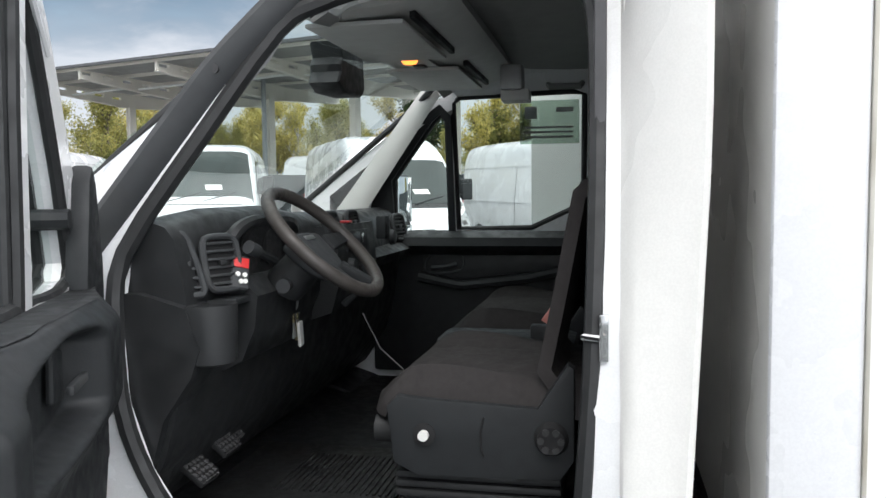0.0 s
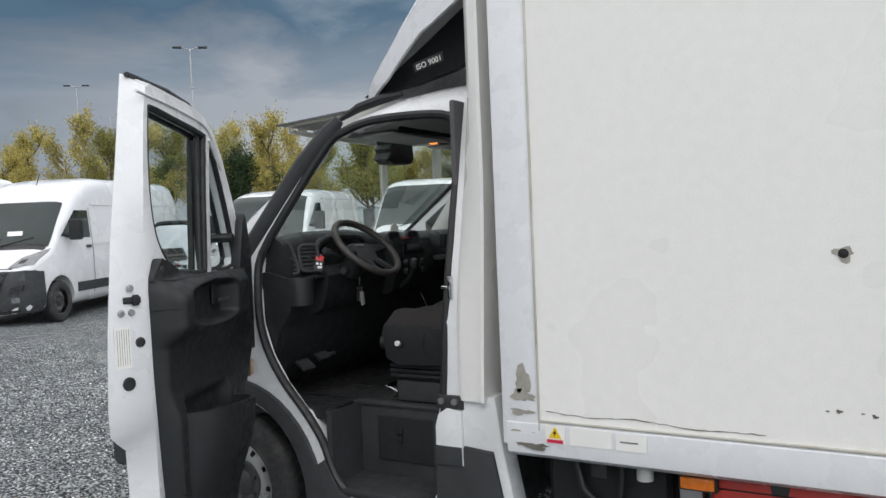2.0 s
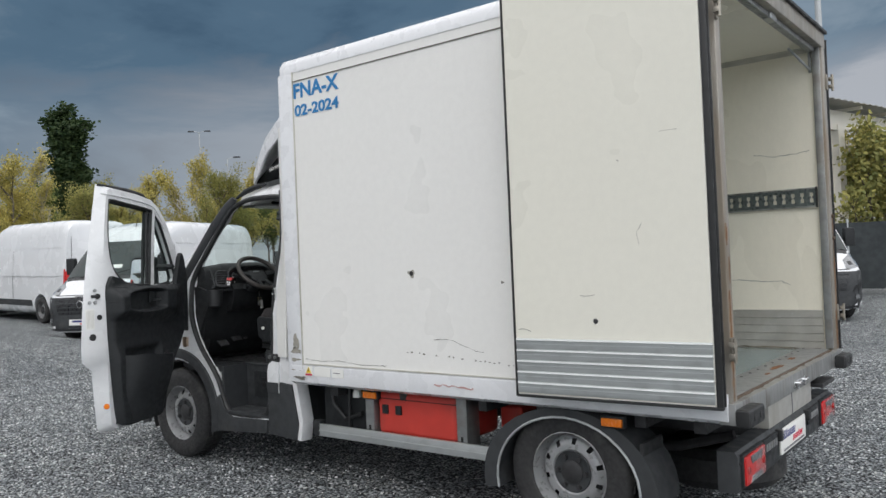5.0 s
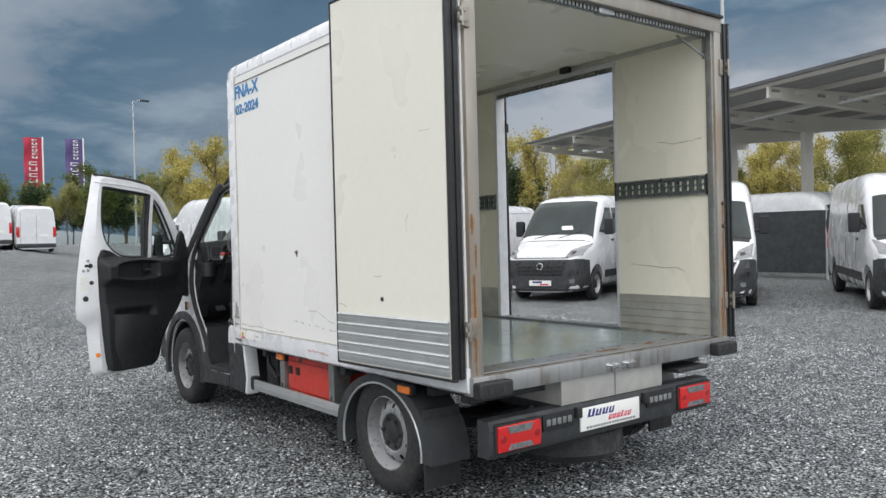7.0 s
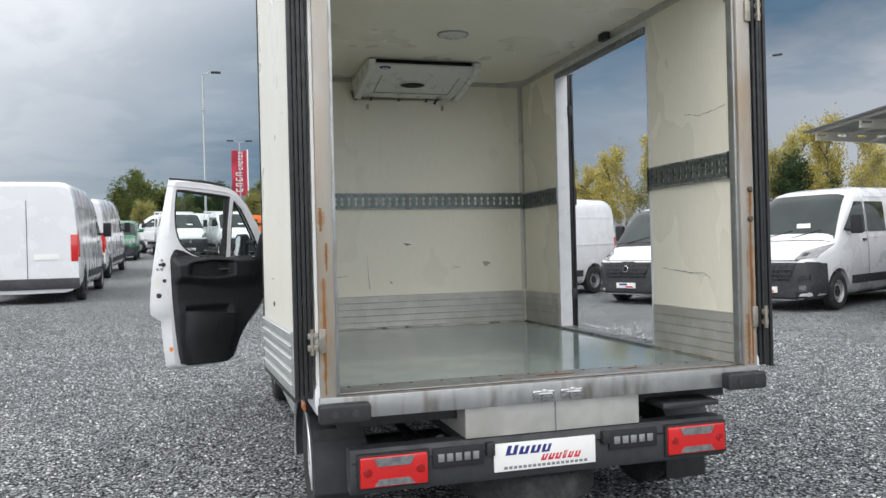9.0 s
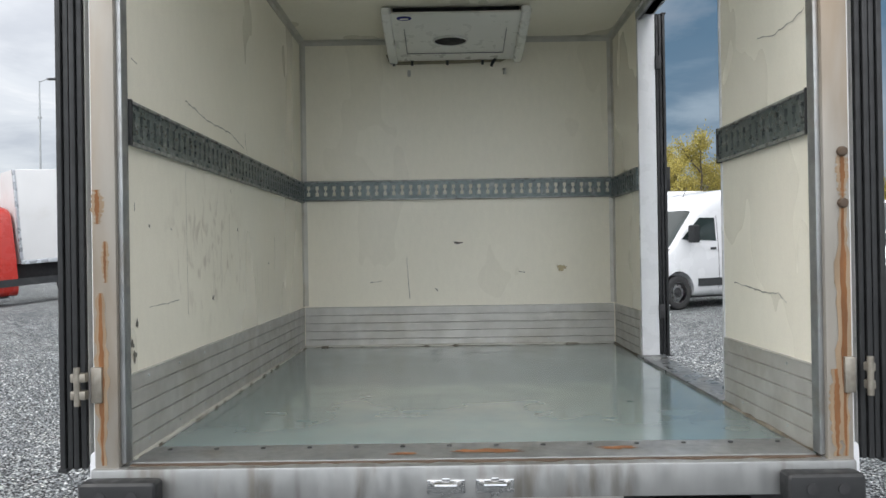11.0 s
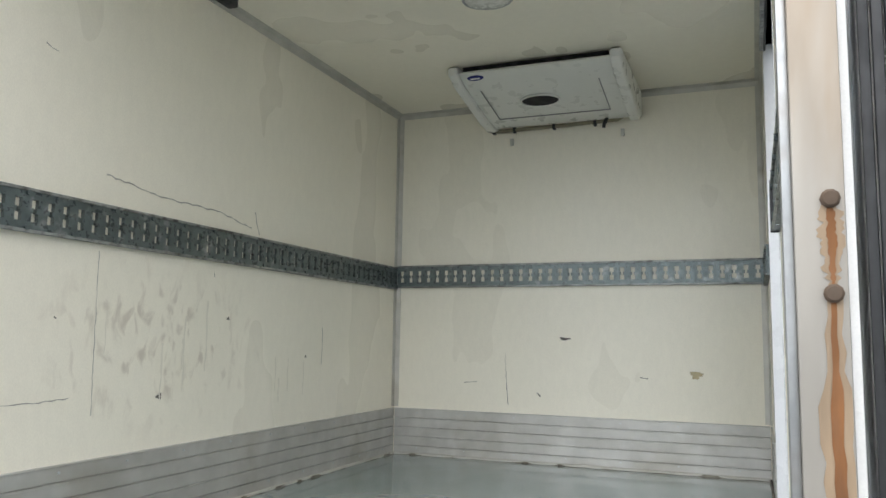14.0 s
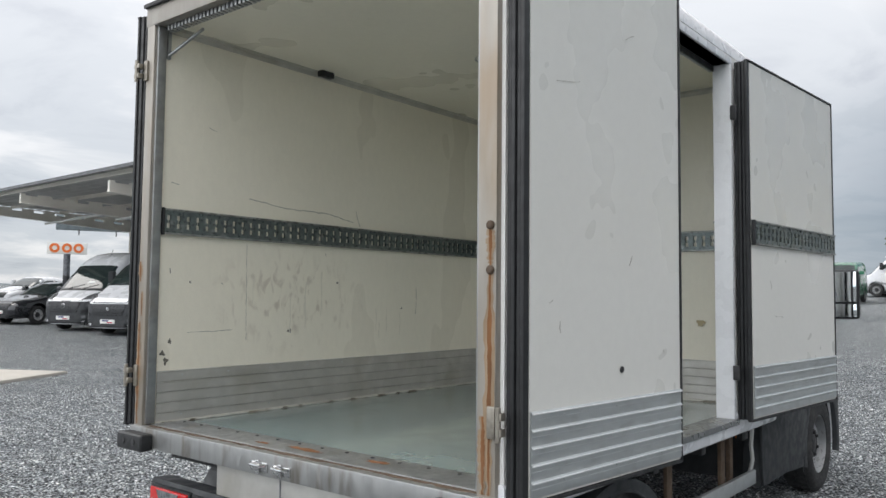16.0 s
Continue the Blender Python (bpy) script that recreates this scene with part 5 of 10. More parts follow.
def road_wheel(m, parent, outer=-1, holes=10, rad=0.352, wid=0.215, rim_mat=None, label=""):
    """A wheel turned about y, outer side towards outer*y; tyre with tread, pierced rim, hub and nuts."""
    made = (outer, holes, rad, wid)
    if made in WHEELS:
        first = WHEELS[made]
        w = new("wheel", first.data)
        w.parent, w.matrix_basis, w["label"] = parent, m, first["label"]
        for c in first.children:
            o = new(c.name.split(".")[0], c.data)
            o.parent = w
            if "label" in c:
                o["label"] = c["label"]
        return w
    w = part("wheel", lathe([(rad * 0.60, -wid * 0.40), (rad * 0.63, -wid * 0.46), (rad * 0.80, -wid * 0.52), (rad * 0.93, -wid * 0.48), (rad * 0.985, -wid * 0.40), (rad, -wid * 0.30), (rad, -wid * 0.05), (rad * 0.985, -wid * 0.04), (rad * 0.985, wid * 0.04), (rad, wid * 0.05),
                            (rad, wid * 0.30), (rad * 0.985, wid * 0.40), (rad * 0.93, wid * 0.48), (rad * 0.80, wid * 0.52), (rad * 0.63, wid * 0.46), (rad * 0.60, wid * 0.40)], 40, closed=True), TYRE, parent, label or "worn road wheel with pierced silver rim", at=m)
    k = bmesh.new()
    for i in range(40):
        a = 2 * math.pi * i / 40
        for s in (-1, 1):
            box(-0.016, 0.016, s * wid * 0.18 - 0.028, s * wid * 0.18 + 0.028, rad - 0.004, rad + 0.006, m=Matrix.Rotation(a + 0.04 * s, 4, "Y"), bm=k)
    part("tread", k, TYRE, w)
    o = outer
    rr = rad * 0.62
    prof = [(rr, o * wid * 0.42), (rr * 0.97, o * wid * 0.44), (rr * 0.93, o * wid * 0.36), (rr * 0.90, o * wid * 0.10), (rr * 0.87, o * wid * 0.06)]
    k = bmesh.new()
    seg = holes * 4
    face_p = [(rr * 0.87, o * wid * 0.06), (rr * 0.80, o * wid * 0.16), (rr * 0.66, o * wid * 0.24), (rr * 0.54, o * wid * 0.25), (rr * 0.40, o * wid * 0.16), (rr * 0.20, o * wid * 0.16), (0.002, o * wid * 0.16)]
    allp = prof + face_p[1:]
    rings = [[k.verts.new((r_ * math.cos(2 * math.pi * j / seg), h_, r_ * math.sin(2 * math.pi * j / seg))) for j in range(seg)] for r_, h_ in allp]
    for i in range(len(rings) - 1):
        for j in range(seg):
            if i == 5 and j % 4 == 0:
                continue
            k.faces.new((rings[i][j], rings[i][(j + 1) % seg], rings[i + 1][(j + 1) % seg], rings[i + 1][j]))
    bmesh.ops.solidify(k, geom=k.faces[:], thickness=0.006)
    rim = part("rim", k, rim_mat or RIM, w, "silver steel rim")
    hubm = lathe([(rr * 0.30, o * wid * 0.15), (rr * 0.28, o * wid * 0.26), (rr * 0.20, o * wid * 0.30), (0.002, o * wid * 0.31)], 20)
    for i in range(6):
        a = 2 * math.pi * i / 6
        p = (rr * 0.38 * math.cos(a), o * wid * 0.15, rr * 0.38 * math.sin(a))
        part("wheel_nut", cyl(p, (p[0], o * wid * 0.33, p[2]), 0.016, 8, r2=0.012), HUB, w)
    part("hub", hubm, HUB, w, "dark wheel hub")
    part("nut_ring", lathe([(rr * 0.50, o * wid * 0.235), (rr * 0.48, o * wid * 0.262), (rr * 0.30, o * wid * 0.225), (rr * 0.26, o * wid * 0.20)], 30), PLASTIC_GREY, w, "dark grey nut cover")
    part("brake_drum", cyl((0, -o * wid * 0.3, 0), (0, o * wid * 0.02, 0), rr * 0.82, 24), HUB, w)
    WHEELS[made] = w
    return w


for x, y, o, st_ in ((-1.045, 1.605, -1, 0), (-1.045, 3.405, 1, 0), (2.51, 1.555, -1, 0), (2.51, 3.455, 1, 0)):
    road_wheel(pose(x, y, 0.352, 0, 25 * x, st_), truck, o)
# rear fenders and mud flaps
for y0, y1 in ((1.415, 1.68), (3.33, 3.595)):
    pts_o = [(2.51 + 0.505 * math.cos(a), 0.30 + 0.398 * math.sin(a)) for a in np.linspace(radians(-5), radians(190), 22)]
    pts_i = [(2.51 + 0.415 * math.cos(a), 0.30 + 0.352 * math.sin(a)) for a in np.linspace(radians(190), radians(-5), 22)]
    fd = part("fender", prism(pts_o + pts_i, "y", y0, y1), PLASTIC_GREY, truck, "dark grey plastic rear fender")
    s = -1 if y0 < 2 else 1
    yy = y0 if s < 0 else y1
    lip = [(x, z) for x, z in pts_i]
    part("fender_lip", tube([(x, yy, z) for x, z in lip], 0.007), ALU_CLEAN if s < 0 else PLASTIC_GREY, fd)
    part("mud_flap", box(2.925, 2.945, y0 + 0.01, y1 - 0.01, 0.12, 0.56, 0.006), RUBBER, truck, "black rubber mud flap")
# rear bumper beam with lamps
bp = part("rear_bumper", prism([(3.26, 0.350), (3.345, 0.350), (3.36, 0.375), (3.36, 0.52), (3.345, 0.545), (3.26, 0.545)], "y", 1.53, 3.42, 0.008), PLASTIC_GREY, truck, "dark grey rear bumper beam with lamps")
part("bumper_groove", box(3.358, 3.364, 1.54, 3.41, 0.486, 0.494), DARK, bp)
DARK_RED = mat("dark_red_lens", (0.30, 0.01, 0.01), 0.2, var=0.1, scale=20)
for c, w in ((1.722, 0.152), (3.243, 0.160)):
    lampb = part("tail_lamp", box(3.352, 3.385, c - w, c + w, 0.382, 0.518, 0.010), RED_LENS, bp, "red and clear tail lamp")
    part("lamp_housing", box(3.340, 3.374, c - w - 0.012, c + w + 0.012, 0.372, 0.528, 0.008), PLASTIC, lampb, "black lamp housing")
    part("reverse_lens", prism([(c - w * 0.60, 0.510), (c + w * 0.60, 0.510), (c + w * 0.48, 0.474), (c - w * 0.48, 0.474)], "x", 3.380, 3.389), CLEAR_LENS, lampb, "clear ribbed reverse lens")
    part("reverse_lens", prism([(c - w * 0.45, 0.418), (c + w * 0.45, 0.418), (c + w * 0.60, 0.390), (c - w * 0.60, 0.390)], "x", 3.380, 3.389), CLEAR_LENS, lampb, "clear ribbed lower lens")
    for k in range(7):
        yk = c - w * 0.42 + k * w * 0.14
        part("lens_rib", box(3.388, 3.3905, yk - 0.002, yk + 0.002, 0.476, 0.508), CLEAR_LENS, lampb)
    for e in (-0.78, 0.78):
        part("lens_cell", lathe([(0.001, 0.005), (0.018, 0.004), (0.021, 0.0)], 14, "x", m=Matrix.Translation((3.384, c + e * w, 0.45))), DARK_RED, lampb)
for c, w in ((2.02, 0.12), (2.90, 0.13)):
    e = part("emblem_panel", box(3.356, 3.372, c - w, c + w, 0.435, 0.525, 0.006), PLASTIC, bp)
    for k in range(5):
        yk = c + (k - 2) * w * 0.34
        part("emblem_bar", box(3.371, 3.3755, yk - w * 0.12, yk + w * 0.12, 0.462, 0.498, 0.002), STEEL, e, "raised grey emblem shape")
pl = part("dealer_plate", box(3.362, 3.374, 2.187, 2.697, 0.388, 0.518, 0.006), LABEL, bp, "white dealer plate with blue and red print")
back = Matrix(((0, 0, 1, 3.3748), (1, 0, 0, 0), (0, 1, 0, 0), (0, 0, 0, 1)))
# dealer's mark as plain slanted shapes in its colours
for c, w, z0, z1, ink in ((2.275, 0.026, 0.462, 0.506, NAVY_PRINT), (2.335, 0.022, 0.462, 0.498, NAVY_PRINT), (2.392, 0.022, 0.462, 0.498, NAVY_PRINT), (2.446, 0.020, 0.462, 0.498, NAVY_PRINT), (2.435, 0.013, 0.424, 0.452, RED_PRINT), (2.470, 0.013, 0.424, 0.452, RED_PRINT), (2.505, 0.013, 0.424, 0.452, RED_PRINT), (2.538, 0.008, 0.424, 0.460, RED_PRINT), (2.568, 0.011, 0.424, 0.452, RED_PRINT), (2.602, 0.013, 0.424, 0.452, RED_PRINT)):
    for a, b in ((-w, -w * 0.25), (w * 0.30, w)):
        part("print_shape", prism([(c + a - 0.007, z0), (c + b - 0.007, z0), (c + b + 0.007, z1), (c + a + 0.007, z1)], "x", 3.3735, 3.3752), ink, pl)
    part("print_shape", prism([(c - w - 0.006, z0), (c + w - 0.006, z0), (c + w - 0.004, z0 + 0.009), (c - w - 0.004, z0 + 0.009)], "x", 3.3735, 3.3754), ink, pl)
for k in range(18):
    part("print_bar", box(3.3735, 3.3755, 2.235 + k * 0.0235, 2.251 + k * 0.0235, 0.399, 0.411), INK, pl)
part("plate_lamp", box(3.35, 3.39, 2.15, 2.19, 0.47, 0.53, 0.008), RUBBER, bp)
part("plate_lamp", box(3.35, 3.39, 2.73, 2.77, 0.47, 0.53, 0.008), RUBBER, bp)
for y in (2.10, 2.91):
    part("bumper_stay", box(3.15, 3.30, y - 0.03, y + 0.03, 0.42, 0.62, 0.01), STEEL, truck)
lb = part("stowage_box", box(2.92, 3.355, 2.06, 2.945, 0.548, 0.694, 0.010), ALU, truck, "grey metal stowage box under the sill")
part("seam", box(3.353, 3.3585, 2.50, 2.506, 0.55, 0.69), INK, lb)
part("tow_step", box(3.20, 3.40, 3.05, 3.36, 0.612, 0.640, 0.008), HUB, truck, "folded dark metal step")
sp = part("spare_wheel", lathe([(0.21, -0.10), (0.30, -0.11), (0.35, -0.06), (0.35, 0.06), (0.30, 0.11), (0.21, 0.10)], 32, "z", closed=True, m=Matrix.Translation((2.95, CY, 0.26))), TYRE, truck, "spare wheel slung under the rear")
part("rim", lathe([(0.215, -0.08), (0.16, -0.05), (0.02, -0.05), (0.02, -0.03), (0.16, -0.03), (0.215, 0.05)], 24, "z", m=Matrix.Translation((2.95, CY, 0.26))), HUB, sp)


# ---- the truck: cab ----
def side_half(z):
    """Half width of the cab at height z."""
    return 1.0 if z < 1.2 else 1.0 - 0.185 * ((z - 1.2) / 0.85) ** 1.15


TOP = [(-2.02, 0.98), (-1.92, 1.12), (-1.6, 1.30), (-1.33, 1.42), (-1.20, 1.52), (-0.95, 1.72), (-0.72, 1.90), (-0.55, 2.03), (-0.40, 2.115), (-0.20, 2.165), (0.0, 2.185), (0.18, 2.19)]
WID = [(-2.02, 0.80), (-1.92, 0.90), (-1.7, 0.97), (-1.3, 1.0), (0.2, 1.0)]


def cab_ring(x, inset=0.0, floor=0.30):
    top = curve_at(TOP, x) - inset
    wf = curve_at(WID, x)
    r_ = min(0.16, (top - floor) * 0.3)
    pts = []
    zs = list(np.linspace(floor, top - r_, 9))
    for z in zs:
        pts.append((side_half(z) * wf - inset, z))
    w1 = pts[-1][0]
    for a in np.linspace(0, math.pi / 2, 6)[1:]:
        pts.append((w1 - r_ * 1.3 * (1 - math.cos(a)), top - r_ + r_ * 0.75 * math.sin(a)))
    pts.append((w1 * 0.4, top - 0.012))
    ring = [(x, CY - w, z) for w, z in pts] + [(x, CY + w, z) for w, z in reversed(pts)]
    return ring


DOOR_HOLE = [(-0.86, 1.45), (-0.70, 1.70), (-0.54, 1.93), (-0.45, 1.985), (-0.30, 2.02), (-0.05, 2.02), (0.09, 2.0), (0.138, 1.95), (0.150, 1.75), (0.145, 1.35), (0.130, 1.05), (0.105, 0.75), (0.07, 0.52), (0.03, 0.44), (-0.05, 0.41),
             (-0.35, 0.405), (-0.42, 0.43), (-0.47, 0.50), (-0.52, 0.62), (-0.60, 0.73), (-0.72, 0.86), (-0.80, 0.98), (-0.85, 1.12), (-0.87, 1.30)]
stations = [-2.02, -1.92, -1.75, -1.55, -1.33, -1.20, -1.05, -0.9, -0.72, -0.55, -0.40, -0.20, 0.0, 0.205]
shell = loft([cab_ring(x) for x in stations])
cavity = loft([cab_ring(x, 0.045, 0.74) for x in (-1.02, -0.9, -0.72, -0.55, -0.40, -0.20, 0.0, 0.165)])
screen_cut = prism([(-1.33, 1.43), (-1.45, 1.62), (-0.90, 2.06), (-0.58, 2.22), (-0.50, 2.05), (-0.44, 1.97), (-0.65, 1.52), (-1.02, 1.40)], "y", CY - 0.79, CY + 0.79)
quarter = prism([(-0.755, 1.40), (-0.507, 1.40), (-0.497, 1.875), (-0.522, 1.905), (-0.56, 1.875), (-0.755, 1.63)], "y", 3.1, 3.7)
side_win = prism([(-0.47, 1.42), (-0.15, 1.42), (0.02, 1.50), (0.075, 1.62), (0.08, 1.97), (0.03, 1.985), (-0.44, 1.975), (-0.47, 1.95)], "y", 3.1, 3.7)
step_well = box(-0.47, 0.06, 1.40, 1.74, 0.42, 0.95)
arch_cut = cyl((-1.045, 1.3, 0.352), (-1.045, 1.85, 0.352), 0.43, 32)
arch_cut2 = cyl((-1.045, 3.15, 0.352), (-1.045, 3.7, 0.352), 0.43, 32)
shell = cut(shell, [cavity, prism(DOOR_HOLE, "y", 1.2, 1.93), screen_cut, quarter, side_win, step_well, arch_cut, arch_cut2])
cab = part("cab", shell, WHITE, truck, "white cab shell with the driver's doorway open", angle=28)


def on_side(x, z, out=0.0, s=-1):
    return (x, CY + s * (side_half(z) + out), z)


def smooth_loop(pts, n=3):
    out = []
    m_ = len(pts)
    for i in range(m_):
        p0, p1, p2, p3 = (Vector(pts[(i + k) % m_]) for k in (-1, 0, 1, 2))
        for k in range(n):
            t = k / n
            out.append(0.5 * ((2 * p1) + (-p0 + p2) * t + (2 * p0 - 5 * p1 + 4 * p2 - p3) * t * t + (-p0 + 3 * p1 - 3 * p2 + p3) * t ** 3))
    return out


seal_line = [on_side(x, z, -0.012) for x, z in DOOR_HOLE]
part("door_seal", tube(smooth_loop(seal_line), 0.020, 8, closed=True), RUBBER, cab, "black rubber door seal")
# windscreen and right windows
ws = []
for t in np.linspace(0, 1, 9):
    x = lerp(-1.29, -0.53, t)
    z = curve_at(TOP, x) - 0.004
    w = lerp(0.84, 0.72, t)
    ws.append([(x - 0.03 * (abs(k) ** 2 - 0.3), CY + w * k, z - 0.02 * abs(k) ** 3) for k in np.linspace(-1, 1, 13)])
glass_ob = part("windscreen", sheet(ws), GLASS, cab, "slightly dirty windscreen glass")
glass_ob.visible_shadow = False
for name, poly in (("quarter_glass", [(-0.76, 1.395), (-0.50, 1.395), (-0.495, 1.885), (-0.525, 1.91), (-0.565, 1.88), (-0.76, 1.635)]), ("side_glass", [(-0.47, 1.42), (0.075, 1.42), (0.085, 1.98), (-0.47, 1.97)])):
    g = bmesh.new()
    g.faces.new([g.verts.new(on_side(x, z, -0.02, 1)) for x, z in poly])
    g_ob = part(name, g, GLASS, cab, smooth=False)
    g_ob.visible_shadow = False
for poly in ([(-0.755, 1.40), (-0.507, 1.40), (-0.497, 1.875), (-0.522, 1.905), (-0.56, 1.875), (-0.755, 1.63)], [(-0.47, 1.42), (-0.15, 1.42), (0.02, 1.50), (0.075, 1.62), (0.08, 1.97), (0.03, 1.985), (-0.44, 1.975), (-0.47, 1.95)]):
    part("window_seal", tube([on_side(x, z, -0.035, 1) for x, z in poly], 0.014, 8, closed=True), RUBBER, cab)
part("windscreen_seal", tube([(x, y, curve_at(TOP, x) - 0.035) for x, y in ((-1.27, CY - 0.79), (-0.95, CY - 0.79), (-0.62, CY - 0.775), (-0.53, CY - 0.70), (-0.50, CY), (-0.53, CY + 0.70), (-0.62, CY + 0.775), (-0.95, CY + 0.79), (-1.27, CY + 0.79))], 0.013), RUBBER, cab)
st = part("window_sticker", box(-0.19, 0.055, CY + 0.842, CY + 0.846, 1.775, 1.955), glass("green_film", (0.58, 0.66, 0.60), 0.3), cab, "grey-green window notice with print")
part("print_bar", box(-0.04, 0.03, CY + 0.838, CY + 0.842, 1.905, 1.925), INK, st)
part("print_bar", box(-0.17, -0.12, CY + 0.838, CY + 0.842, 1.88, 1.93), INK, st)
for k in range(3):
    part("print_bar", box(-0.17, 0.03, CY + 0.838, CY + 0.842, 1.80 + k * 0.02, 1.807 + k * 0.02), INK, st)
# black strip along the front pillar, roof corner cap
ap = []
for x in np.linspace(-1.02, -0.48, 12):
    z = curve_at([(-1.02, 1.36), (-0.86, 1.58), (-0.66, 1.86), (-0.48, 2.045)], x)
    ap.append(on_side(x + 0.006, z - 0.006, 0.004))
part("pillar_trim", tube(ap, [0.040] * 11 + [0.024], 10, flat=0.6), PLASTIC_GREY, cab, "grey plastic pillar trim")
for x, z in ((-0.945, 1.462), (-0.66, 1.845)):
    p = on_side(x, z, 0.02)
    part("trim_screw", cyl(p, (p[0], p[1] - 0.012, p[2]), 0.011, 10), HUB, cab)
part("roof_rail", tube([on_side(x, z, -0.035) for x, z in ((-0.50, 2.045), (-0.40, 2.090), (-0.28, 2.115), (-0.17, 2.125))], [0.010, 0.022, 0.022, 0.010], 8), PLASTIC, cab)
# hinges of the driver's door and stop strap
for z in (1.17, 0.93):
    h = part("door_hinge", box(-0.955, -0.895, 1.488, 1.520, z - 0.035, z + 0.035, 0.006), mat("tan_hinge", (0.42, 0.33, 0.25), 0.6, var=0.25, scale=40), cab, "tan rusty door hinge")
    part("hinge_pin", cyl((-0.905, 1.478, z - 0.04), (-0.905, 1.478, z + 0.04), 0.012, 10), RUSTY, h)
part("wire_boot", tube([(-0.93, 1.52, 1.08), (-0.93, 1.47, 1.07), (-0.92, 1.44, 1.06)], 0.026, 10), RUBBER, cab)
part("striker", tube([(0.150, 1.545, 1.30), (0.125, 1.515, 1.30), (0.155, 1.508, 1.30)], 0.007), CHROME, cab, "chrome door striker")
part("striker_plate", box(0.153, 0.171, 1.508, 1.524, 1.255, 1.345, 0.004), CHROME, cab)
# wheel arch trim, sill and lower corner in dark plastic
arc = [(-1.045 + 0.445 * math.cos(a), 0.352 + 0.445 * math.sin(a)) for a in np.linspace(radians(-14), radians(194), 26)]
arc_o = [(-1.045 + 0.53 * math.cos(a), 0.352 + 0.52 * math.sin(a)) for a in np.linspace(radians(194), radians(-10), 26)]
for s in (-1, 1):
    part("arch_trim", prism(arc + arc_o, "y", CY + s * 0.985, CY + s * 1.022, 0.006), PLASTIC_GREY, cab, "grey plastic wheel arch trim")
    part("sill_trim", prism([(-0.60, 0.26), (0.05, 0.30), (0.06, 0.395), (-0.35, 0.385), (-0.42, 0.41), (-0.50, 0.54), (-0.56, 0.50)], "y", CY + s * 0.975, CY + s * 1.018, 0.008), PLASTIC_GREY, cab, "grey plastic sill")
    part("corner_panel", prism([(0.065, 0.30), (0.36, 0.285), (0.385, 0.40), (0.33, 0.665), (0.08, 0.685)], "y", CY + s * 0.90, CY + s * 1.016, 0.012), PLASTIC_GREY, cab, "grey plastic lower cab corner")
    part("corner_skin", prism([(0.08, 0.685), (0.33, 0.665), (0.385, 0.40), (0.36, 0.285), (0.40, 0.28), (0.425, 0.42), (0.37, 0.70), (0.345, 0.88), (0.10, 0.86)], "y", CY + s * 0.90, CY + s * 1.005, 0.010), WHITE if s < 0 else PLASTIC_GREY, cab)
    part("arch_liner", cut(cyl((-1.045, CY + s * 0.62, 0.352), (-1.045, CY + s * 0.98, 0.352), 0.428, 28), [cyl((-1.045, CY + s * 0.60, 0.352), (-1.045, CY + s * 1.1, 0.352), 0.415, 28), box(-1.6, -0.5, CY + s * 0.5, CY + s * 1.2, -0.3, 0.2) if s > 0 else box(-1.6, -0.5, CY - 1.2, CY - 0.5, -0.3, 0.2)]), RUBBER, cab)
# added dark sheet standing in for the shade beneath the cab's back wall
part("underbody_cover", box(0.207, 0.22, CY - 0.86, CY + 0.88, 0.27, 0.70), PLASTIC_GREY, cab)
part("side_fairing", prism([(-0.58, 0.36), (-0.40, 0.30), (0.40, 0.29), (0.43, 0.42), (0.43, 0.79), (-0.62, 0.79), (-0.60, 0.60)], "y", CY + 1.006, CY + 1.024, 0.008), PLASTIC_GREY, cab, "dark plastic lower side panel")
flap = part("fuel_flap", prism([(0.085, 0.60), (0.205, 0.60), (0.205, 0.815), (0.14, 0.825), (0.10, 0.80), (0.085, 0.75)], "y", 1.482, 1.503, 0.006), WHITE, cab, "white fuel flap with dark lower half")
part("flap_lower", box(0.087, 0.203, 1.478, 1.484, 0.60, 0.675, 0.003), PLASTIC_GREY, flap)
hp = part("flap_hinge", prism([(0.085, 0.82), (0.21, 0.82), (0.21, 0.875), (0.095, 0.875)], "y", 1.490, 1.508, 0.006), HUB, cab, "dark hinge plate with two bolts")
for x in (0.115, 0.175):
    part("bolt", cyl((x, 1.492, 0.852), (x, 1.480, 0.852), 0.013, 10), STEEL, hp)
# vertical air fairings between cab and box, roof spoiler
for s in (-1, 1):
    rows = []
    for z in np.linspace(0.86, 2.46, 12):
        w = side_half(max(z, 1.0)) if z < 2.05 else 0.82
        t = max(0, (z - 1.2) / 1.2)
        xr = lerp(0.312, 0.346, min(1.0, max(0.0, (z - 0.86) / 0.8)))
        rows.append([(0.190, CY + s * (w - 0.004), z), (0.198, CY + s * (w + 0.012), z), (0.222, CY + s * lerp(w + 0.03, 1.01, 0.3), z), (xr - 0.05, CY + s * 1.018, z), (xr - 0.012, CY + s * 1.034, z), (xr, CY + s * 1.030, z), (xr + 0.003, CY + s * 0.955, z), (xr - 0.012, CY + s * 0.80, z)])
    part("air_fairing", sheet(rows, 0.012), BOX_OUT, cab, "tall white air fairing strip")
part("cab_back", box(0.195, 0.212, CY - 0.86, CY + 0.86, 0.80, 2.05, 0.02), BOX_OUT, cab)
part("back_rib", box(0.208, 0.222, CY - 0.80, CY - 0.60, 1.35, 1.90, 0.012), mat("grey_seal_panel", (0.20, 0.195, 0.17), 0.6, var=0.15, scale=10), cab)
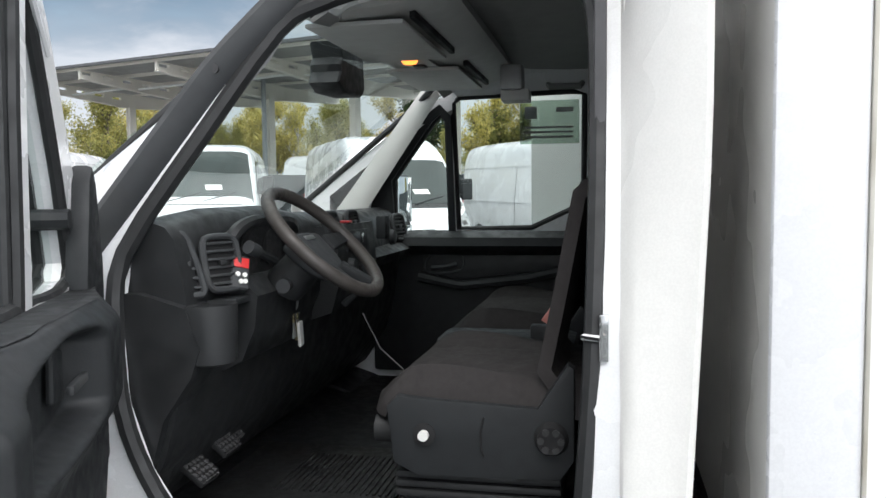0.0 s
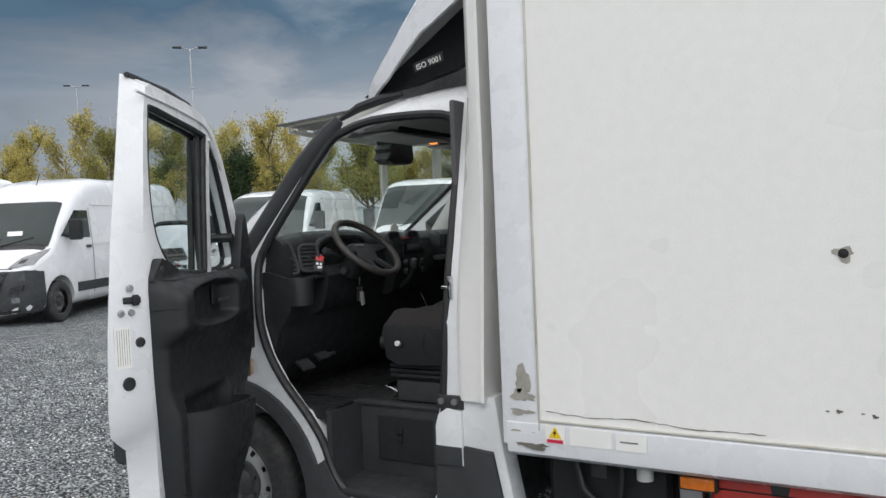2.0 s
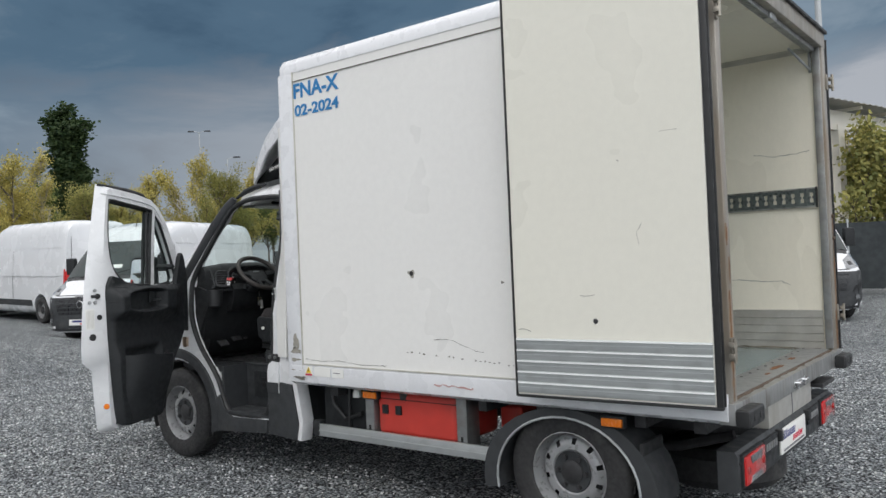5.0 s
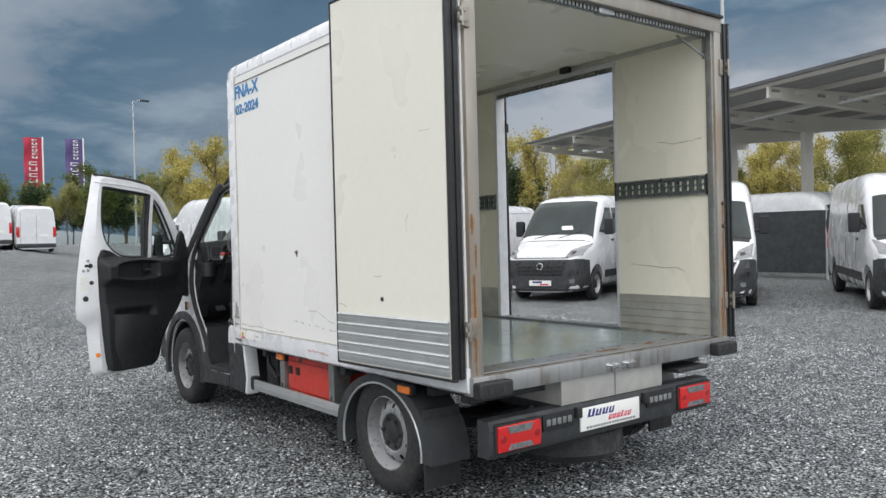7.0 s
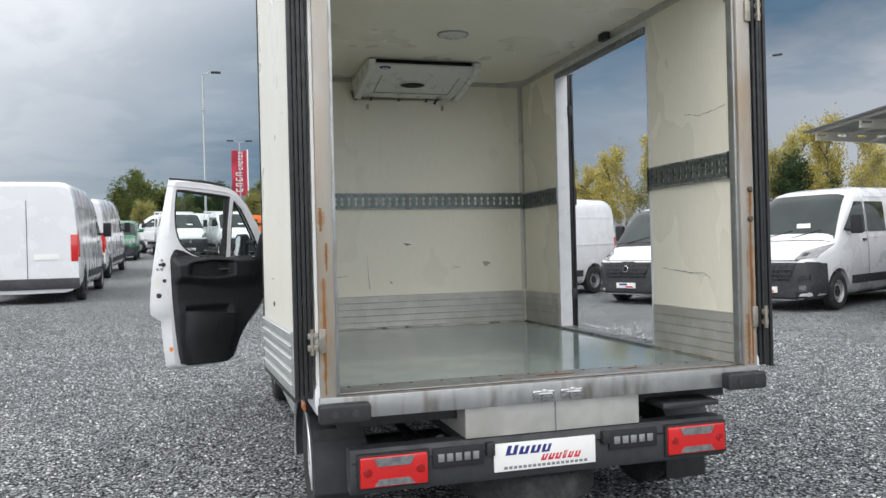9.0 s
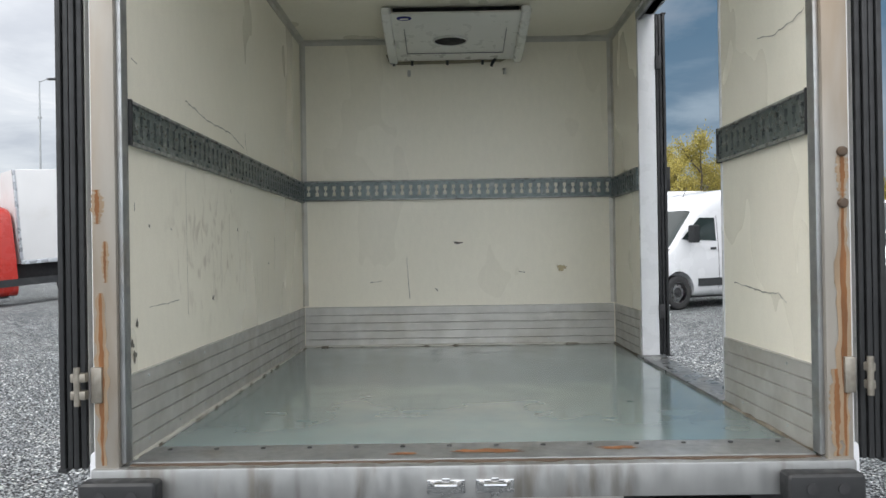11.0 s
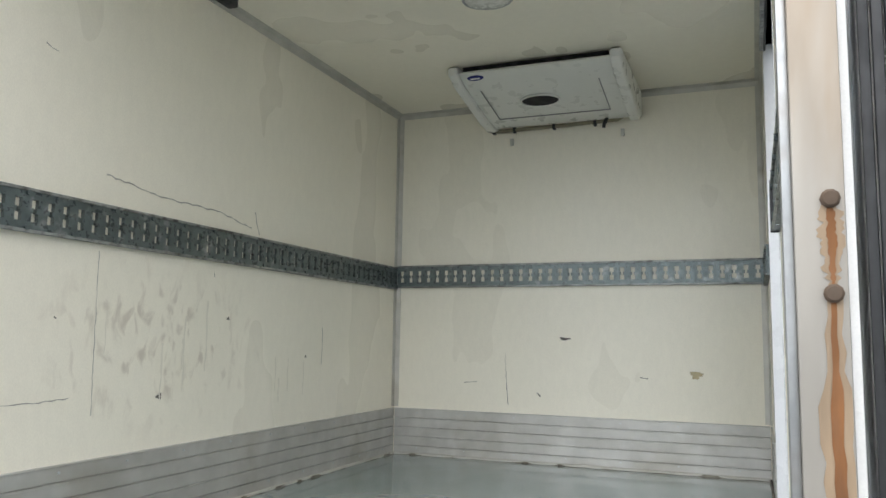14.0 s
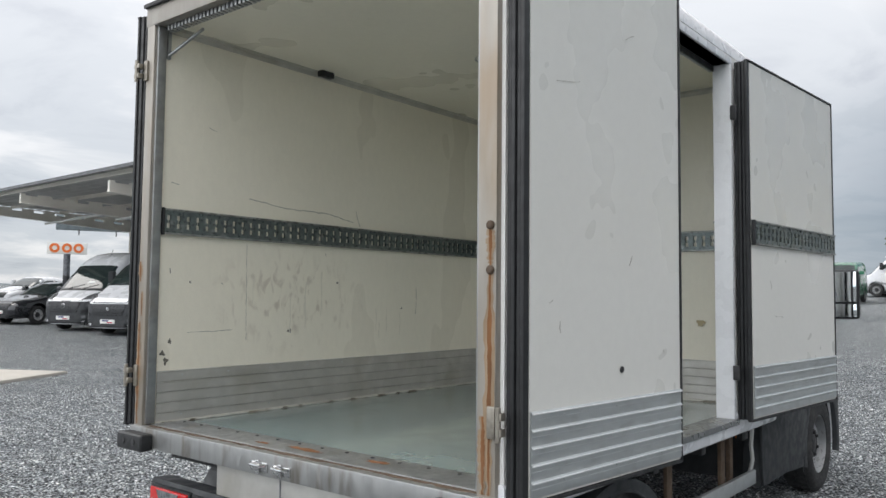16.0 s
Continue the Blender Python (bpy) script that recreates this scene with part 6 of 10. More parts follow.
part("air_hose", box(0.19, 0.25, CY - 0.93, CY - 0.86, 1.0, 1.35, 0.02), PLASTIC, cab)
sp_rows = []
for t in np.linspace(0, 1, 12):
    x = lerp(-0.475, 0.37, t)
    z = curve_at([(0, 2.15), (0.12, 2.28), (0.3, 2.47), (0.55, 2.66), (0.8, 2.78), (1.0, 2.83)], t)
    w = curve_at([(0, 0.62), (0.15, 0.74), (0.5, 0.86), (1.0, 0.97)], t)
    drop = curve_at([(0, 0.02), (0.1, 0.13), (0.25, 0.24), (0.6, 0.32), (1.0, 0.36)], t)
    sp_rows.append([(x + 0.02, CY - w - 0.005, z - drop)] + [(x - 0.05 * (1 - abs(k) ** 2) * (1 - t), CY + w * math.copysign(abs(k) ** 0.75, k), z - drop * 0.65 * abs(k) ** 5) for k in np.linspace(-1, 1, 15)] + [(x + 0.02, CY + w + 0.005, z - drop)])
spo = part("roof_spoiler", sheet(sp_rows, 0.015), TRIM_WHITE, cab, "white roof spoiler")
for s in (-1, 1):
    part("spoiler_foot", prism([(-0.43, 2.150), (-0.33, 2.20), (-0.10, 2.34), (0.10, 2.47), (0.26, 2.53), (0.26, 2.30), (0.05, 2.215), (-0.15, 2.175)], "y", CY + s * 0.64, CY + s * 0.68), PLASTIC, cab)
pl = part("rating_plate", box(-0.02, 0.13, CY - 0.805, CY - 0.80, 2.215, 2.255, 0.002), BLACK_PRINT, cab, "small black roof plate with white print", at=Matrix.Translation((-0.06, 0, 0.0)) @ Matrix.Translation((0.05, 0, 2.235)) @ Matrix.Rotation(radians(-12), 4, "Y") @ Matrix.Translation((-0.05, 0, -2.235)))
text_part("print", "ISO 9001", 0.034, Matrix.Translation((0.0, CY - 0.8075, 2.232)) @ Matrix.Rotation(radians(-12), 4, "Y") @ face, LABEL, cab, "", "CENTER")
# front: bumper, grille, lamps, plain but whole
part("front_bumper", box(-2.07, -1.80, CY - 0.92, CY + 0.92, 0.30, 0.68, 0.06, 3), PLASTIC_GREY, cab)
part("grille", box(-2.05, -1.95, CY - 0.45, CY + 0.45, 0.70, 0.92, 0.03), PLASTIC, cab)
for s in (-1, 1):
    part("headlamp", box(-2.0, -1.82, CY + s * 0.64 - 0.14, CY + s * 0.64 + 0.14, 0.74, 0.98, 0.05, 3), CLEAR_LENS, cab)


def wing_mirror(parent, m, label):
    """Two-pane truck mirror on arms; local x to the outside, y to the rear."""
    body = part("wing_mirror", box(0.10, 0.37, -0.075, 0.0, -0.18, 0.18, 0.04, 3), PLASTIC, parent, label, at=m)
    part("mirror_pane", box(0.115, 0.355, -0.002, 0.006, -0.055, 0.165, 0.010), MIRROR, body)
    part("mirror_pane", box(0.115, 0.355, -0.002, 0.006, -0.165, -0.070, 0.010), MIRROR, body)
    part("mirror_arm", tube([(-0.02, -0.06, 0.12), (0.06, -0.05, 0.14), (0.14, -0.04, 0.14)], 0.020), PLASTIC, body)
    part("mirror_arm", tube([(-0.02, -0.06, -0.12), (0.06, -0.05, -0.14), (0.14, -0.04, -0.14)], 0.020), PLASTIC, body)
    return body


wing_mirror(cab, Matrix.Translation((-0.79, 3.475, 1.49)) @ Matrix(((0, 1, 0, 0), (1, 0, 0, 0), (0, 0, 1, 0), (0, 0, 0, 1))), "black two-pane wing mirror")

# driver's door, swung open
U = Vector((0.4252, -0.9051, 0)).normalized()
NRM = Vector((0.9051, 0.4252, 0)).normalized()
HINGE = Vector((-0.92, 1.53, 0))
DM = Matrix(((U.x, NRM.x, 0, HINGE.x), (U.y, NRM.y, 0, HINGE.y), (0, 0, 1, 0), (0, 0, 0, 1)))
# local: x from hinge to lock edge, y towards the inner face, z up


def round_poly(pts, n=3):
    """A closed outline through the points, softly rounded."""
    return [(p.x, p.y) for p in smooth_loop([(x, z, 0) for x, z in pts], n)]


OUT = [(0.03, 1.42), (0.07, 1.56), (0.15, 1.72), (0.25, 1.90), (0.34, 2.0), (0.45, 2.055), (0.62, 2.082), (0.82, 2.098), (0.945, 2.107), (0.985, 2.105), (1.012, 1.98), (1.05, 1.80), (1.108, 1.55), (1.157, 1.25), (1.18, 1.0), (1.175, 0.915), (1.13, 0.88), (1.085, 0.85), (1.075, 0.70), (1.05, 0.46), (1.02, 0.425), (0.95, 0.415), (0.53, 0.42), (0.48, 0.45), (0.42, 0.56), (0.30, 0.72), (0.16, 0.87), (0.08, 1.0), (0.04, 1.2)]
INN = [(0.05, 1.42), (0.10, 1.55), (0.18, 1.71), (0.28, 1.88), (0.365, 1.975), (0.46, 2.03), (0.62, 2.055), (0.82, 2.07), (0.925, 2.076), (0.958, 2.062), (0.985, 1.96), (1.006, 1.80), (1.032, 1.55), (1.050, 1.25), (1.055, 1.0), (1.05, 0.945), (1.035, 0.91), (1.020, 0.87), (1.015, 0.70), (0.998, 0.485), (0.98, 0.455), (0.94, 0.44), (0.55, 0.445), (0.50, 0.475), (0.44, 0.58), (0.32, 0.745), (0.18, 0.89), (0.10, 1.02), (0.06, 1.2)]
WIN = round_poly([(0.925, 2.0), (0.75, 1.985), (0.47, 1.955), (0.452, 1.92), (0.478, 1.70), (0.50, 1.42), (0.53, 1.40), (0.70, 1.405), (0.79, 1.425), (0.875, 1.475), (0.935, 1.555), (0.962, 1.66), (0.966, 1.80), (0.950, 1.97)])
QTR = round_poly([(0.17, 1.41), (0.43, 1.40), (0.452, 1.43), (0.436, 1.70), (0.412, 1.905), (0.385, 1.915), (0.345, 1.86), (0.26, 1.70), (0.19, 1.54)])
door = part("driver_door", plate(OUT, INN, [WIN, QTR], -0.075, 0.0), WHITE, truck, "white driver's door standing open, black inner trim", at=DM, angle=40)


def door_part(name, bm, material, label="", parent=None, **kw):
    return part(name, bm, material, parent or door, label, **kw)


def flat_glass(name, poly, yy, material):
    k = bmesh.new()
    k.faces.new([k.verts.new((x, yy, z)) for x, z in poly])
    o = door_part(name, k, material, "clear faintly green door glass", smooth=False)
    o.visible_shadow = False
    return o


flat_glass("door_glass", WIN, -0.035, GLASS_DOOR)
flat_glass("quarter_glass", QTR, -0.04, GLASS_DOOR)
for poly, r_ in ((WIN, 0.014), (QTR, 0.012)):
    for yy in (-0.012, -0.064):
        door_part("window_seal", tube([(x, yy, z) for x, z in poly], r_, 8, closed=True), RUBBER, "black rubber window seal")
door_part("window_post", tube([(0.446, -0.04, 1.93), (0.462, -0.04, 1.68), (0.478, -0.04, 1.39)], 0.026, 8, flat=0.9), RUBBER)
door_part("window_channel", tube([(0.488, -0.02, 1.95), (0.506, -0.02, 1.68), (0.524, -0.02, 1.40)], 0.010, 8), RUBBER)
door_part("roof_drip", tube([(0.42, -0.05, 2.03), (0.50, -0.05, 2.062), (0.70, -0.05, 2.086), (0.99, -0.05, 2.10)], [0.008, 0.018, 0.018, 0.010], 8, flat=0.8), RUBBER, "black rubber drip strip")
door_part("frame_crease", tube(smooth_loop([(1.035, 0.002, 2.035), (0.75, 0.002, 2.022), (0.50, 0.002, 1.995), (0.40, 0.002, 1.955), (0.30, 0.002, 1.82), (0.50, 0.002, 1.993), (0.75, 0.002, 2.020), (1.02, 0.002, 2.03)], 3)[:15], 0.006, 6), WHITE)
door_part("pillar_cover", prism([(0.06, 1.02), (0.05, 1.44), (0.09, 1.60), (0.115, 1.635), (0.15, 1.60), (0.205, 1.42), (0.21, 1.38), (0.19, 1.05)], "y", -0.01, 0.035, 0.012), PLASTIC, "black plastic mirror sail")


def ramp(t, a, b):
    """0 below a, 1 above b, smooth between."""
    t = max(0.0, min(1.0, (t - a) / (b - a)))
    return t * t * (3 - 2 * t)


def trim_height(u, z):
    """How far the moulded trim stands off the door at (u, z): armrest with a grip recess, plain field, swell over the pocket."""
    edge = ramp(1.025 - u, 0.0, 0.05)
    front = ramp(u, 0.12, 0.36)
    top = 1.445 - 0.03 * ramp(u, 0.70, 1.0)
    rise = ramp(top - z, 0.0, 0.095)
    under = ramp(z, 1.10 + 0.06 * ramp(u, 0.5, 0.95), 1.24)
    h = 0.014 + edge * (0.020 + 0.078 * front * rise * under + 0.010 * (1 - under))
    grip = ramp(u, 0.45, 0.50) * (1 - ramp(u, 0.83, 0.91))
    zt, zb = 1.370 - 0.45 * (u - 0.64) ** 2, 1.222 + 0.50 * (u - 0.66) ** 2
    h -= 0.068 * grip * ramp(z, zb - 0.012, zb + 0.012) * (1 - ramp(z, zt - 0.016, zt + 0.012)) * front
    h += 0.030 * (1 - ramp(z, 0.90, 1.03)) * ramp(u, 0.34, 0.50) * edge
    # hollow behind the pocket's wall
    h -= 0.050 * (1 - ramp(z, 0.93, 0.985)) * ramp(u, 0.47, 0.51) * (1 - ramp(u, 0.885, 0.915)) * ramp(z, 0.60, 0.66)
    return max(h, 0.003)


LOCK = [(0.455, 0.90), (0.475, 0.945), (0.55, 0.965), (0.78, 0.99), (1.07, 1.012), (1.37, 1.02), (1.41, 1.015), (1.465, 0.985), (1.475, 0.97)]
FRONT = [(0.455, 0.54), (0.50, 0.47), (0.65, 0.40), (0.80, 0.30), (0.93, 0.19), (1.05, 0.12), (1.30, 0.10), (1.40, 0.10), (1.475, 0.10)]
WINLOW = [(0.0, 1.398), (0.72, 1.398), (0.82, 1.416), (0.91, 1.462), (0.985, 1.478), (1.1, 1.478)]
zs = sorted({round(z, 4) for z in list(np.linspace(0.455, 1.08, 30)) + list(np.linspace(1.085, 1.475, 104))})
rows = []
for z in zs:
    a_, b_ = curve_at(FRONT, z), curve_at(LOCK, z)
    if z > 1.398:
        a_ = next(u for u in np.linspace(0.1, 1.02, 93) if curve_at(WINLOW, u) >= z - 1e-6 or u > 1.0) if z > 1.3985 else a_
        a_ = min(a_, b_ - 0.01)
    rows.append([(u, trim_height(u, z) if 0.002 < k < 0.998 else 0.001, z) for k, u in ((k, lerp(a_, b_, k)) for k in np.linspace(0, 1, 90))])
first = [(p[0], 0.001, p[2] - 0.004) for p in rows[0]]
trim = door_part("door_trim", sheet([first] + rows), PLASTIC, "black moulded door trim", angle=120)
ih = door_part("inner_handle", prism([(0.545, 1.345), (0.60, 1.355), (0.61, 1.275), (0.55, 1.268)], "y", 0.05, 0.062, 0.006), PLASTIC, "black inner door handle", trim)
door_part("handle_lever", box(0.50, 0.60, 0.075, 0.088, 1.285, 1.30, 0.005), PLASTIC_GREY, "", ih)
door_part("sail_plug", cyl((0.975, 0.01, 1.438), (0.975, 0.036, 1.438), 0.012, 12), PLASTIC_GREY, "", trim)
door_part("trim_groove", tube([(u, trim_height(u, 1.303) + 0.0005, 1.303) for u in np.linspace(0.985, 1.03, 5)], 0.002, 5), DARK, "", trim)
door_part("trim_groove", tube([(u, trim_height(u, 0.655) + 0.001, 0.655 + 0.03 * (u - 0.85)) for u in np.linspace(0.845, 0.985, 6)], 0.0025, 5), DARK, "", trim)


def pocket_ring(z, inset=0.0):
    t = (z - 0.47) / 0.43
    u0, u1 = lerp(0.50, 0.470, t) + inset, lerp(0.95, 0.935, t) - inset
    d = lerp(0.095, 0.180, ramp(t, 0.0, 0.9)) - inset
    c = 0.05
    return [(u0, 0.0, z), (u0 - 0.01, d - c, z), (u0 + 0.012, d - 0.015, z), (u0 + c, d, z), ((u0 + u1) / 2, d + 0.004, z), (u1 - c - 0.06, d - 0.01, z), (u1 - 0.05, d - 0.035, z), (u1 - 0.01, d * 0.5, z), (u1, 0.0, z)]


pock = cut(loft([[(p[0], p[1], p[2] + (0.035 * ramp(p[0], 0.55, 0.84) if z > 0.85 else 0.0)) for p in pocket_ring(z)] for z in (0.47, 0.49, 0.56, 0.64, 0.72, 0.80, 0.87, 0.895)]),
           [loft([[(p[0], max(p[1], 0.008), p[2]) for p in pocket_ring(z, 0.014)] for z in (0.66, 0.75, 0.85, 0.98)])])
door_part("door_pocket", pock, PLASTIC, "black door pocket", trim, angle=45)
for x, z in ((0.55, 0.855), (0.64, 0.845)):
    door_part("bottle_rib", box(x - 0.006, x + 0.012, 0.012, 0.16, z, z + 0.012, 0.004), PLASTIC_GREY, "", trim)
door_part("pocket_slot", box(0.60, 0.655, 0.118, 0.135, 0.655, 0.685, 0.006), DARK, "", trim)
# speaker mesh as a slightly proud oval
spk = lathe([(0.001, 0.004), (0.085, 0.003), (0.095, 0.0)], 24, m=Matrix.Translation((0.27, 0.036, 1.06)) @ Matrix.Diagonal((0.75, 1, 1.45, 1)))
door_part("speaker_grille", spk, DASH, "fine black speaker mesh", trim)
# lock edge: latch, bolts, plugs, label, reflector on the slanting edge face


def lock_face(v, z):
    """Frame on the slanting lock edge at share v of its depth and height z: x towards the outer skin, y off the face."""
    a, b = curve_at([(0.485, 0.998), (0.87, 1.02), (1.0, 1.055), (1.25, 1.05), (1.55, 1.032)], z), curve_at([(0.46, 1.05), (0.85, 1.085), (1.0, 1.18), (1.25, 1.157), (1.55, 1.108)], z)
    ex = Vector((b - a, -0.075, 0)).normalized()
    ey = Vector((-ex.y, ex.x, 0))
    p = Vector((lerp(a, b, v), -0.075 * v, z))
    return Matrix(((ex.x, ey.x, 0, p.x), (ex.y, ey.y, 0, p.y), (0, 0, 1, p.z), (0, 0, 0, 1)))


lat = door_part("door_latch", box(-0.040, 0.020, -0.002, 0.004, -0.011, 0.011, 0.003), BLACK_PRINT, "black door latch", at=lock_face(0.45, 1.345))
door_part("latch_mouth", box(-0.032, -0.010, 0.002, 0.008, -0.018, 0.018, 0.004), DARK, "", lat)
for v, z in ((0.42, 1.385), (0.66, 1.305), (0.38, 1.305)):
    door_part("latch_bolt", lathe([(0.001, 0.009), (0.009, 0.009), (0.0125, 0.0)], 12), STEEL, at=lock_face(v, z))
for v, z, r_ in ((0.16, 1.205, 0.016), (0.48, 1.075, 0.021)):
    door_part("plug", lathe([(0.001, 0.003), (r_ * 0.7, 0.003), (r_ * 0.75, 0.006), (r_, 0.005), (r_ * 1.08, 0.0)], 20), RUBBER, "black rubber plug", at=lock_face(v, z))
door_part("reflector", lathe([(0.001, 0.007), (0.017, 0.006), (0.021, 0.0)], 18), ORANGE, "round orange reflector", at=lock_face(0.25, 0.603))
lab = door_part("data_label", box(-0.028, 0.028, 0.0005, 0.002, -0.068, 0.068), LABEL, "white data label with fine print", at=lock_face(0.62, 1.195))
for k in range(6):
    door_part("print_bar", box(-0.022 + k * 0.008, -0.0205 + k * 0.008, 0.002, 0.0028, -0.058, 0.058), SCUFF, "", lab)
MM = Matrix.Translation((0.195, -0.115, 1.43)) @ Matrix.Rotation(radians(-14), 4, "Z")
mir = part("wing_mirror", box(0.0, 0.075, -0.235, 0.0, -0.17, 0.185, 0.05, 4), PLASTIC, door, "black two-pane wing mirror", at=MM)
part("mirror_pane", box(-0.004, 0.004, -0.092, 0.092, -0.098, 0.098, 0.0035), MIRROR, mir, "large flat mirror pane", at=Matrix.Translation((0.092, -0.118, 0.068)) @ Matrix.Rotation(radians(-9), 4, "Y"))
part("mirror_rim", tube([(0.074, -0.118 + 0.106 * math.copysign(abs(math.cos(a)) ** 0.4, math.cos(a)), 0.008 + 0.168 * math.copysign(abs(math.sin(a)) ** 0.4, math.sin(a))) for a in np.linspace(0, 2 * math.pi, 32, endpoint=False)], 0.010, 8, closed=True), PLASTIC, mir)
part("mirror_pane", box(0.074, 0.082, -0.205, -0.030, -0.145, -0.045, 0.0035), MIRROR, mir, "small wide-angle mirror pane")
for dz in (0.10, -0.10):
    part("mirror_arm", tube([(-0.02, 0.12, dz), (0.0, 0.04, dz), (0.03, -0.03, dz)], 0.020), PLASTIC, mir)


# ---- inside the cab ----
part("cab_floor", box(-1.0, 0.13, 1.74, CY + 0.93, 0.70, 0.745), PLASTIC, cab, "black cab floor")
part("cab_floor", box(-1.0, -0.47, 1.56, 1.745, 0.70, 0.752), PLASTIC, cab)
part("firewall", box(-1.06, -1.0, 1.56, CY + 0.93, 0.72, 1.45), DARK, cab)
part("rear_lining", box(0.14, 0.165, 1.60, CY + 0.88, 0.75, 2.05, 0.02), HEAD_DARK, cab)
# step well by the door
well = part("step_well", box(-0.46, 0.06, 1.725, 1.745, 0.42, 0.75, 0.006), PLASTIC_GREY, cab, "scuffed grey step well")
part("step_tread", box(-0.475, 0.065, 1.498, 1.74, 0.405, 0.428, 0.006), PLASTIC_GREY, well)
part("step_side", box(-0.49, -0.462, 1.515, 1.74, 0.42, 0.752), PLASTIC_GREY, well)
part("step_panel", box(-0.36, 0.045, 1.715, 1.728, 0.50, 0.70, 0.02, 3), PLASTIC, well)
for x in (-0.24, -0.02):
    part("panel_catch", box(x - 0.018, x + 0.018, 1.706, 1.720, 0.625, 0.655, 0.004), DARK, well)
    part("panel_catch", box(x - 0.015, x + 0.015, 1.704, 1.720, 0.585, 0.618, 0.004), DARK, well)
part("step_edge", box(-0.49, 0.07, 1.715, 1.765, 0.742, 0.760, 0.006), PLASTIC_GREY, well)
# rubber mat with ribs
rm = part("floor_mat", box(-0.93, -0.05, 1.78, 2.42, 0.745, 0.757, 0.004), MAT_RUBBER, cab, "ribbed black rubber floor mat")
for i in range(22):
    part("mat_rib", box(-0.74 + i * 0.018, -0.733 + i * 0.018, 2.02, 2.32, 0.756, 0.763), MAT_RUBBER, rm)
for i in range(7):
    for j in range(4):
        part("mat_stud", box(-0.30 + i * 0.034, -0.285 + i * 0.034, 1.80 + j * 0.045, 1.83 + j * 0.045, 0.756, 0.763, 0.002), MAT_RUBBER, rm)
part("mat_frame", tube([(-0.33, 1.79, 0.76), (-0.05, 1.79, 0.76), (-0.05, 1.99, 0.76), (-0.33, 1.99, 0.76)], 0.007, 6, closed=True), MAT_RUBBER, rm)
# pedals
for y, w, x, z in ((1.775, 0.042, -0.825, 0.895), (1.905, 0.042, -0.83, 0.925), (2.005, 0.022, -0.86, 0.925)):
    m_ = Matrix.Translation((x, y, z)) @ Matrix.Rotation(radians(38), 4, "Y")
    p_ = part("pedal", box(-0.045, 0.045, -w, w, -0.008, 0.008, 0.006), RUBBER, cab, "foot pedal with chequered pad", at=m_)
    nx, ny = 16, max(7, int(w / 0.0030))
    grid = [[(lerp(-0.042, 0.042, i / nx), lerp(-w, w, j / ny), 0.0085 + (0.0045 if i % 3 and j % 3 else 0.0)) for j in range(ny + 1)] for i in range(nx + 1)]
    part("pedal_pad", sheet(grid), HUB, p_, smooth=False)
    part("pedal_arm", tube([(-0.04, 0, 0.0), (-0.12, 0, 0.05), (-0.16, 0, 0.25)], 0.010), HUB, p_)
# dashboard: lofted along y with a changing side profile
DASH_Y = [1.585, 1.62, 1.80, 2.15, 2.40, 2.75, 3.20, 3.40, 3.43]


def dash_profile(y):
    hood = 0.045 * math.exp(-((y - 1.98) / 0.25) ** 2)
    mid = 0.05 * math.exp(-((y - 2.58) / 0.22) ** 2)
    rx = -0.745 + mid
    return [(-1.02, 1.40), (-1.02, 1.455), (-0.90, 1.50 + hood), (-0.82, 1.515 + hood), (-0.775, 1.50 + hood), (rx - 0.01, 1.475), (rx, 1.42), (rx + 0.015, 1.34), (rx + 0.005, 1.27), (-0.745, 1.20), (-0.765, 1.08), (-0.80, 0.97), (-0.91, 0.82), (-1.02, 0.76)]


dash = part("dashboard", loft([[(x, y, z) for x, z in dash_profile(y)] for y in DASH_Y]), DASH, cab, "black plastic dashboard", angle=50)
# lower cowl round the steering column
part("column_cowl", loft([[(x, y, z) for x, z in ((-0.80, 1.36), (-0.70, 1.375), (-0.655, 1.33), (-0.665, 1.25), (-0.70, 1.17), (-0.80, 1.12))] for y in (1.78, 1.83, 2.08, 2.14)]), DASH, dash, "", angle=50)
# driver's lower side panel and knee bulge
part("side_panel", loft([[(x, y, z) for x, z in ((-0.93, 1.36), (-0.83, 1.36), (-0.72, 1.33), (-0.69, 1.24), (-0.71, 1.18), (-0.78, 1.08), (-0.82, 0.95), (-0.86, 0.82), (-0.95, 0.80))] for y in (1.56, 1.59, 1.66)]), DASH, dash, "", angle=40)
cup = part("cup_holder", lathe([(0.050, 0.0), (0.052, 0.07), (0.062, 0.078), (0.064, 0.065), (0.060, -0.05), (0.03, -0.06)], 24, "z", m=Matrix.Translation((-0.70, 1.625, 1.255))), DASH, dash, "round cup holder")
part("cup_base", cyl((-0.70, 1.625, 1.24), (-0.70, 1.625, 1.25), 0.05, 20), DARK, cup)


def soft_loop(w, h, n=24, p=0.45):
    """A rounded rectangle of half sizes w and h as (y, z) points."""
    return [(w * math.copysign(abs(math.cos(a)) ** p, math.cos(a)), h * math.copysign(abs(math.sin(a)) ** p, math.sin(a))) for a in np.linspace(0, 2 * math.pi, n, endpoint=False)]


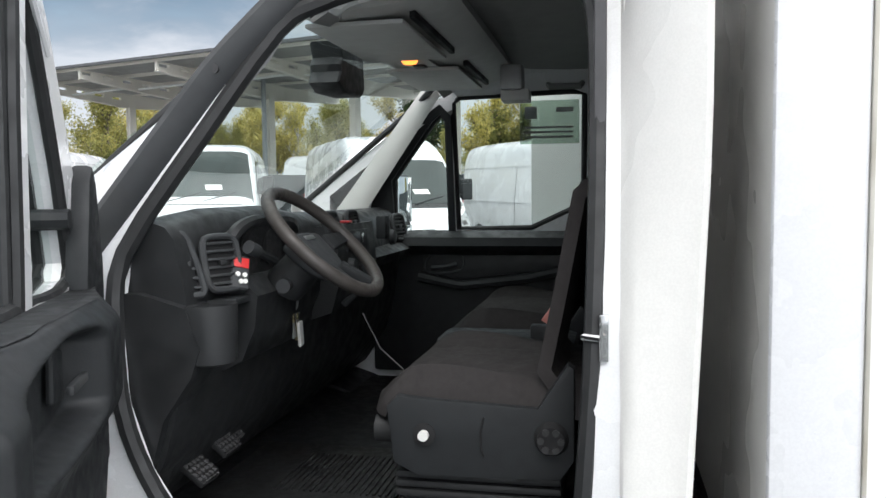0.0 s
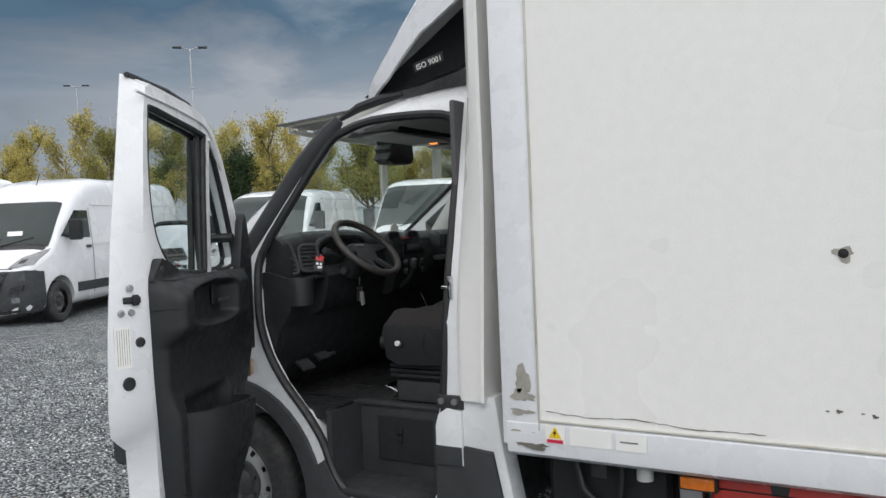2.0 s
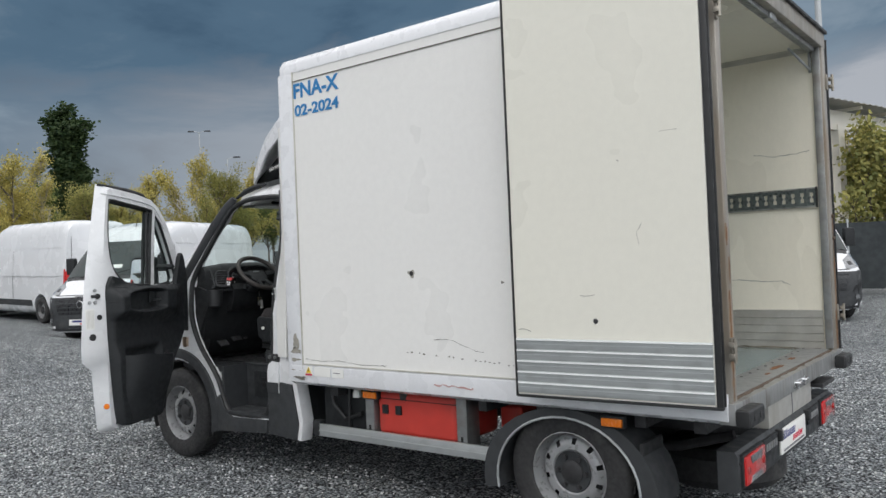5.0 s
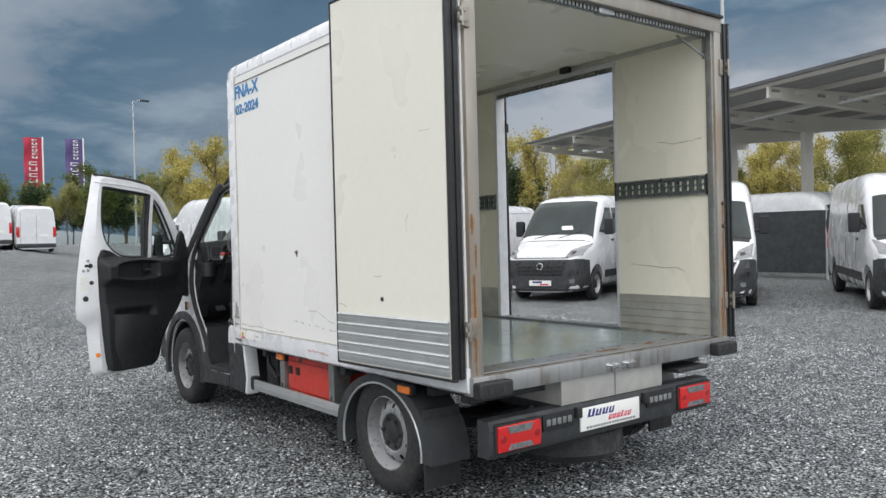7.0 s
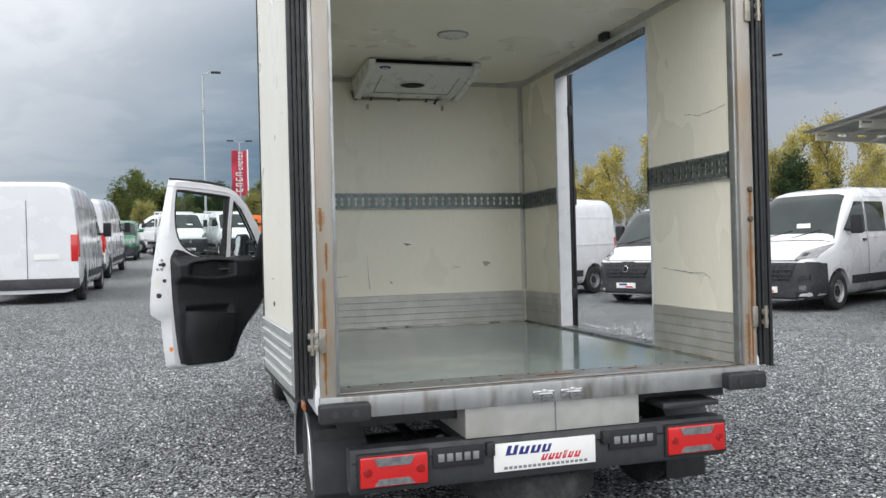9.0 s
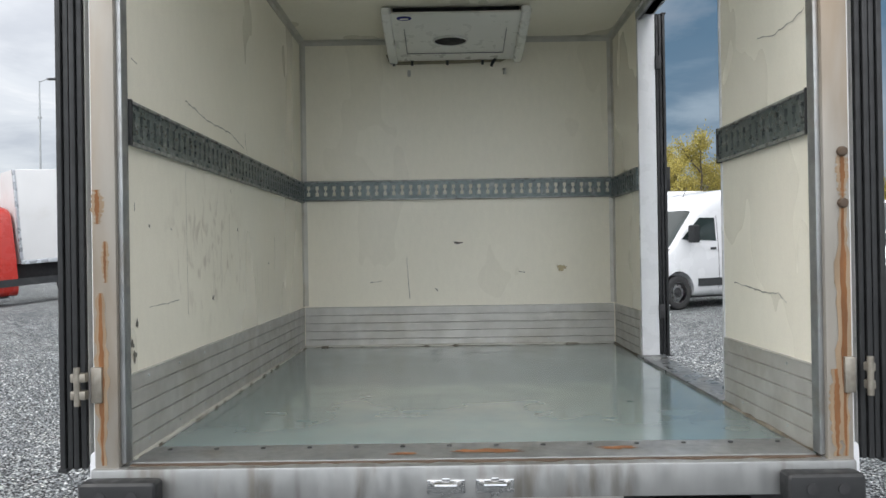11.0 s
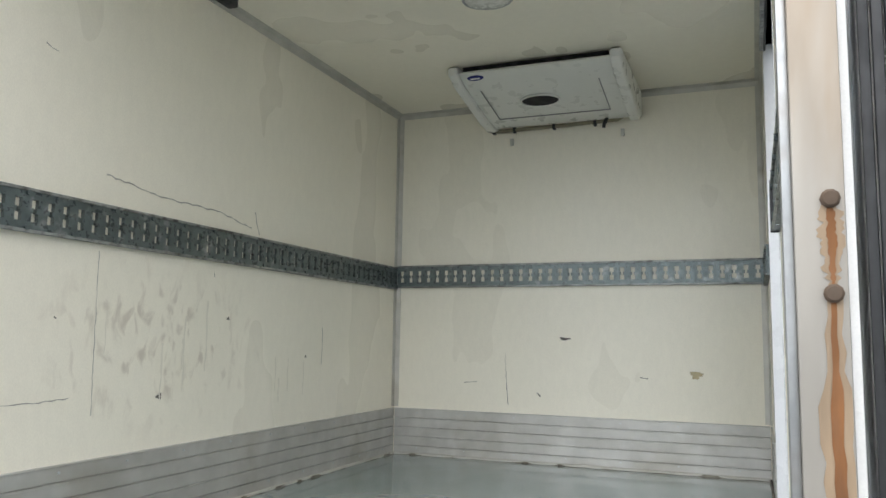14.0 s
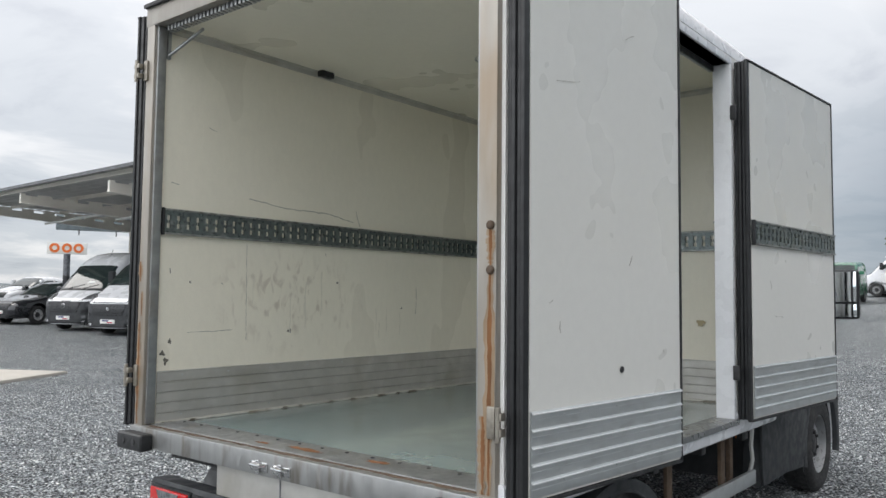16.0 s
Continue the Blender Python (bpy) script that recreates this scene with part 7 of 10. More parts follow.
def air_vent(c, w, h, face_deg, lean=0.0):
    """A vent with a rounded frame, slats and a small tab, facing the rear; c is its centre, lean skews its top sideways."""
    m_ = Matrix.Translation(c) @ Matrix.Rotation(radians(face_deg), 4, "Z") @ Matrix.Rotation(radians(-12), 4, "Y")
    loop = [(y + lean * z, z) for y, z in soft_loop(w, h)]
    v = part("air_vent", prism(loop, "x", -0.012, 0.0), DARK, dash, "black air vent with slats", at=m_)
    part("vent_frame", tube([(0.006, y * 1.1, z * 1.08) for y, z in loop], 0.0085, 8, closed=True), PLASTIC_GREY, v)
    n = 6
    for i in range(n):
        z = -h + (i + 0.6) * 2 * h / (n + 0.2)
        part("vent_slat", box(-0.004, 0.009, -w * 0.93 + lean * z, w * 0.93 + lean * z, z - 0.0032, z + 0.0032, 0.002), PLASTIC_GREY, v)
    for y in (-0.35, 0.35):
        part("vent_vane", prism([(y * w - 0.002 - lean * h, -h * 0.9), (y * w + 0.002 - lean * h, -h * 0.9), (y * w + 0.002 + lean * h, h * 0.9), (y * w - 0.002 + lean * h, h * 0.9)], "x", -0.008, -0.002), DASH, v)
    part("vent_tab", box(0.006, 0.016, -0.012, 0.012, -0.006, 0.006, 0.003), DASH, v)
    return v


air_vent((-0.715, 1.715, 1.415), 0.046, 0.058, -22)
air_vent((-0.760, 1.632, 1.418), 0.024, 0.066, -42, -0.25)
air_vent((-0.715, 3.30, 1.43), 0.045, 0.05, -12)
air_vent((-0.70, 2.42, 1.475), 0.05, 0.035, 0)
air_vent((-0.69, 2.60, 1.475), 0.05, 0.035, 0)
# instrument binnacle
ic = part("instrument_panel", prism([(1.975 + y, 1.425 + z) for y, z in soft_loop(0.185, 0.070, 28, 0.6)], "x", -0.760, -0.7395, 0.004), BLACK_PRINT, dash, "dark instrument panel with small lights")
part("panel_hood", tube([(-0.728 + 0.02 * max(0.0, math.sin(a)), 1.975 + 0.198 * math.copysign(abs(math.cos(a)) ** 0.6, math.cos(a)), 1.425 + 0.083 * math.copysign(abs(math.sin(a)) ** 0.6, math.sin(a))) for a in np.linspace(0, 2 * math.pi, 32, endpoint=False)], 0.017, 8, closed=True), DASH, ic)
for y, z, c_ in ((1.83, 1.41, glow("red_tell_tale", (0.8, 0.05, 0.02), 0.6)), (1.84, 1.425, LABEL), (1.87, 1.43, LABEL), (1.815, 1.395, glow("red_tell_tale", (0.8, 0.05, 0.02), 0.4)), (1.85, 1.385, LABEL)):
    part("tell_tale", box(-0.740, -0.7365, y - 0.006, y + 0.006, z - 0.004, z + 0.004), c_, ic)
for y in (1.91, 2.05):
    part("dial", lathe([(0.048, 0.0), (0.052, 0.008), (0.046, 0.008)], 24, "x", m=Matrix.Translation((-0.7395, y, 1.43))), HUB, ic)
# hand-held controller stuck on the dash
rc = part("remote_controller", box(-0.03, 0.03, -0.028, 0.028, -0.05, 0.05, 0.012, 3), PLASTIC_GREY, dash, "grey controller with a red panel", at=Matrix.Translation((-0.700, 1.765, 1.382)) @ Matrix.Rotation(radians(-38), 4, "Z") @ Matrix.Rotation(radians(-22), 4, "Y") @ Matrix.Rotation(radians(-14), 4, "X") @ Matrix.Scale(0.86, 4))
part("red_panel", box(0.026, 0.034, -0.022, 0.022, 0.012, 0.042, 0.004), mat("red_button", (0.62, 0.03, 0.03), 0.4, var=0.1, scale=40), rc)
for y, z in ((-0.010, -0.008), (0.010, -0.008), (0.0, -0.028), (0.012, -0.026)):
    part("button", cyl((0.028, y, z), (0.035, y, z), 0.007, 10), LABEL, rc)
part("controller_base", box(-0.755, -0.67, 1.70, 1.78, 1.318, 1.335, 0.006), PLASTIC, dash)
# steering column, wheel, stalks, keys
axis = Vector((0.69, 0, 0.724)).normalized()
SWC = Vector((-0.548, 1.955, 1.452))
col_m = Matrix(((0, -axis.z, axis.x, SWC.x), (1, 0, 0, SWC.y), (0, axis.x, axis.z, SWC.z), (0, 0, 0, 1)))
part("steering_column", loft([[tuple(SWC - axis * d + Vector((0, math.cos(a), 0)) * r1 + Vector((0.8, 0, -0.6)) * math.sin(a) * r2) for a in np.linspace(0, 2 * math.pi, 16, endpoint=False)] for d, r1, r2 in ((0.045, 0.045, 0.04), (0.07, 0.058, 0.05), (0.12, 0.064, 0.055), (0.17, 0.06, 0.055))]), DASH, dash, "", angle=60)
sw = part("steering_wheel", tube([col_m @ Vector((0.180 * math.cos(a), 0.180 * math.sin(a), 0.0)) for a in np.linspace(0, 2 * math.pi, 56, endpoint=False)], 0.0172, 12, closed=True), mat("worn_leather", (0.056, 0.050, 0.046), 0.5, var=0.25, scale=25, bump=0.1, bump_scale=250), cab, "worn black steering wheel")
pad = round_poly([(-0.070, 0.055), (0.070, 0.055), (0.088, 0.015), (0.070, -0.045), (0.035, -0.075), (-0.035, -0.075), (-0.070, -0.045), (-0.088, 0.015)], 4)
part("airbag_cover", prism(pad, "z", -0.070, -0.022, 0.012, m=col_m, seg=3), PLASTIC_GREY, sw, "dark hub pad", angle=60)
part("pad_seam", tube([col_m @ Vector((x * 0.97, y * 0.97, -0.026)) for x, y in pad], 0.0022, 5, closed=True), DARK, sw)
for poly in ([(-0.176, 0.022), (-0.078, 0.034), (-0.078, -0.018), (-0.176, -0.012)], [(0.176, 0.022), (0.078, 0.034), (0.078, -0.018), (0.176, -0.012)],
             [(-0.050, -0.060), (-0.020, -0.070), (-0.048, -0.172), (-0.078, -0.162)], [(0.050, -0.060), (0.020, -0.070), (0.048, -0.172), (0.078, -0.162)]):
    k = prism(poly, "z", -0.016, 0.004)
    for v_ in k.verts:
        v_.co.z -= 0.034 * (1 - min(1.0, math.hypot(v_.co.x, v_.co.y) / 0.172))
    bmesh.ops.bevel(k, geom=k.edges[:], offset=0.005, segments=2, profile=0.6, affect="EDGES")
    bmesh.ops.transform(k, matrix=col_m, verts=k.verts)
    part("spoke", k, PLASTIC, sw)
em = part("emblem", box(-0.030, 0.030, -0.007, 0.007, -0.001, 0.003, 0.002), STEEL, sw, at=col_m @ Matrix.Translation((0, 0.036, -0.021)))
for p, q, tip in (((-0.66, 1.90, 1.405), (-0.675, 1.825, 1.435), 0.017), ((-0.64, 1.95, 1.345), (-0.63, 1.895, 1.345), 0.018)):
    sk = part("stalk", tube([p, q], 0.011, 8), PLASTIC, dash, "black control stalk")
    q2 = Vector(q) + (Vector(q) - Vector(p)).normalized() * 0.035
    part("stalk_knob", cyl(q, q2, tip, 16), PLASTIC_GREY, sk)
key = part("key_bunch", tube([(-0.655, 2.03, 1.30), (-0.66, 2.035, 1.27), (-0.67, 2.04, 1.255)], 0.004, 6), STEEL, dash, "bunch of keys with a fob")
for i, (dy, tilt_) in enumerate(((-0.018, 18), (-0.004, -8), (0.010, 6), (0.022, -20))):
    part("key", box(-0.003, 0.003, -0.006, 0.006, -0.085 + 0.01 * (i % 2), 0.0, 0.002), STEEL if i % 2 else mat("brass_key", (0.45, 0.38, 0.22), 0.35, metal=0.8, var=0.1, scale=30), key, at=Matrix.Translation((-0.668, 2.04 + dy, 1.255)) @ Matrix.Rotation(radians(tilt_), 4, "X"))
part("key_fob", box(-0.005, 0.005, -0.013, 0.013, -0.10, -0.03, 0.004), PALE_PLASTIC, key, at=Matrix.Translation((-0.66, 2.045, 1.255)) @ Matrix.Rotation(radians(8), 4, "X"))
# centre stack
cs = part("centre_console", loft([[(x, y, z) for x, z in ((-0.80, 1.47), (-0.665, 1.475), (-0.655, 1.40), (-0.65, 1.30), (-0.68, 1.20), (-0.80, 1.16))] for y in (2.36, 2.40, 2.72, 2.76)]), DASH, dash, "black centre console", angle=40)
part("radio", box(-0.66, -0.648, 2.44, 2.66, 1.385, 1.455, 0.008), PLASTIC, cs)
part("radio_display", box(-0.650, -0.6455, 2.48, 2.60, 1.41, 1.445, 0.003), mat("display", (0.12, 0.13, 0.14), 0.15, var=0.1, scale=20), cs)
for y in (2.46, 2.63):
    for z in (1.345, 1.30):
        part("control_knob", lathe([(0.001, 0.024), (0.018, 0.022), (0.022, 0.0)], 18, "x", m=Matrix.Translation((-0.652, y, z))), PLASTIC_GREY, cs)
for i in range(5):
    part("switch", box(-0.65, -0.642, 2.49 + i * 0.025, 2.508 + i * 0.025, 1.315, 1.335, 0.002), HUB, cs)
part("hazard_switch", box(-0.70, -0.664, 2.50, 2.535, 1.478, 1.486, 0.003), mat("red_switch", (0.35, 0.02, 0.02), 0.4, var=0.1, scale=40), cs)
gl = part("gear_lever", tube([(-0.66, 2.42, 1.22), (-0.60, 2.42, 1.27), (-0.575, 2.42, 1.33)], 0.012), PLASTIC, cs, "gear lever with knob")
part("gear_knob", lathe([(0.001, 0.03), (0.022, 0.02), (0.026, 0.0), (0.016, -0.03)], 18, "z", m=Matrix.Translation((-0.573, 2.42, 1.345))), PLASTIC_GREY, gl)
part("glove_ledge", loft([[(x, y, z) for x, z in ((-0.80, 1.36), (-0.70, 1.365), (-0.66, 1.34), (-0.68, 1.30), (-0.80, 1.28))] for y in (2.80, 2.84, 3.36, 3.40)]), DASH, dash)
part("dash_knob", lathe([(0.001, 0.02), (0.028, 0.018), (0.032, 0.0)], 20, "x", m=Matrix.Translation((-0.685, 3.08, 1.40))), PLASTIC_GREY, dash)
part("phone_cradle", box(-0.70, -0.66, 2.92, 2.98, 1.40, 1.49, 0.008), PLASTIC, dash)
part("permit_holder", lathe([(0.001, 0.0), (0.045, 0.001), (0.048, -0.003)], 22, "x", m=Matrix.Translation((-1.02, 2.92, 1.52))), PALE_PLASTIC, dash)
part("cable", tube([(-0.66, 2.62, 1.16), (-0.60, 2.62, 1.04), (-0.50, 2.58, 0.97), (-0.36, 2.50, 0.94)], 0.0025), INK, dash)


def seat(name, y0, y1, label, full=True):
    """A cab seat between y0 and y1: base, cushion with bolsters, backrest."""
    c = (y0 + y1) / 2
    w = y1 - y0
    s_ = part(name, box(-0.30, 0.06, y0 + 0.04, y1 - 0.04, 0.755, 0.87, 0.02), PLASTIC, cab, label)
    part("seat_plinth", box(-0.27, 0.05, y0 + 0.015, y0 + 0.03, 0.765, 0.855, 0.012), PLASTIC_GREY, s_)
    for i in range(3):
        part("bellows_ring", box(-0.315, 0.07, y0 + 0.02, y1 - 0.02, 0.868 + i * 0.022, 0.886 + i * 0.022, 0.009), RUBBER, s_)
    part("side_shield", prism([(-0.325, 1.09), (-0.30, 1.115), (-0.10, 1.105), (0.02, 1.10), (0.085, 1.20), (0.10, 1.19), (0.10, 0.985), (0.07, 0.94), (-0.25, 0.93), (-0.31, 0.96)], "y", y0 - 0.015, y0 + 0.03, 0.010), PLASTIC, s_, "black plastic seat shield")
    part("seat_pan", box(-0.32, 0.09, y0 + 0.02, y1 - 0.01, 0.93, 1.09, 0.03), PLASTIC, s_)
    rows = []
    for t in np.linspace(0, 1, 15):
        x0 = lerp(-0.368, 0.13, t)
        front = math.exp(-(t / 0.10) ** 2) * 0.8
        row = []
        for k in np.linspace(-1, 1, 17):
            bol = 0.040 * max(0, (abs(k) - 0.55) / 0.45) ** 1.5 * math.sin(math.pi * min(1, t * 1.2 + 0.1)) if abs(k) < 0.97 else 0.0
            edge = 0.05 * max(0, (abs(k) - 0.82) / 0.18) ** 2
            quilt = -0.009 * abs(math.sin(math.pi * (t * 5.2 + abs(k) * 0.9))) ** 8 if abs(k) < 0.52 else 0.0
            seam = -0.007 if abs(abs(k) - 0.53) < 0.05 else 0.0
            z = max(1.165 - 0.085 * front - 0.012 * t + bol - edge + quilt + seam, 1.095)
            row.append((x0 + 0.05 * abs(k) ** 6 * (1 - t) ** 3, c + k * w * 0.5, z))
        rows.append(row)
    top = sheet(rows)
    rim = [rows[0], [(p[0] - 0.012, p[1], 1.06) for p in rows[0]]]
    sheet(rim, bm=top)
    for j in (0, -1):
        sheet([[r_[j] for r_ in rows], [(r_[j][0], r_[j][1], 1.075) for r_ in rows]], bm=top)
    bmesh.ops.remove_doubles(top, verts=top.verts, dist=0.001)
    part("cushion", top, FABRIC, s_, "dark patterned fabric cushion", angle=60)
    brow = []
    for t in np.linspace(0, 1, 12):
        z = lerp(1.13, 1.62, t)
        xb = curve_at([(0, 0.02), (0.4, 0.06), (1.0, 0.115)], t)
        ww = w * lerp(0.98, 0.86, t)
        brow.append([(xb + 0.05 - 0.06 * (1 if 0.05 < t < 0.97 else 0.3) * (1 - 0.25 * (1 - abs(k)) ** 2) - 0.018 * max(0, abs(k) - 0.5) + 0.10 * max(0, abs(k) - 0.9) * 10 * 0.06, c + k * ww * 0.5, z) for k in np.linspace(-1, 1, 11)])
    part("backrest", sheet(brow, 0.03), FABRIC, s_, "dark fabric backrest", angle=60)
    return s_


ds_ = seat("driver_seat", 1.745, 2.255, "dark grey fabric driver's seat on a suspension base")
kn = part("seat_knob", lathe([(0.001, 0.05), (0.03, 0.05), (0.034, 0.045), (0.034, 0.0)], 24, "x", m=Matrix.Translation((-0.365, 1.80, 1.02))), RUBBER, ds_, "ribbed black adjuster knob")
ak = part("seat_adjuster", cyl((-0.235, 1.732, 1.03), (-0.235, 1.724, 1.03), 0.026, 20), DARK, ds_)
part("adjuster_pin", cyl((-0.235, 1.727, 1.03), (-0.235, 1.712, 1.03), 0.012, 14), LABEL, ds_, "white adjuster pin")
wk = part("seat_wheel", lathe([(0.001, -0.020), (0.030, -0.022), (0.036, -0.010), (0.038, 0.0)], 22, m=Matrix.Translation((0.05, 1.730, 1.035))), DARK, ds_, "round seat adjuster wheel")
for i in range(6):
    a = i * math.pi / 3
    part("wheel_lobe", cyl((0.05 + 0.022 * math.cos(a), 1.712, 1.035 + 0.022 * math.sin(a)), (0.05 + 0.022 * math.cos(a), 1.704, 1.035 + 0.022 * math.sin(a)), 0.008, 8), HUB, wk)
part("shield_slit", tube([(-0.10, 1.729, 1.075), (-0.107, 1.728, 1.04), (-0.105, 1.728, 1.0), (-0.10, 1.729, 0.985)], 0.003, 6), DARK, ds_)
part("seat_bail", tube([(-0.27, 1.76, 0.80), (-0.345, 1.78, 0.82), (-0.345, 1.98, 0.82), (-0.27, 2.0, 0.80)], 0.008), CHROME, ds_)
ps_ = seat("passenger_seat", 2.62, 3.36, "dark fabric passenger bench seat")
ar = part("belt_buckle", box(-0.06, 0.04, 2.40, 2.44, 1.12, 1.17, 0.008), PLASTIC, cab, "seat belt buckle with red button")
part("buckle_button", box(-0.011, 0.011, -0.005, 0.005, -0.03, 0.018, 0.004), mat("faded_red", (0.55, 0.22, 0.19), 0.5, var=0.1, scale=30), ar, at=Matrix.Translation((0.0, 2.40, 1.205)) @ Matrix.Rotation(radians(35), 4, "Y"))
part("centre_tray", box(-0.35, 0.08, 2.36, 2.58, 1.06, 1.13, 0.025), PLASTIC, cab)
# passenger door lining
pdn = part("door_lining", box(-0.86, 0.12, CY + 0.88, CY + 0.925, 0.78, 1.36, 0.02), PLASTIC, cab, "black passenger door lining")
part("lining_top", loft([[(x, y, z) for y, z in ((CY + 0.93, 1.30), (CY + 0.93, 1.405), (CY + 0.86, 1.41), (CY + 0.80, 1.385), (CY + 0.79, 1.35), (CY + 0.84, 1.31))] for x in (-0.84, -0.6, -0.2, 0.12)]), PLASTIC, pdn)
part("lining_recess", prism([(-0.62, 1.33), (-0.35, 1.345), (-0.05, 1.32), (0.08, 1.29), (-0.1, 1.24), (-0.45, 1.20), (-0.62, 1.22)], "y", CY + 0.862, CY + 0.885, 0.008), DASH, pdn)
part("armrest_sweep", tube([(0.10, CY + 0.86, 1.27), (-0.15, CY + 0.85, 1.21), (-0.45, CY + 0.85, 1.175), (-0.64, CY + 0.86, 1.21)], 0.022), PLASTIC, pdn)
part("inner_handle", tube([(-0.58, CY + 0.855, 1.25), (-0.52, CY + 0.845, 1.255), (-0.47, CY + 0.855, 1.27)], 0.011), PLASTIC_GREY, pdn)
part("handle_bezel", tube(smooth_loop([(-0.60, CY + 0.86, 1.23), (-0.58, CY + 0.86, 1.31), (-0.46, CY + 0.86, 1.32), (-0.45, CY + 0.86, 1.24)], 3), 0.006, 6, closed=True), PLASTIC_GREY, pdn)
# dark frame round the passenger's quarter window
frame_q = [(-0.90, 1.385), (-0.484, 1.385), (-0.478, 1.90), (-0.52, 1.945), (-0.585, 1.905), (-0.83, 1.60)]
k = plate(frame_q, frame_q, [[(-0.755, 1.40), (-0.507, 1.40), (-0.497, 1.875), (-0.522, 1.905), (-0.56, 1.875), (-0.755, 1.63)]], -0.012, 0.012)
for v_ in k.verts:
    v_.co.y += CY + side_half(v_.co.z) - 0.058
part("quarter_frame", k, PLASTIC, cab, "black quarter window frame")
# headlining, visors, overhead console
part("headlining", sheet([[(x, CY + k * 0.74, min(curve_at(TOP, x) - 0.055, 2.10) - 0.03 * abs(k) ** 4) for k in np.linspace(-1, 1, 11)] for x in np.linspace(-0.50, 0.10, 7)], 0.01), HEADLINER, cab, "grey headlining")
con = part("overhead_console", loft([[(x, y, z) for x, z in ((-0.58, 2.015), (-0.50, 1.992), (-0.34, 2.002), (-0.235, 2.02), (-0.19, 2.05), (-0.21, 2.115), (-0.50, 2.085))] for y in (1.80, 1.84, CY, 3.14, 3.18)]), PALE_PLASTIC, cab, "pale grey overhead console")
for y0, y1 in ((1.90, 2.40), (2.62, 3.10)):
    part("console_slot", box(-0.30, -0.285, y0, y1, 1.993, 2.013, 0.003), DARK, con)
    part("sun_visor", box(-0.56, -0.31, y0 - 0.02, y1, 1.978, 1.990, 0.006), PALE_PLASTIC, con, "pale sun visor")
dm = part("dome_lamp", lathe([(0.001, -0.012), (0.020, -0.010), (0.027, 0.0)], 20, "z", m=Matrix.Translation((-0.44, 2.455, 1.988))), LAMP_ON, con, "lit orange dome lamp")
part("lamp_bezel", box(-0.48, -0.38, 2.42, 2.60, 1.988, 1.998, 0.004), PALE_PLASTIC, con)
part("lamp_switch", box(-0.45, -0.41, 2.53, 2.58, 1.982, 1.990, 0.003), HUB, con)
bl = part("sensor_housing", prism([(2.27, 1.905), (2.295, 1.94), (2.285, 1.96), (2.31, 1.985), (2.29, 2.03), (2.52, 2.03), (2.53, 1.91), (2.50, 1.885), (2.33, 1.88)], "x", -0.71, -0.61, 0.014, seg=3), PLASTIC, cab, "black sensor housing behind the windscreen")
part("belt_mount", box(-0.20, -0.12, 2.78, 2.86, 1.93, 2.02, 0.012), STEEL, cab, "grey bracket under the roof")
part("mount_plate", box(-0.20, -0.10, 2.80, 2.90, 1.895, 1.935, 0.006), PALE_PLASTIC, cab)
part("grab_handle", tube([(-0.08, CY + 0.80, 2.03), (-0.06, CY + 0.77, 2.0), (0.06, CY + 0.77, 2.0), (0.08, CY + 0.80, 2.03)], 0.014), HEADLINER, cab)
for s in (1,):
    rows = []
    for t in np.linspace(0, 1, 9):
        ax_, ay_, az_ = lerp(-0.555, -1.03, t), lerp(0.765, 0.828, t), lerp(2.045, 1.46, t)
        qx, qy, qz = lerp(-0.50, -0.865, t), lerp(0.80, 0.885, t), lerp(1.93, 1.385, t)
        rows.append([(lerp(ax_, qx, k) + 0.05 * k * (1 - k), CY + s * (lerp(ay_, qy, k) - 0.13 * k * (1 - k) - 0.012), lerp(az_, qz, k)) for k in np.linspace(0, 0.58, 7)])
    part("pillar_lining", sheet(rows, 0.006), PALE_PLASTIC, cab, "pale pillar lining", angle=60)
part("step_end", box(0.055, 0.078, 1.515, 1.74, 0.42, 0.752), PLASTIC_GREY, well)


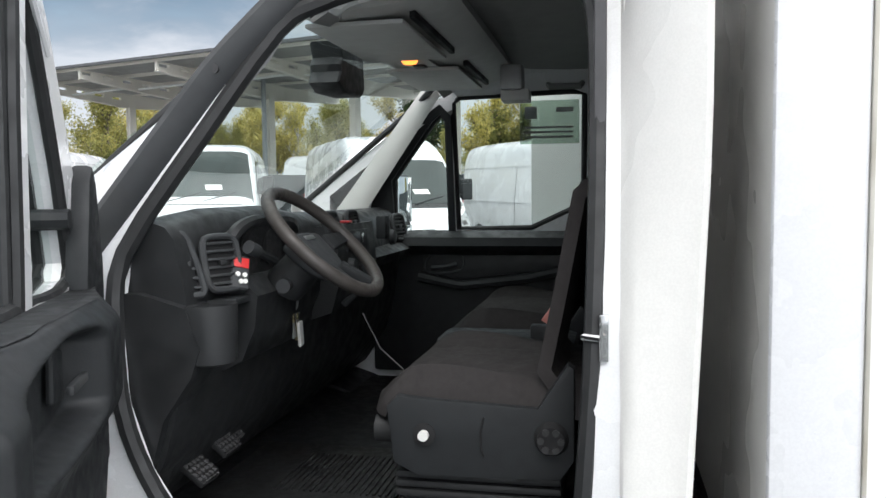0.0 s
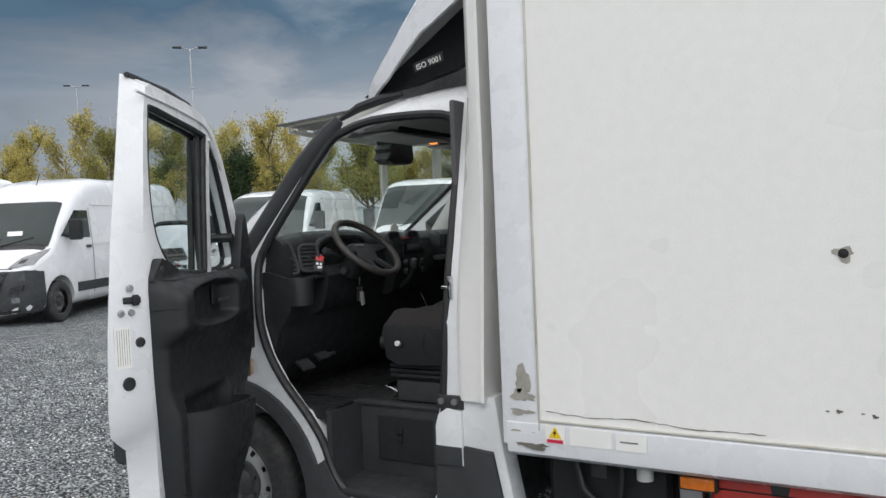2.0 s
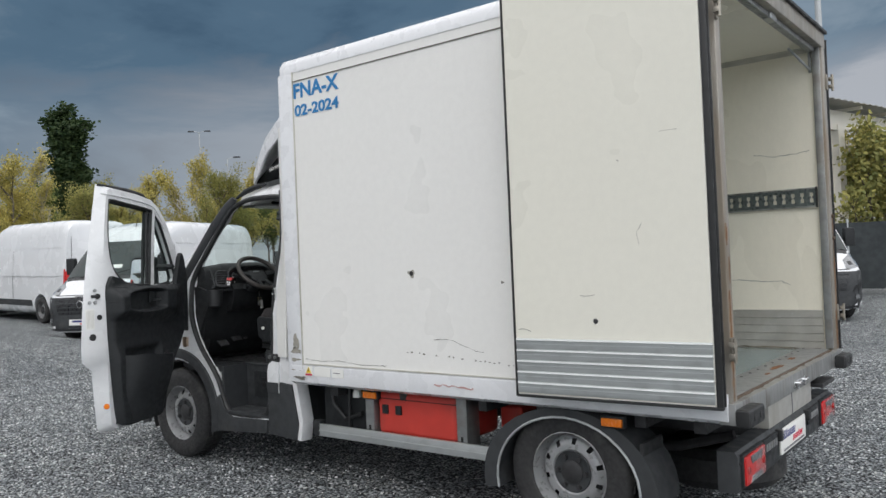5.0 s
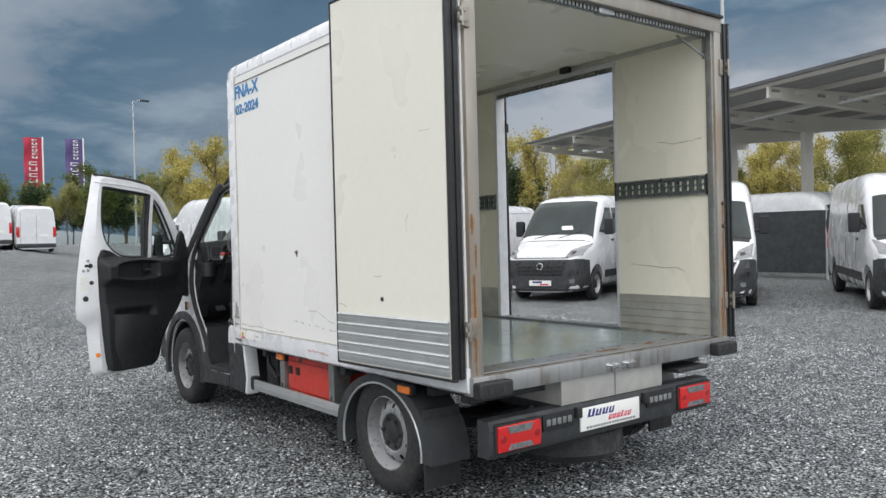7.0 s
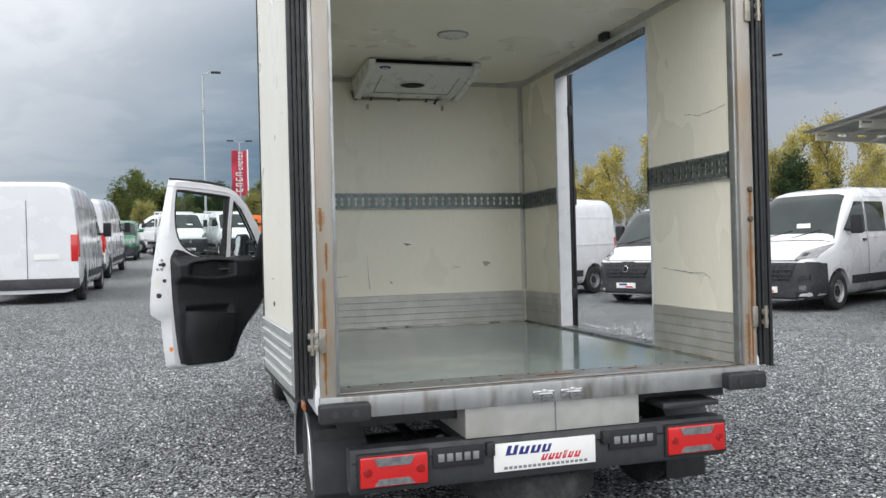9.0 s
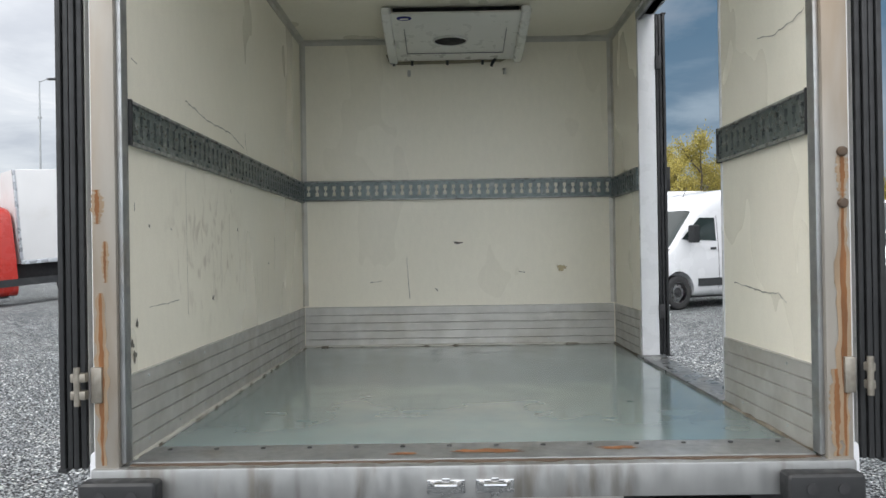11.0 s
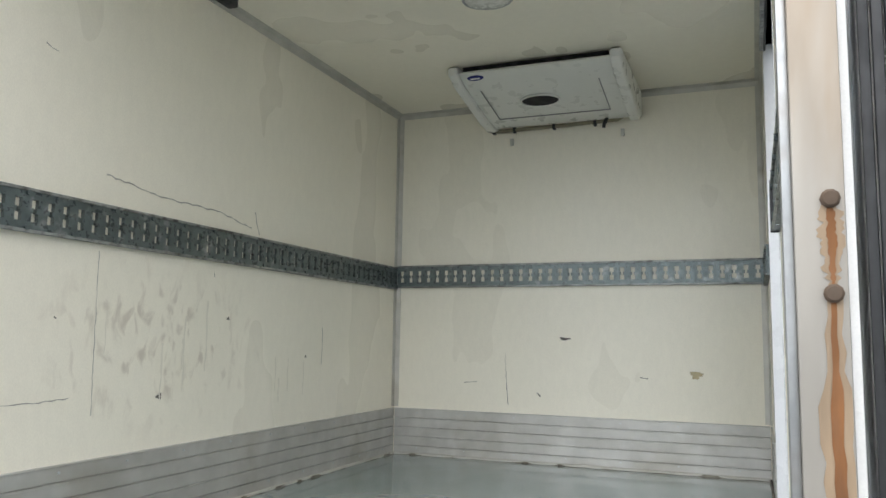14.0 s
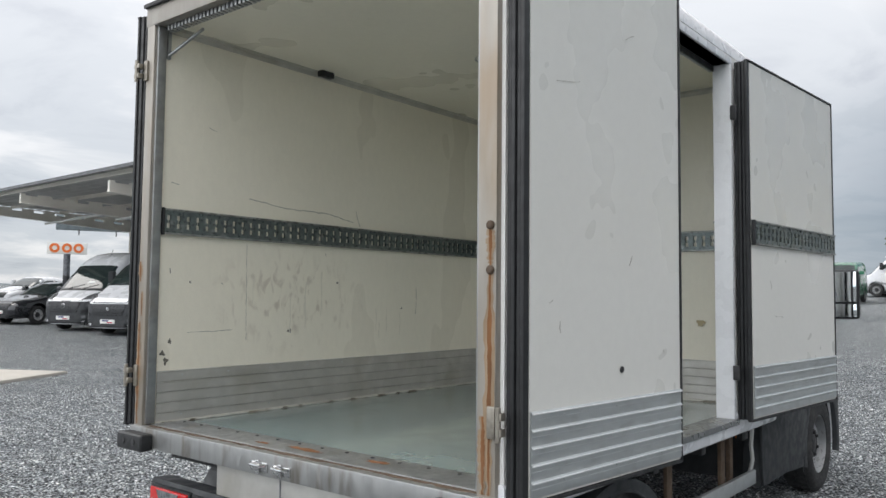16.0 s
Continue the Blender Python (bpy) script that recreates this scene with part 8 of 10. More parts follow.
# ---- parked vehicles ----
class Hull:
    """The outer skin of a van: a superellipse section that changes along its length. Local x forward (0 at the nose), y to its left, z up."""

    def __init__(self, top, width, length, n=7.0, tumble=0.10, base=0.22):
        self.top, self.width, self.length, self.n, self.tumble, self.base = top, width, length, n, tumble, base

    def at(self, d, th, out=0.0):
        """d metres behind the nose; th the angle round the section, -90 below, 0 at the left side, 90 on top."""
        t, w = curve_at(self.top, d), curve_at(self.width, d)
        zc, h = (t + self.base) / 2, (t - self.base) / 2
        c, s = math.cos(radians(th)), math.sin(radians(th))
        y = (w + out) * math.copysign(abs(c) ** (2 / self.n), c)
        z = zc + (h + out) * math.copysign(abs(s) ** (2 / self.n), s)
        y *= 1 - self.tumble * max(0.0, (z - 1.15) / 1.35)
        return Vector((-d, y, z))

    def angle_of(self, d, z):
        t = curve_at(self.top, d)
        zc, h = (t + self.base) / 2, (t - self.base) / 2
        k = max(-1.0, min(1.0, (z - zc) / h))
        return math.degrees(math.asin(math.copysign(abs(k) ** (self.n / 2), k)))

    def side(self, d, z, out=0.006, left=True):
        p = self.at(d, self.angle_of(d, z), out)
        return p if left else Vector((p.x, -p.y, p.z))

    def patch(self, quad, out=0.006, left=True, nu=6, nv=5, thick=0.004):
        """A panel on the side between four (d, z) corners in order."""
        (a, b, c, e) = quad
        g = []
        for v in np.linspace(0, 1, nv):
            row = []
            for u in np.linspace(0, 1, nu):
                d = lerp(lerp(a[0], b[0], u), lerp(e[0], c[0], u), v)
                z = lerp(lerp(a[1], b[1], u), lerp(e[1], c[1], u), v)
                row.append(self.side(d, z, out, left))
            g.append(row)
        return sheet(g, thick)

    def top_patch(self, d0, d1, k0, k1, out=0.006, nu=9, nv=9, thick=0.004):
        """A panel on the sloping top: width share from k0 at d0 to k1 at d1."""
        g = []
        for t in np.linspace(0, 1, nu):
            d, k = lerp(d0, d1, t), lerp(k0, k1, t)
            row = []
            for f in np.linspace(-k, k, nv):
                th = math.degrees(math.acos(math.copysign(abs(f) ** (self.n / 2), f)))
                row.append(self.at(d, th, out))
            g.append(row)
        return sheet(g, thick)

    def nose_patch(self, z0, z1, y0, y1, out=0.01, nu=9, nv=5, thick=0.01):
        """A panel on the nose between heights and widths; follows the skin's front."""
        g = []
        for z in np.linspace(z0, z1, nv):
            row = []
            for y in np.linspace(y0, y1, nu):
                lo, hi = 0.0, 1.3
                for _ in range(14):
                    mid = (lo + hi) / 2
                    t, w = curve_at(self.top, mid), curve_at(self.width, mid)
                    zc, h = (t + self.base) / 2, (t - self.base) / 2
                    inside = abs(y / w) ** self.n + abs((z - zc) / h) ** self.n < 1
                    if inside:
                        hi = mid
                    else:
                        lo = mid
                row.append((-hi + out, y, z))
            g.append(row)
        return sheet(g, -thick)


    def nose_quad(self, quad, out=0.01, nu=7, nv=5, thick=0.012):
        """A panel on the nose between four (y, z) corners in order."""
        a, b, c, e = quad
        g = []
        for v in np.linspace(0, 1, nv):
            row = []
            for u in np.linspace(0, 1, nu):
                y = lerp(lerp(a[0], b[0], u), lerp(e[0], c[0], u), v)
                z = lerp(lerp(a[1], b[1], u), lerp(e[1], c[1], u), v)
                row.append((self.front(y, z) + out, y, z))
            g.append(row)
        back = [[(x - thick - out - 0.02, y, z) for x, y, z in row] for row in g]
        k = sheet(g)
        rim = g[0] + [r[-1] for r in g[1:]] + g[-1][::-1][1:] + [r[0] for r in g[::-1][1:-1]]
        rim2 = back[0] + [r[-1] for r in back[1:]] + back[-1][::-1][1:] + [r[0] for r in back[::-1][1:-1]]
        return sheet([rim + rim[:1], rim2 + rim2[:1]], bm=k)

    def front(self, y, z):
        """x of the skin's front at (y, z)."""
        lo, hi = 0.0, 1.6
        for _ in range(14):
            mid = (lo + hi) / 2
            t, w = curve_at(self.top, mid), curve_at(self.width, mid)
            zc, h = (t + self.base) / 2, (t - self.base) / 2
            if abs(y / w) ** self.n + abs((z - zc) / h) ** self.n < 1:
                hi = mid
            else:
                lo = mid
        return -hi


KINDS = {
    # top line (metres behind the nose, height), half width, length, wheelbase, front axle, screen from-to
    "ducato": dict(top=[(0.0, 0.72), (0.04, 0.90), (0.15, 1.00), (0.45, 1.14), (0.72, 1.27), (1.05, 1.62), (1.45, 2.02), (1.75, 2.27), (2.1, 2.43), (2.6, 2.50), (5.5, 2.50), (5.9, 2.46), (5.99, 2.38)],
                   width=[(0.0, 0.66), (0.06, 0.78), (0.2, 0.90), (0.45, 0.97), (0.9, 1.01), (5.8, 1.01), (5.99, 0.98)], length=5.99, axle=0.95, base=4.03, screen=(0.76, 1.47), n=8, tumble=0.11),
    "ducato_tall": dict(top=[(0.0, 0.72), (0.04, 0.90), (0.15, 1.00), (0.45, 1.14), (0.72, 1.27), (1.05, 1.62), (1.45, 2.05), (1.75, 2.40), (2.1, 2.62), (2.6, 2.74), (6.0, 2.74), (6.3, 2.70), (6.36, 2.60)],
                        width=[(0.0, 0.66), (0.06, 0.78), (0.2, 0.90), (0.45, 0.97), (0.9, 1.01), (6.2, 1.01), (6.36, 0.98)], length=6.36, axle=0.95, base=4.03, screen=(0.76, 1.47), n=8, tumble=0.09),
    "ducato_low": dict(top=[(0.0, 0.72), (0.04, 0.90), (0.15, 1.00), (0.45, 1.14), (0.72, 1.27), (1.05, 1.62), (1.45, 1.99), (1.75, 2.14), (2.1, 2.20), (2.6, 2.23), (5.0, 2.23), (5.3, 2.20), (5.41, 2.12)],
                       width=[(0.0, 0.66), (0.06, 0.78), (0.2, 0.90), (0.45, 0.97), (0.9, 1.01), (5.2, 1.01), (5.41, 0.98)], length=5.41, axle=0.95, base=3.45, screen=(0.78, 1.62), n=8, tumble=0.11),
    "sprinter": dict(top=[(0.0, 0.80), (0.05, 1.0), (0.25, 1.12), (0.80, 1.27), (0.95, 1.33), (1.25, 1.70), (1.60, 2.08), (1.9, 2.28), (2.4, 2.36), (5.0, 2.38), (5.75, 2.36), (5.91, 2.25)],
                     width=[(0.0, 0.70), (0.08, 0.82), (0.3, 0.92), (0.6, 0.96), (1.0, 0.99), (5.7, 0.99), (5.91, 0.95)], length=5.91, axle=1.0, base=3.66, screen=(0.98, 1.78), n=7, tumble=0.13),
    "daily": dict(top=[(0.0, 0.78), (0.05, 0.96), (0.2, 1.10), (0.60, 1.28), (0.82, 1.40), (1.15, 1.72), (1.55, 2.06), (1.85, 2.22), (2.2, 2.27), (2.6, 2.28), (2.75, 2.20)],
                  width=[(0.0, 0.70), (0.08, 0.82), (0.3, 0.94), (0.6, 0.99), (1.0, 1.0), (2.75, 0.98)], length=2.75, axle=1.0, base=3.52, screen=(0.88, 1.68), n=7, tumble=0.14),
    "daily_crew": dict(top=[(0.0, 0.78), (0.05, 0.96), (0.2, 1.10), (0.60, 1.28), (0.82, 1.40), (1.15, 1.72), (1.55, 2.06), (1.85, 2.22), (2.2, 2.27), (3.4, 2.28), (3.6, 2.20)],
                       width=[(0.0, 0.70), (0.08, 0.82), (0.3, 0.94), (0.6, 0.99), (1.0, 1.0), (3.6, 0.98)], length=3.6, axle=1.0, base=4.1, screen=(0.88, 1.68), n=7, tumble=0.14),
    "small_van": dict(top=[(0.0, 0.70), (0.05, 0.86), (0.5, 1.02), (0.95, 1.10), (1.3, 1.42), (1.7, 1.72), (2.1, 1.84), (4.2, 1.86), (4.45, 1.75), (4.5, 1.5)],
                      width=[(0.0, 0.62), (0.1, 0.78), (0.4, 0.87), (0.9, 0.91), (4.3, 0.91), (4.5, 0.85)], length=4.5, axle=0.85, base=2.78, screen=(1.0, 1.68), n=7, tumble=0.13),
    "car": dict(top=[(0.0, 0.60), (0.06, 0.70), (0.5, 0.84), (1.25, 0.97), (1.7, 1.22), (2.2, 1.42), (2.8, 1.45), (3.5, 1.32), (4.1, 1.06), (4.65, 1.0), (4.75, 0.85)],
                width=[(0.0, 0.60), (0.1, 0.76), (0.4, 0.86), (1.0, 0.91), (4.2, 0.90), (4.75, 0.75)], length=4.75, axle=0.90, base=2.85, screen=(1.28, 2.05), n=5, tumble=0.35),
}


def parked(kind, x, y, az, label, paint, name="van", group="vans parked in the yard", strip=True, bumper=None, side_windows=False, roof=None, plate=True, wheels=True, maker="bars", category="van"):
    """A parked vehicle whose front axle's middle stands at (x, y), its nose pointing to azimuth az."""
    K = KINDS[kind]
    H = Hull(K["top"], K["width"], K["length"], K["n"], K["tumble"])
    L, ax, wb = K["length"], K["axle"], K["base"]
    f = Vector((math.cos(radians(az)), math.sin(radians(az))))
    z0, z1 = lie(x, y), lie(x - f.x * wb, y - f.y * wb)
    pitch = math.degrees(math.atan2(z0 - z1, wb))
    m = Matrix.Translation((x, y, z0)) @ Matrix.Rotation(radians(az), 4, "Z") @ Matrix.Rotation(radians(-pitch), 4, "Y") @ Matrix.Diagonal((1, 1, 1.04, 1)) @ Matrix.Translation((ax, 0, 0))
    v = thing(name, label, category, m, group)
    low = kind in ("car", "small_van")
    wr = 0.31 if low else 0.345
    hw = curve_at(K["width"], ax + 0.5)
    ths = [-90, -75, -60, -45, -30, -15, 0, 12, 24, 36, 48, 58, 66, 74, 82, 90]
    ring_th = ths + [180 - t for t in ths[::-1][1:-1]]
    ds_l = sorted({0.0, 0.03, 0.08, 0.2, 0.35, 0.5, 0.72, 0.9, 1.1, 1.3, 1.5, 1.7, 1.9, 2.2, 2.6, L * 0.5, L * 0.62, L * 0.75, L - 0.35, L - 0.12, L - 0.04, L})
    ds_l = [d for d in ds_l if d <= L]
    rings = [[H.at(d, t) for t in ring_th] for d in ds_l]
    arches = [cyl((-d, s * (hw + 0.2), wr + 0.02), (-d, s * (hw - 0.32), wr + 0.02), wr + 0.075, 22) for d in ([ax, ax + wb] if not kind.startswith("daily") else [ax]) for s in (-1, 1)]
    part("body", cut(loft(rings), arches), paint, v, angle=32)
    part("windscreen", H.top_patch(*K["screen"], 0.92, 0.85, 0.014, 13, 21), VAN_GLASS, v, "dark windscreen glass")
    s0, s1 = K["screen"]
    zb = curve_at(K["top"], s0) + 0.10
    zt = curve_at(K["top"], s1) - (0.16 if not low else 0.12)
    bump = bumper or PLASTIC_GREY
    zbump = 0.66 if not low else 0.5
    k_ = 0.80 if low else 1.0
    zt_ = 0.62 if low else 0.92
    part("front_bumper", H.nose_quad([(-hw * 0.93, 0.24), (hw * 0.93, 0.24), (hw * 0.93, zt_), (-hw * 0.93, zt_)], 0.022, 19, 6), bump, v, "front bumper")
    part("skid_lip", H.nose_quad([(-hw * 0.8, 0.22), (hw * 0.8, 0.22), (hw * 0.8, 0.30), (-hw * 0.8, 0.30)], 0.035, 13, 3), BLADE, v)
    gz0, gz1 = (0.58 if maker == "chrome" else 0.54) * k_, (0.88 if maker == "chrome" else 0.92) * k_
    if maker == "chrome":
        part("grille_frame", H.nose_quad([(-hw * 0.56, gz0 + 0.015), (hw * 0.56, gz0 + 0.015), (hw * 0.70, gz1 + 0.03), (-hw * 0.70, gz1 + 0.03)], 0.029, 11, 5), paint, v, "white grille surround")
    gr = part("grille", H.nose_quad([(-hw * 0.52, gz0 + 0.05), (hw * 0.52, gz0 + 0.05), (hw * 0.64, gz1), (-hw * 0.64, gz1)], 0.034, 11, 5), BLADE, v, "dark grille")
    for i in range(4):
        zz = lerp(gz0 + 0.09, gz1 - 0.04, i / 3)
        ww = hw * lerp(0.52, 0.60, i / 3)
        part("grille_bar", H.nose_quad([(-ww, zz - 0.010), (ww, zz - 0.010), (ww, zz + 0.010), (-ww, zz + 0.010)], 0.046, 9, 2), PLASTIC_GREY, gr)
    ze = lerp(gz0, gz1, 0.62)
    xe = H.front(0, ze)
    em_ = part("emblem", lathe([(0.001, 0.012), (0.060, 0.010), (0.066, 0.0), (0.060, -0.02)], 20, "x", m=Matrix.Translation((xe + 0.05, 0, ze)) @ Matrix.Diagonal((1, 1.25, 1.25, 1) if maker == "ring" else (1, 0.9, 0.9, 1))), CHROME, v, "round maker's emblem")
    if maker == "ring":
        part("emblem_disc", cyl((xe + 0.055, 0, ze), (xe + 0.064, 0, ze), 0.052, 18), BLADE, em_)
    if not low:
        for sg_ in (-1, 1):
            part("fog_lamp", H.nose_quad([(sg_ * hw * 0.70, 0.42), (sg_ * hw * 0.80, 0.42), (sg_ * hw * 0.80, 0.50), (sg_ * hw * 0.70, 0.50)], 0.03, 3, 3), CLEAR_LENS, v)
    if plate:
        xp = H.front(0, 0.42) + 0.04
        pl_ = part("number_board", box(xp - 0.03, xp + 0.012, -0.26, 0.26, 0.36, 0.475, 0.004), LABEL, v, "white dealer board")
        part("print_bar", box(xp + 0.012, xp + 0.014, -0.18, 0.05, 0.42, 0.46), NAVY_PRINT, pl_)
        part("print_bar", box(xp + 0.012, xp + 0.014, 0.0, 0.20, 0.375, 0.405), RED_PRINT, pl_)
    # shut line under the bonnet, wiper trough
    part("bonnet_gap", H.nose_quad([(-hw * 0.66, gz1 + 0.03), (hw * 0.66, gz1 + 0.03), (hw * 0.66, gz1 + 0.042), (-hw * 0.66, gz1 + 0.042)], 0.004, 11, 2), DARK, v)
    part("scuttle", H.top_patch(K["screen"][0] - 0.09, K["screen"][0] + 0.01, 0.88, 0.90, 0.008, 3, 11), BLADE, v, "black wiper scuttle")
    if not low:
        ga, gb = H.at(s0 + 0.13, 90, 0.024), H.at(s0 + 0.20, 90, 0.024)
        part("windscreen_notice", sheet([[ga + Vector((0, 0.10, 0)), ga + Vector((0, 0.38, 0))], [gb + Vector((0, 0.07, 0)), gb + Vector((0, 0.35, 0))]], 0.002), LABEL, v, "white paper notice inside the windscreen")
    for y0_, y1_ in ((-0.55, 0.02), (0.05, 0.60)):
        part("wiper", tube([H.at(K["screen"][0] - 0.02, 90, 0.02) + Vector((0, y0_, 0)), H.at(K["screen"][0] + 0.10, 90, 0.02) + Vector((0, y1_, 0))], 0.012, 5), BLADE, v)
    for s in (True, False):
        sg_ = 1 if s else -1
        zh = gz1 + 0.09
        lamp = part("headlamp", H.nose_quad([(sg_ * hw * 0.60, zh - 0.04), (sg_ * hw * 0.91, zh - 0.01), (sg_ * hw * 0.945, zh + 0.24 * k_), (sg_ * hw * 0.66, zh + 0.11 * k_)], 0.014, 9, 6), CLEAR_LENS, v, "clear headlamp")
        part("lamp_bowl", H.nose_quad([(sg_ * hw * 0.70, zh + 0.02), (sg_ * hw * 0.79, zh + 0.03), (sg_ * hw * 0.79, zh + 0.09), (sg_ * hw * 0.70, zh + 0.08)], 0.018, 3, 3), HUB, lamp)
        part("bumper_corner", H.patch([(0.06, 0.26), (ax - 0.42, 0.26), (ax - 0.46, zt_ - 0.04), (0.06, zt_)], 0.020, s, thick=0.015), bump, v)
        if not low:
            part("bumper_recess", H.nose_quad([(sg_ * hw * 0.66, 0.56), (sg_ * hw * 0.88, 0.60), (sg_ * hw * 0.90, 0.72), (sg_ * hw * 0.70, 0.66)], 0.027, 5, 4), BLADE, v, "dark bumper recess")
        fr_ = s0 + 0.30
        part("side_glass", H.patch([(fr_, zb + 0.02), (fr_ + 0.95, zb - 0.02), (fr_ + 0.95, zt), (s1 + 0.12, zt)], 0.007, s), VAN_GLASS, v, "dark side glass")
        if side_windows or kind == "car":
            part("side_glass", H.patch([(fr_ + 1.05, zb - 0.02), (fr_ + (1.9 if kind != "car" else 1.6), zb - 0.02), (fr_ + (1.9 if kind != "car" else 1.25), zt - (0 if kind != "car" else 0.06)), (fr_ + 1.05, zt)], 0.007, s), VAN_GLASS, v, "dark side glass")
        if strip and not low:
            part("rub_strip", H.patch([(ax + 0.52, 0.47), (ax + wb - 0.52, 0.47), (ax + wb - 0.52, 0.63), (ax + 0.52, 0.63)], 0.016, s, 8, 2, 0.012), PLASTIC_GREY, v, "dark side strip")
        for d in (fr_ + 1.0, fr_ + 2.2) if not low else (fr_ + 1.0,):
            if d < L - 0.3:
                part("door_gap", H.patch([(d, 0.40), (d + 0.012, 0.40), (d + 0.012, zt + 0.05), (d, zt + 0.05)], 0.003, s, 2, 8, 0.003), DARK, v)
        if not low and L > 4:
            part("body_crease", H.patch([(fr_ + 1.1, zb - 0.14), (L - 0.2, zb - 0.14), (L - 0.2, zb - 0.115), (fr_ + 1.1, zb - 0.115)], 0.010, s, 8, 2, 0.012), paint, v)
            part("body_crease", H.patch([(fr_ + 1.1, zt + 0.09), (L - 0.2, zt + 0.09), (L - 0.2, zt + 0.115), (fr_ + 1.1, zt + 0.115)], 0.010, s, 8, 2, 0.012), paint, v)
        part("door_handle", H.patch([(fr_ + 0.78, zb - 0.20), (fr_ + 0.93, zb - 0.20), (fr_ + 0.93, zb - 0.15), (fr_ + 0.78, zb - 0.15)], 0.02, s, 3, 2, 0.02), PLASTIC_GREY if not low else paint, v)
        pm = H.side(fr_ + 0.16, zb + 0.10, 0.02, s)
        sz = 0.20 if not low else 0.09
        mr = part("wing_mirror", box(-0.10, 0.06, min(0.07 * sg_, 0.27 * sg_), max(0.07 * sg_, 0.27 * sg_), -sz * 0.8, sz, 0.04, 3), PLASTIC if not low else paint, v, "black wing mirror", at=Matrix.Translation(pm))
        part("mirror_arm", tube([(0, -0.02 * sg_, -sz * 0.4), (0, 0.12 * sg_, -sz * 0.4)], 0.03), PLASTIC, mr)
        for d in (ax, ax + wb):
            if kind.startswith("daily") and d > ax:
                continue
            road_wheel(Matrix.Translation((-d, sg_ * (hw - 0.115), wr)), v, sg_, 8, wr, 0.205 if not low else 0.18)
        if L > 4 and not low:
            part("tail_lamp", H.patch([(L - 0.06, 0.95), (L - 0.004, 0.95), (L - 0.004, 1.45), (L - 0.06, 1.45)], 0.012, s, 3, 4, 0.02), RED_LENS, v, "tall red tail lamp")
    if L > 4:
        wr2 = curve_at(K["width"], L)
        t2 = curve_at(K["top"], L)
        part("rear_bumper", box(-L - 0.06, -L + 0.05, -wr2, wr2, 0.30, 0.52, 0.03), PLASTIC_GREY, v)
        if not low:
            for sg_ in (-1, 1):
                part("tail_lamp", box(-L - 0.012, -L + 0.03, min(sg_ * wr2 * 0.84, sg_ * wr2 * 0.99), max(sg_ * wr2 * 0.84, sg_ * wr2 * 0.99), 0.85, 1.40, 0.02), RED_LENS, v, "tall red tail lamp")
                part("rear_door_gap", box(-L - 0.006, -L + 0.01, -0.006 if sg_ < 0 else wr2 * 0.80, 0.006 if sg_ < 0 else wr2 * 0.80 + 0.012, 0.5, t2 - 0.3), DARK, v)
            part("rear_plate", box(-L - 0.015, -L + 0.01, -0.6, -0.12, 0.90, 1.01), LABEL, v)
    part("underbody", box(-L + 0.3 if L > 4 else -2.6, -0.25, -hw * 0.7, hw * 0.7, 0.20, 0.42, 0.03), HUB, v)
    if kind in ("ducato", "ducato_low"):
        part("aerial", tube([(-2.0, 0, curve_at(K["top"], 2.0) - 0.01), (-2.12, 0, curve_at(K["top"], 2.0) + 0.20)], 0.008, 5), BLADE, v)
    if roof:
        roof(v, H, K)
    return v


def cargo_body(h0, h1, length, paint, width=1.05, gap=0.08, rack=0.0):
    """A box or dropside body behind a chassis cab, with rear wheels."""
    def build(v, H, K):
        x0 = -K["length"] - gap
        b = part("cargo_body", box(x0 - length, x0, -width, width, h0, h1, 0.03), paint, v, "plain cargo body")
        for s in (-1, 1):
            part("corner_rail", box(x0 - 0.05, x0 + 0.012, min(s * width, s * (width - 0.06)), max(s * width, s * (width - 0.06)) + (0.008 if s > 0 else 0), h0, h1, 0.006), SILVER, b)
            part("lower_rail", box(x0 - length, x0, min(s * (width - 0.02), s * (width + 0.012)), max(s * (width - 0.02), s * (width + 0.012)), h0 - 0.02, h0 + 0.07, 0.006), SILVER, b)
            road_wheel(Matrix.Translation((-K["axle"] - K["base"], s * 0.82, 0.345)), v, s, 8, 0.345, 0.22)
        if rack:
            hb = part("headboard", box(x0 - 0.05, x0 + 0.01, -width, width, rack - 0.08, rack, 0.01), paint, v, "white steel headboard rack")
            for i in range(9):
                yy = lerp(-width + 0.04, width - 0.04, i / 8)
                part("rack_bar", box(x0 - 0.045, x0 + 0.005, yy - 0.025, yy + 0.025, h1 - 0.05, rack - 0.06), paint, hb)
            for s in (-1, 1):
                for i in range(3):
                    zr = lerp(h1 + 0.25, rack - 0.25, i / 2)
                    part("rack_bar", box(x0 - 0.60, x0 - 0.04, s * width - 0.02, s * width + 0.02, zr - 0.03, zr + 0.03), paint, hb)
        part("chassis", box(x0 - length + 0.2, -K["length"] + 0.3, -0.42, 0.42, 0.45, h0 - 0.03, 0.02), HUB, v)
    return build


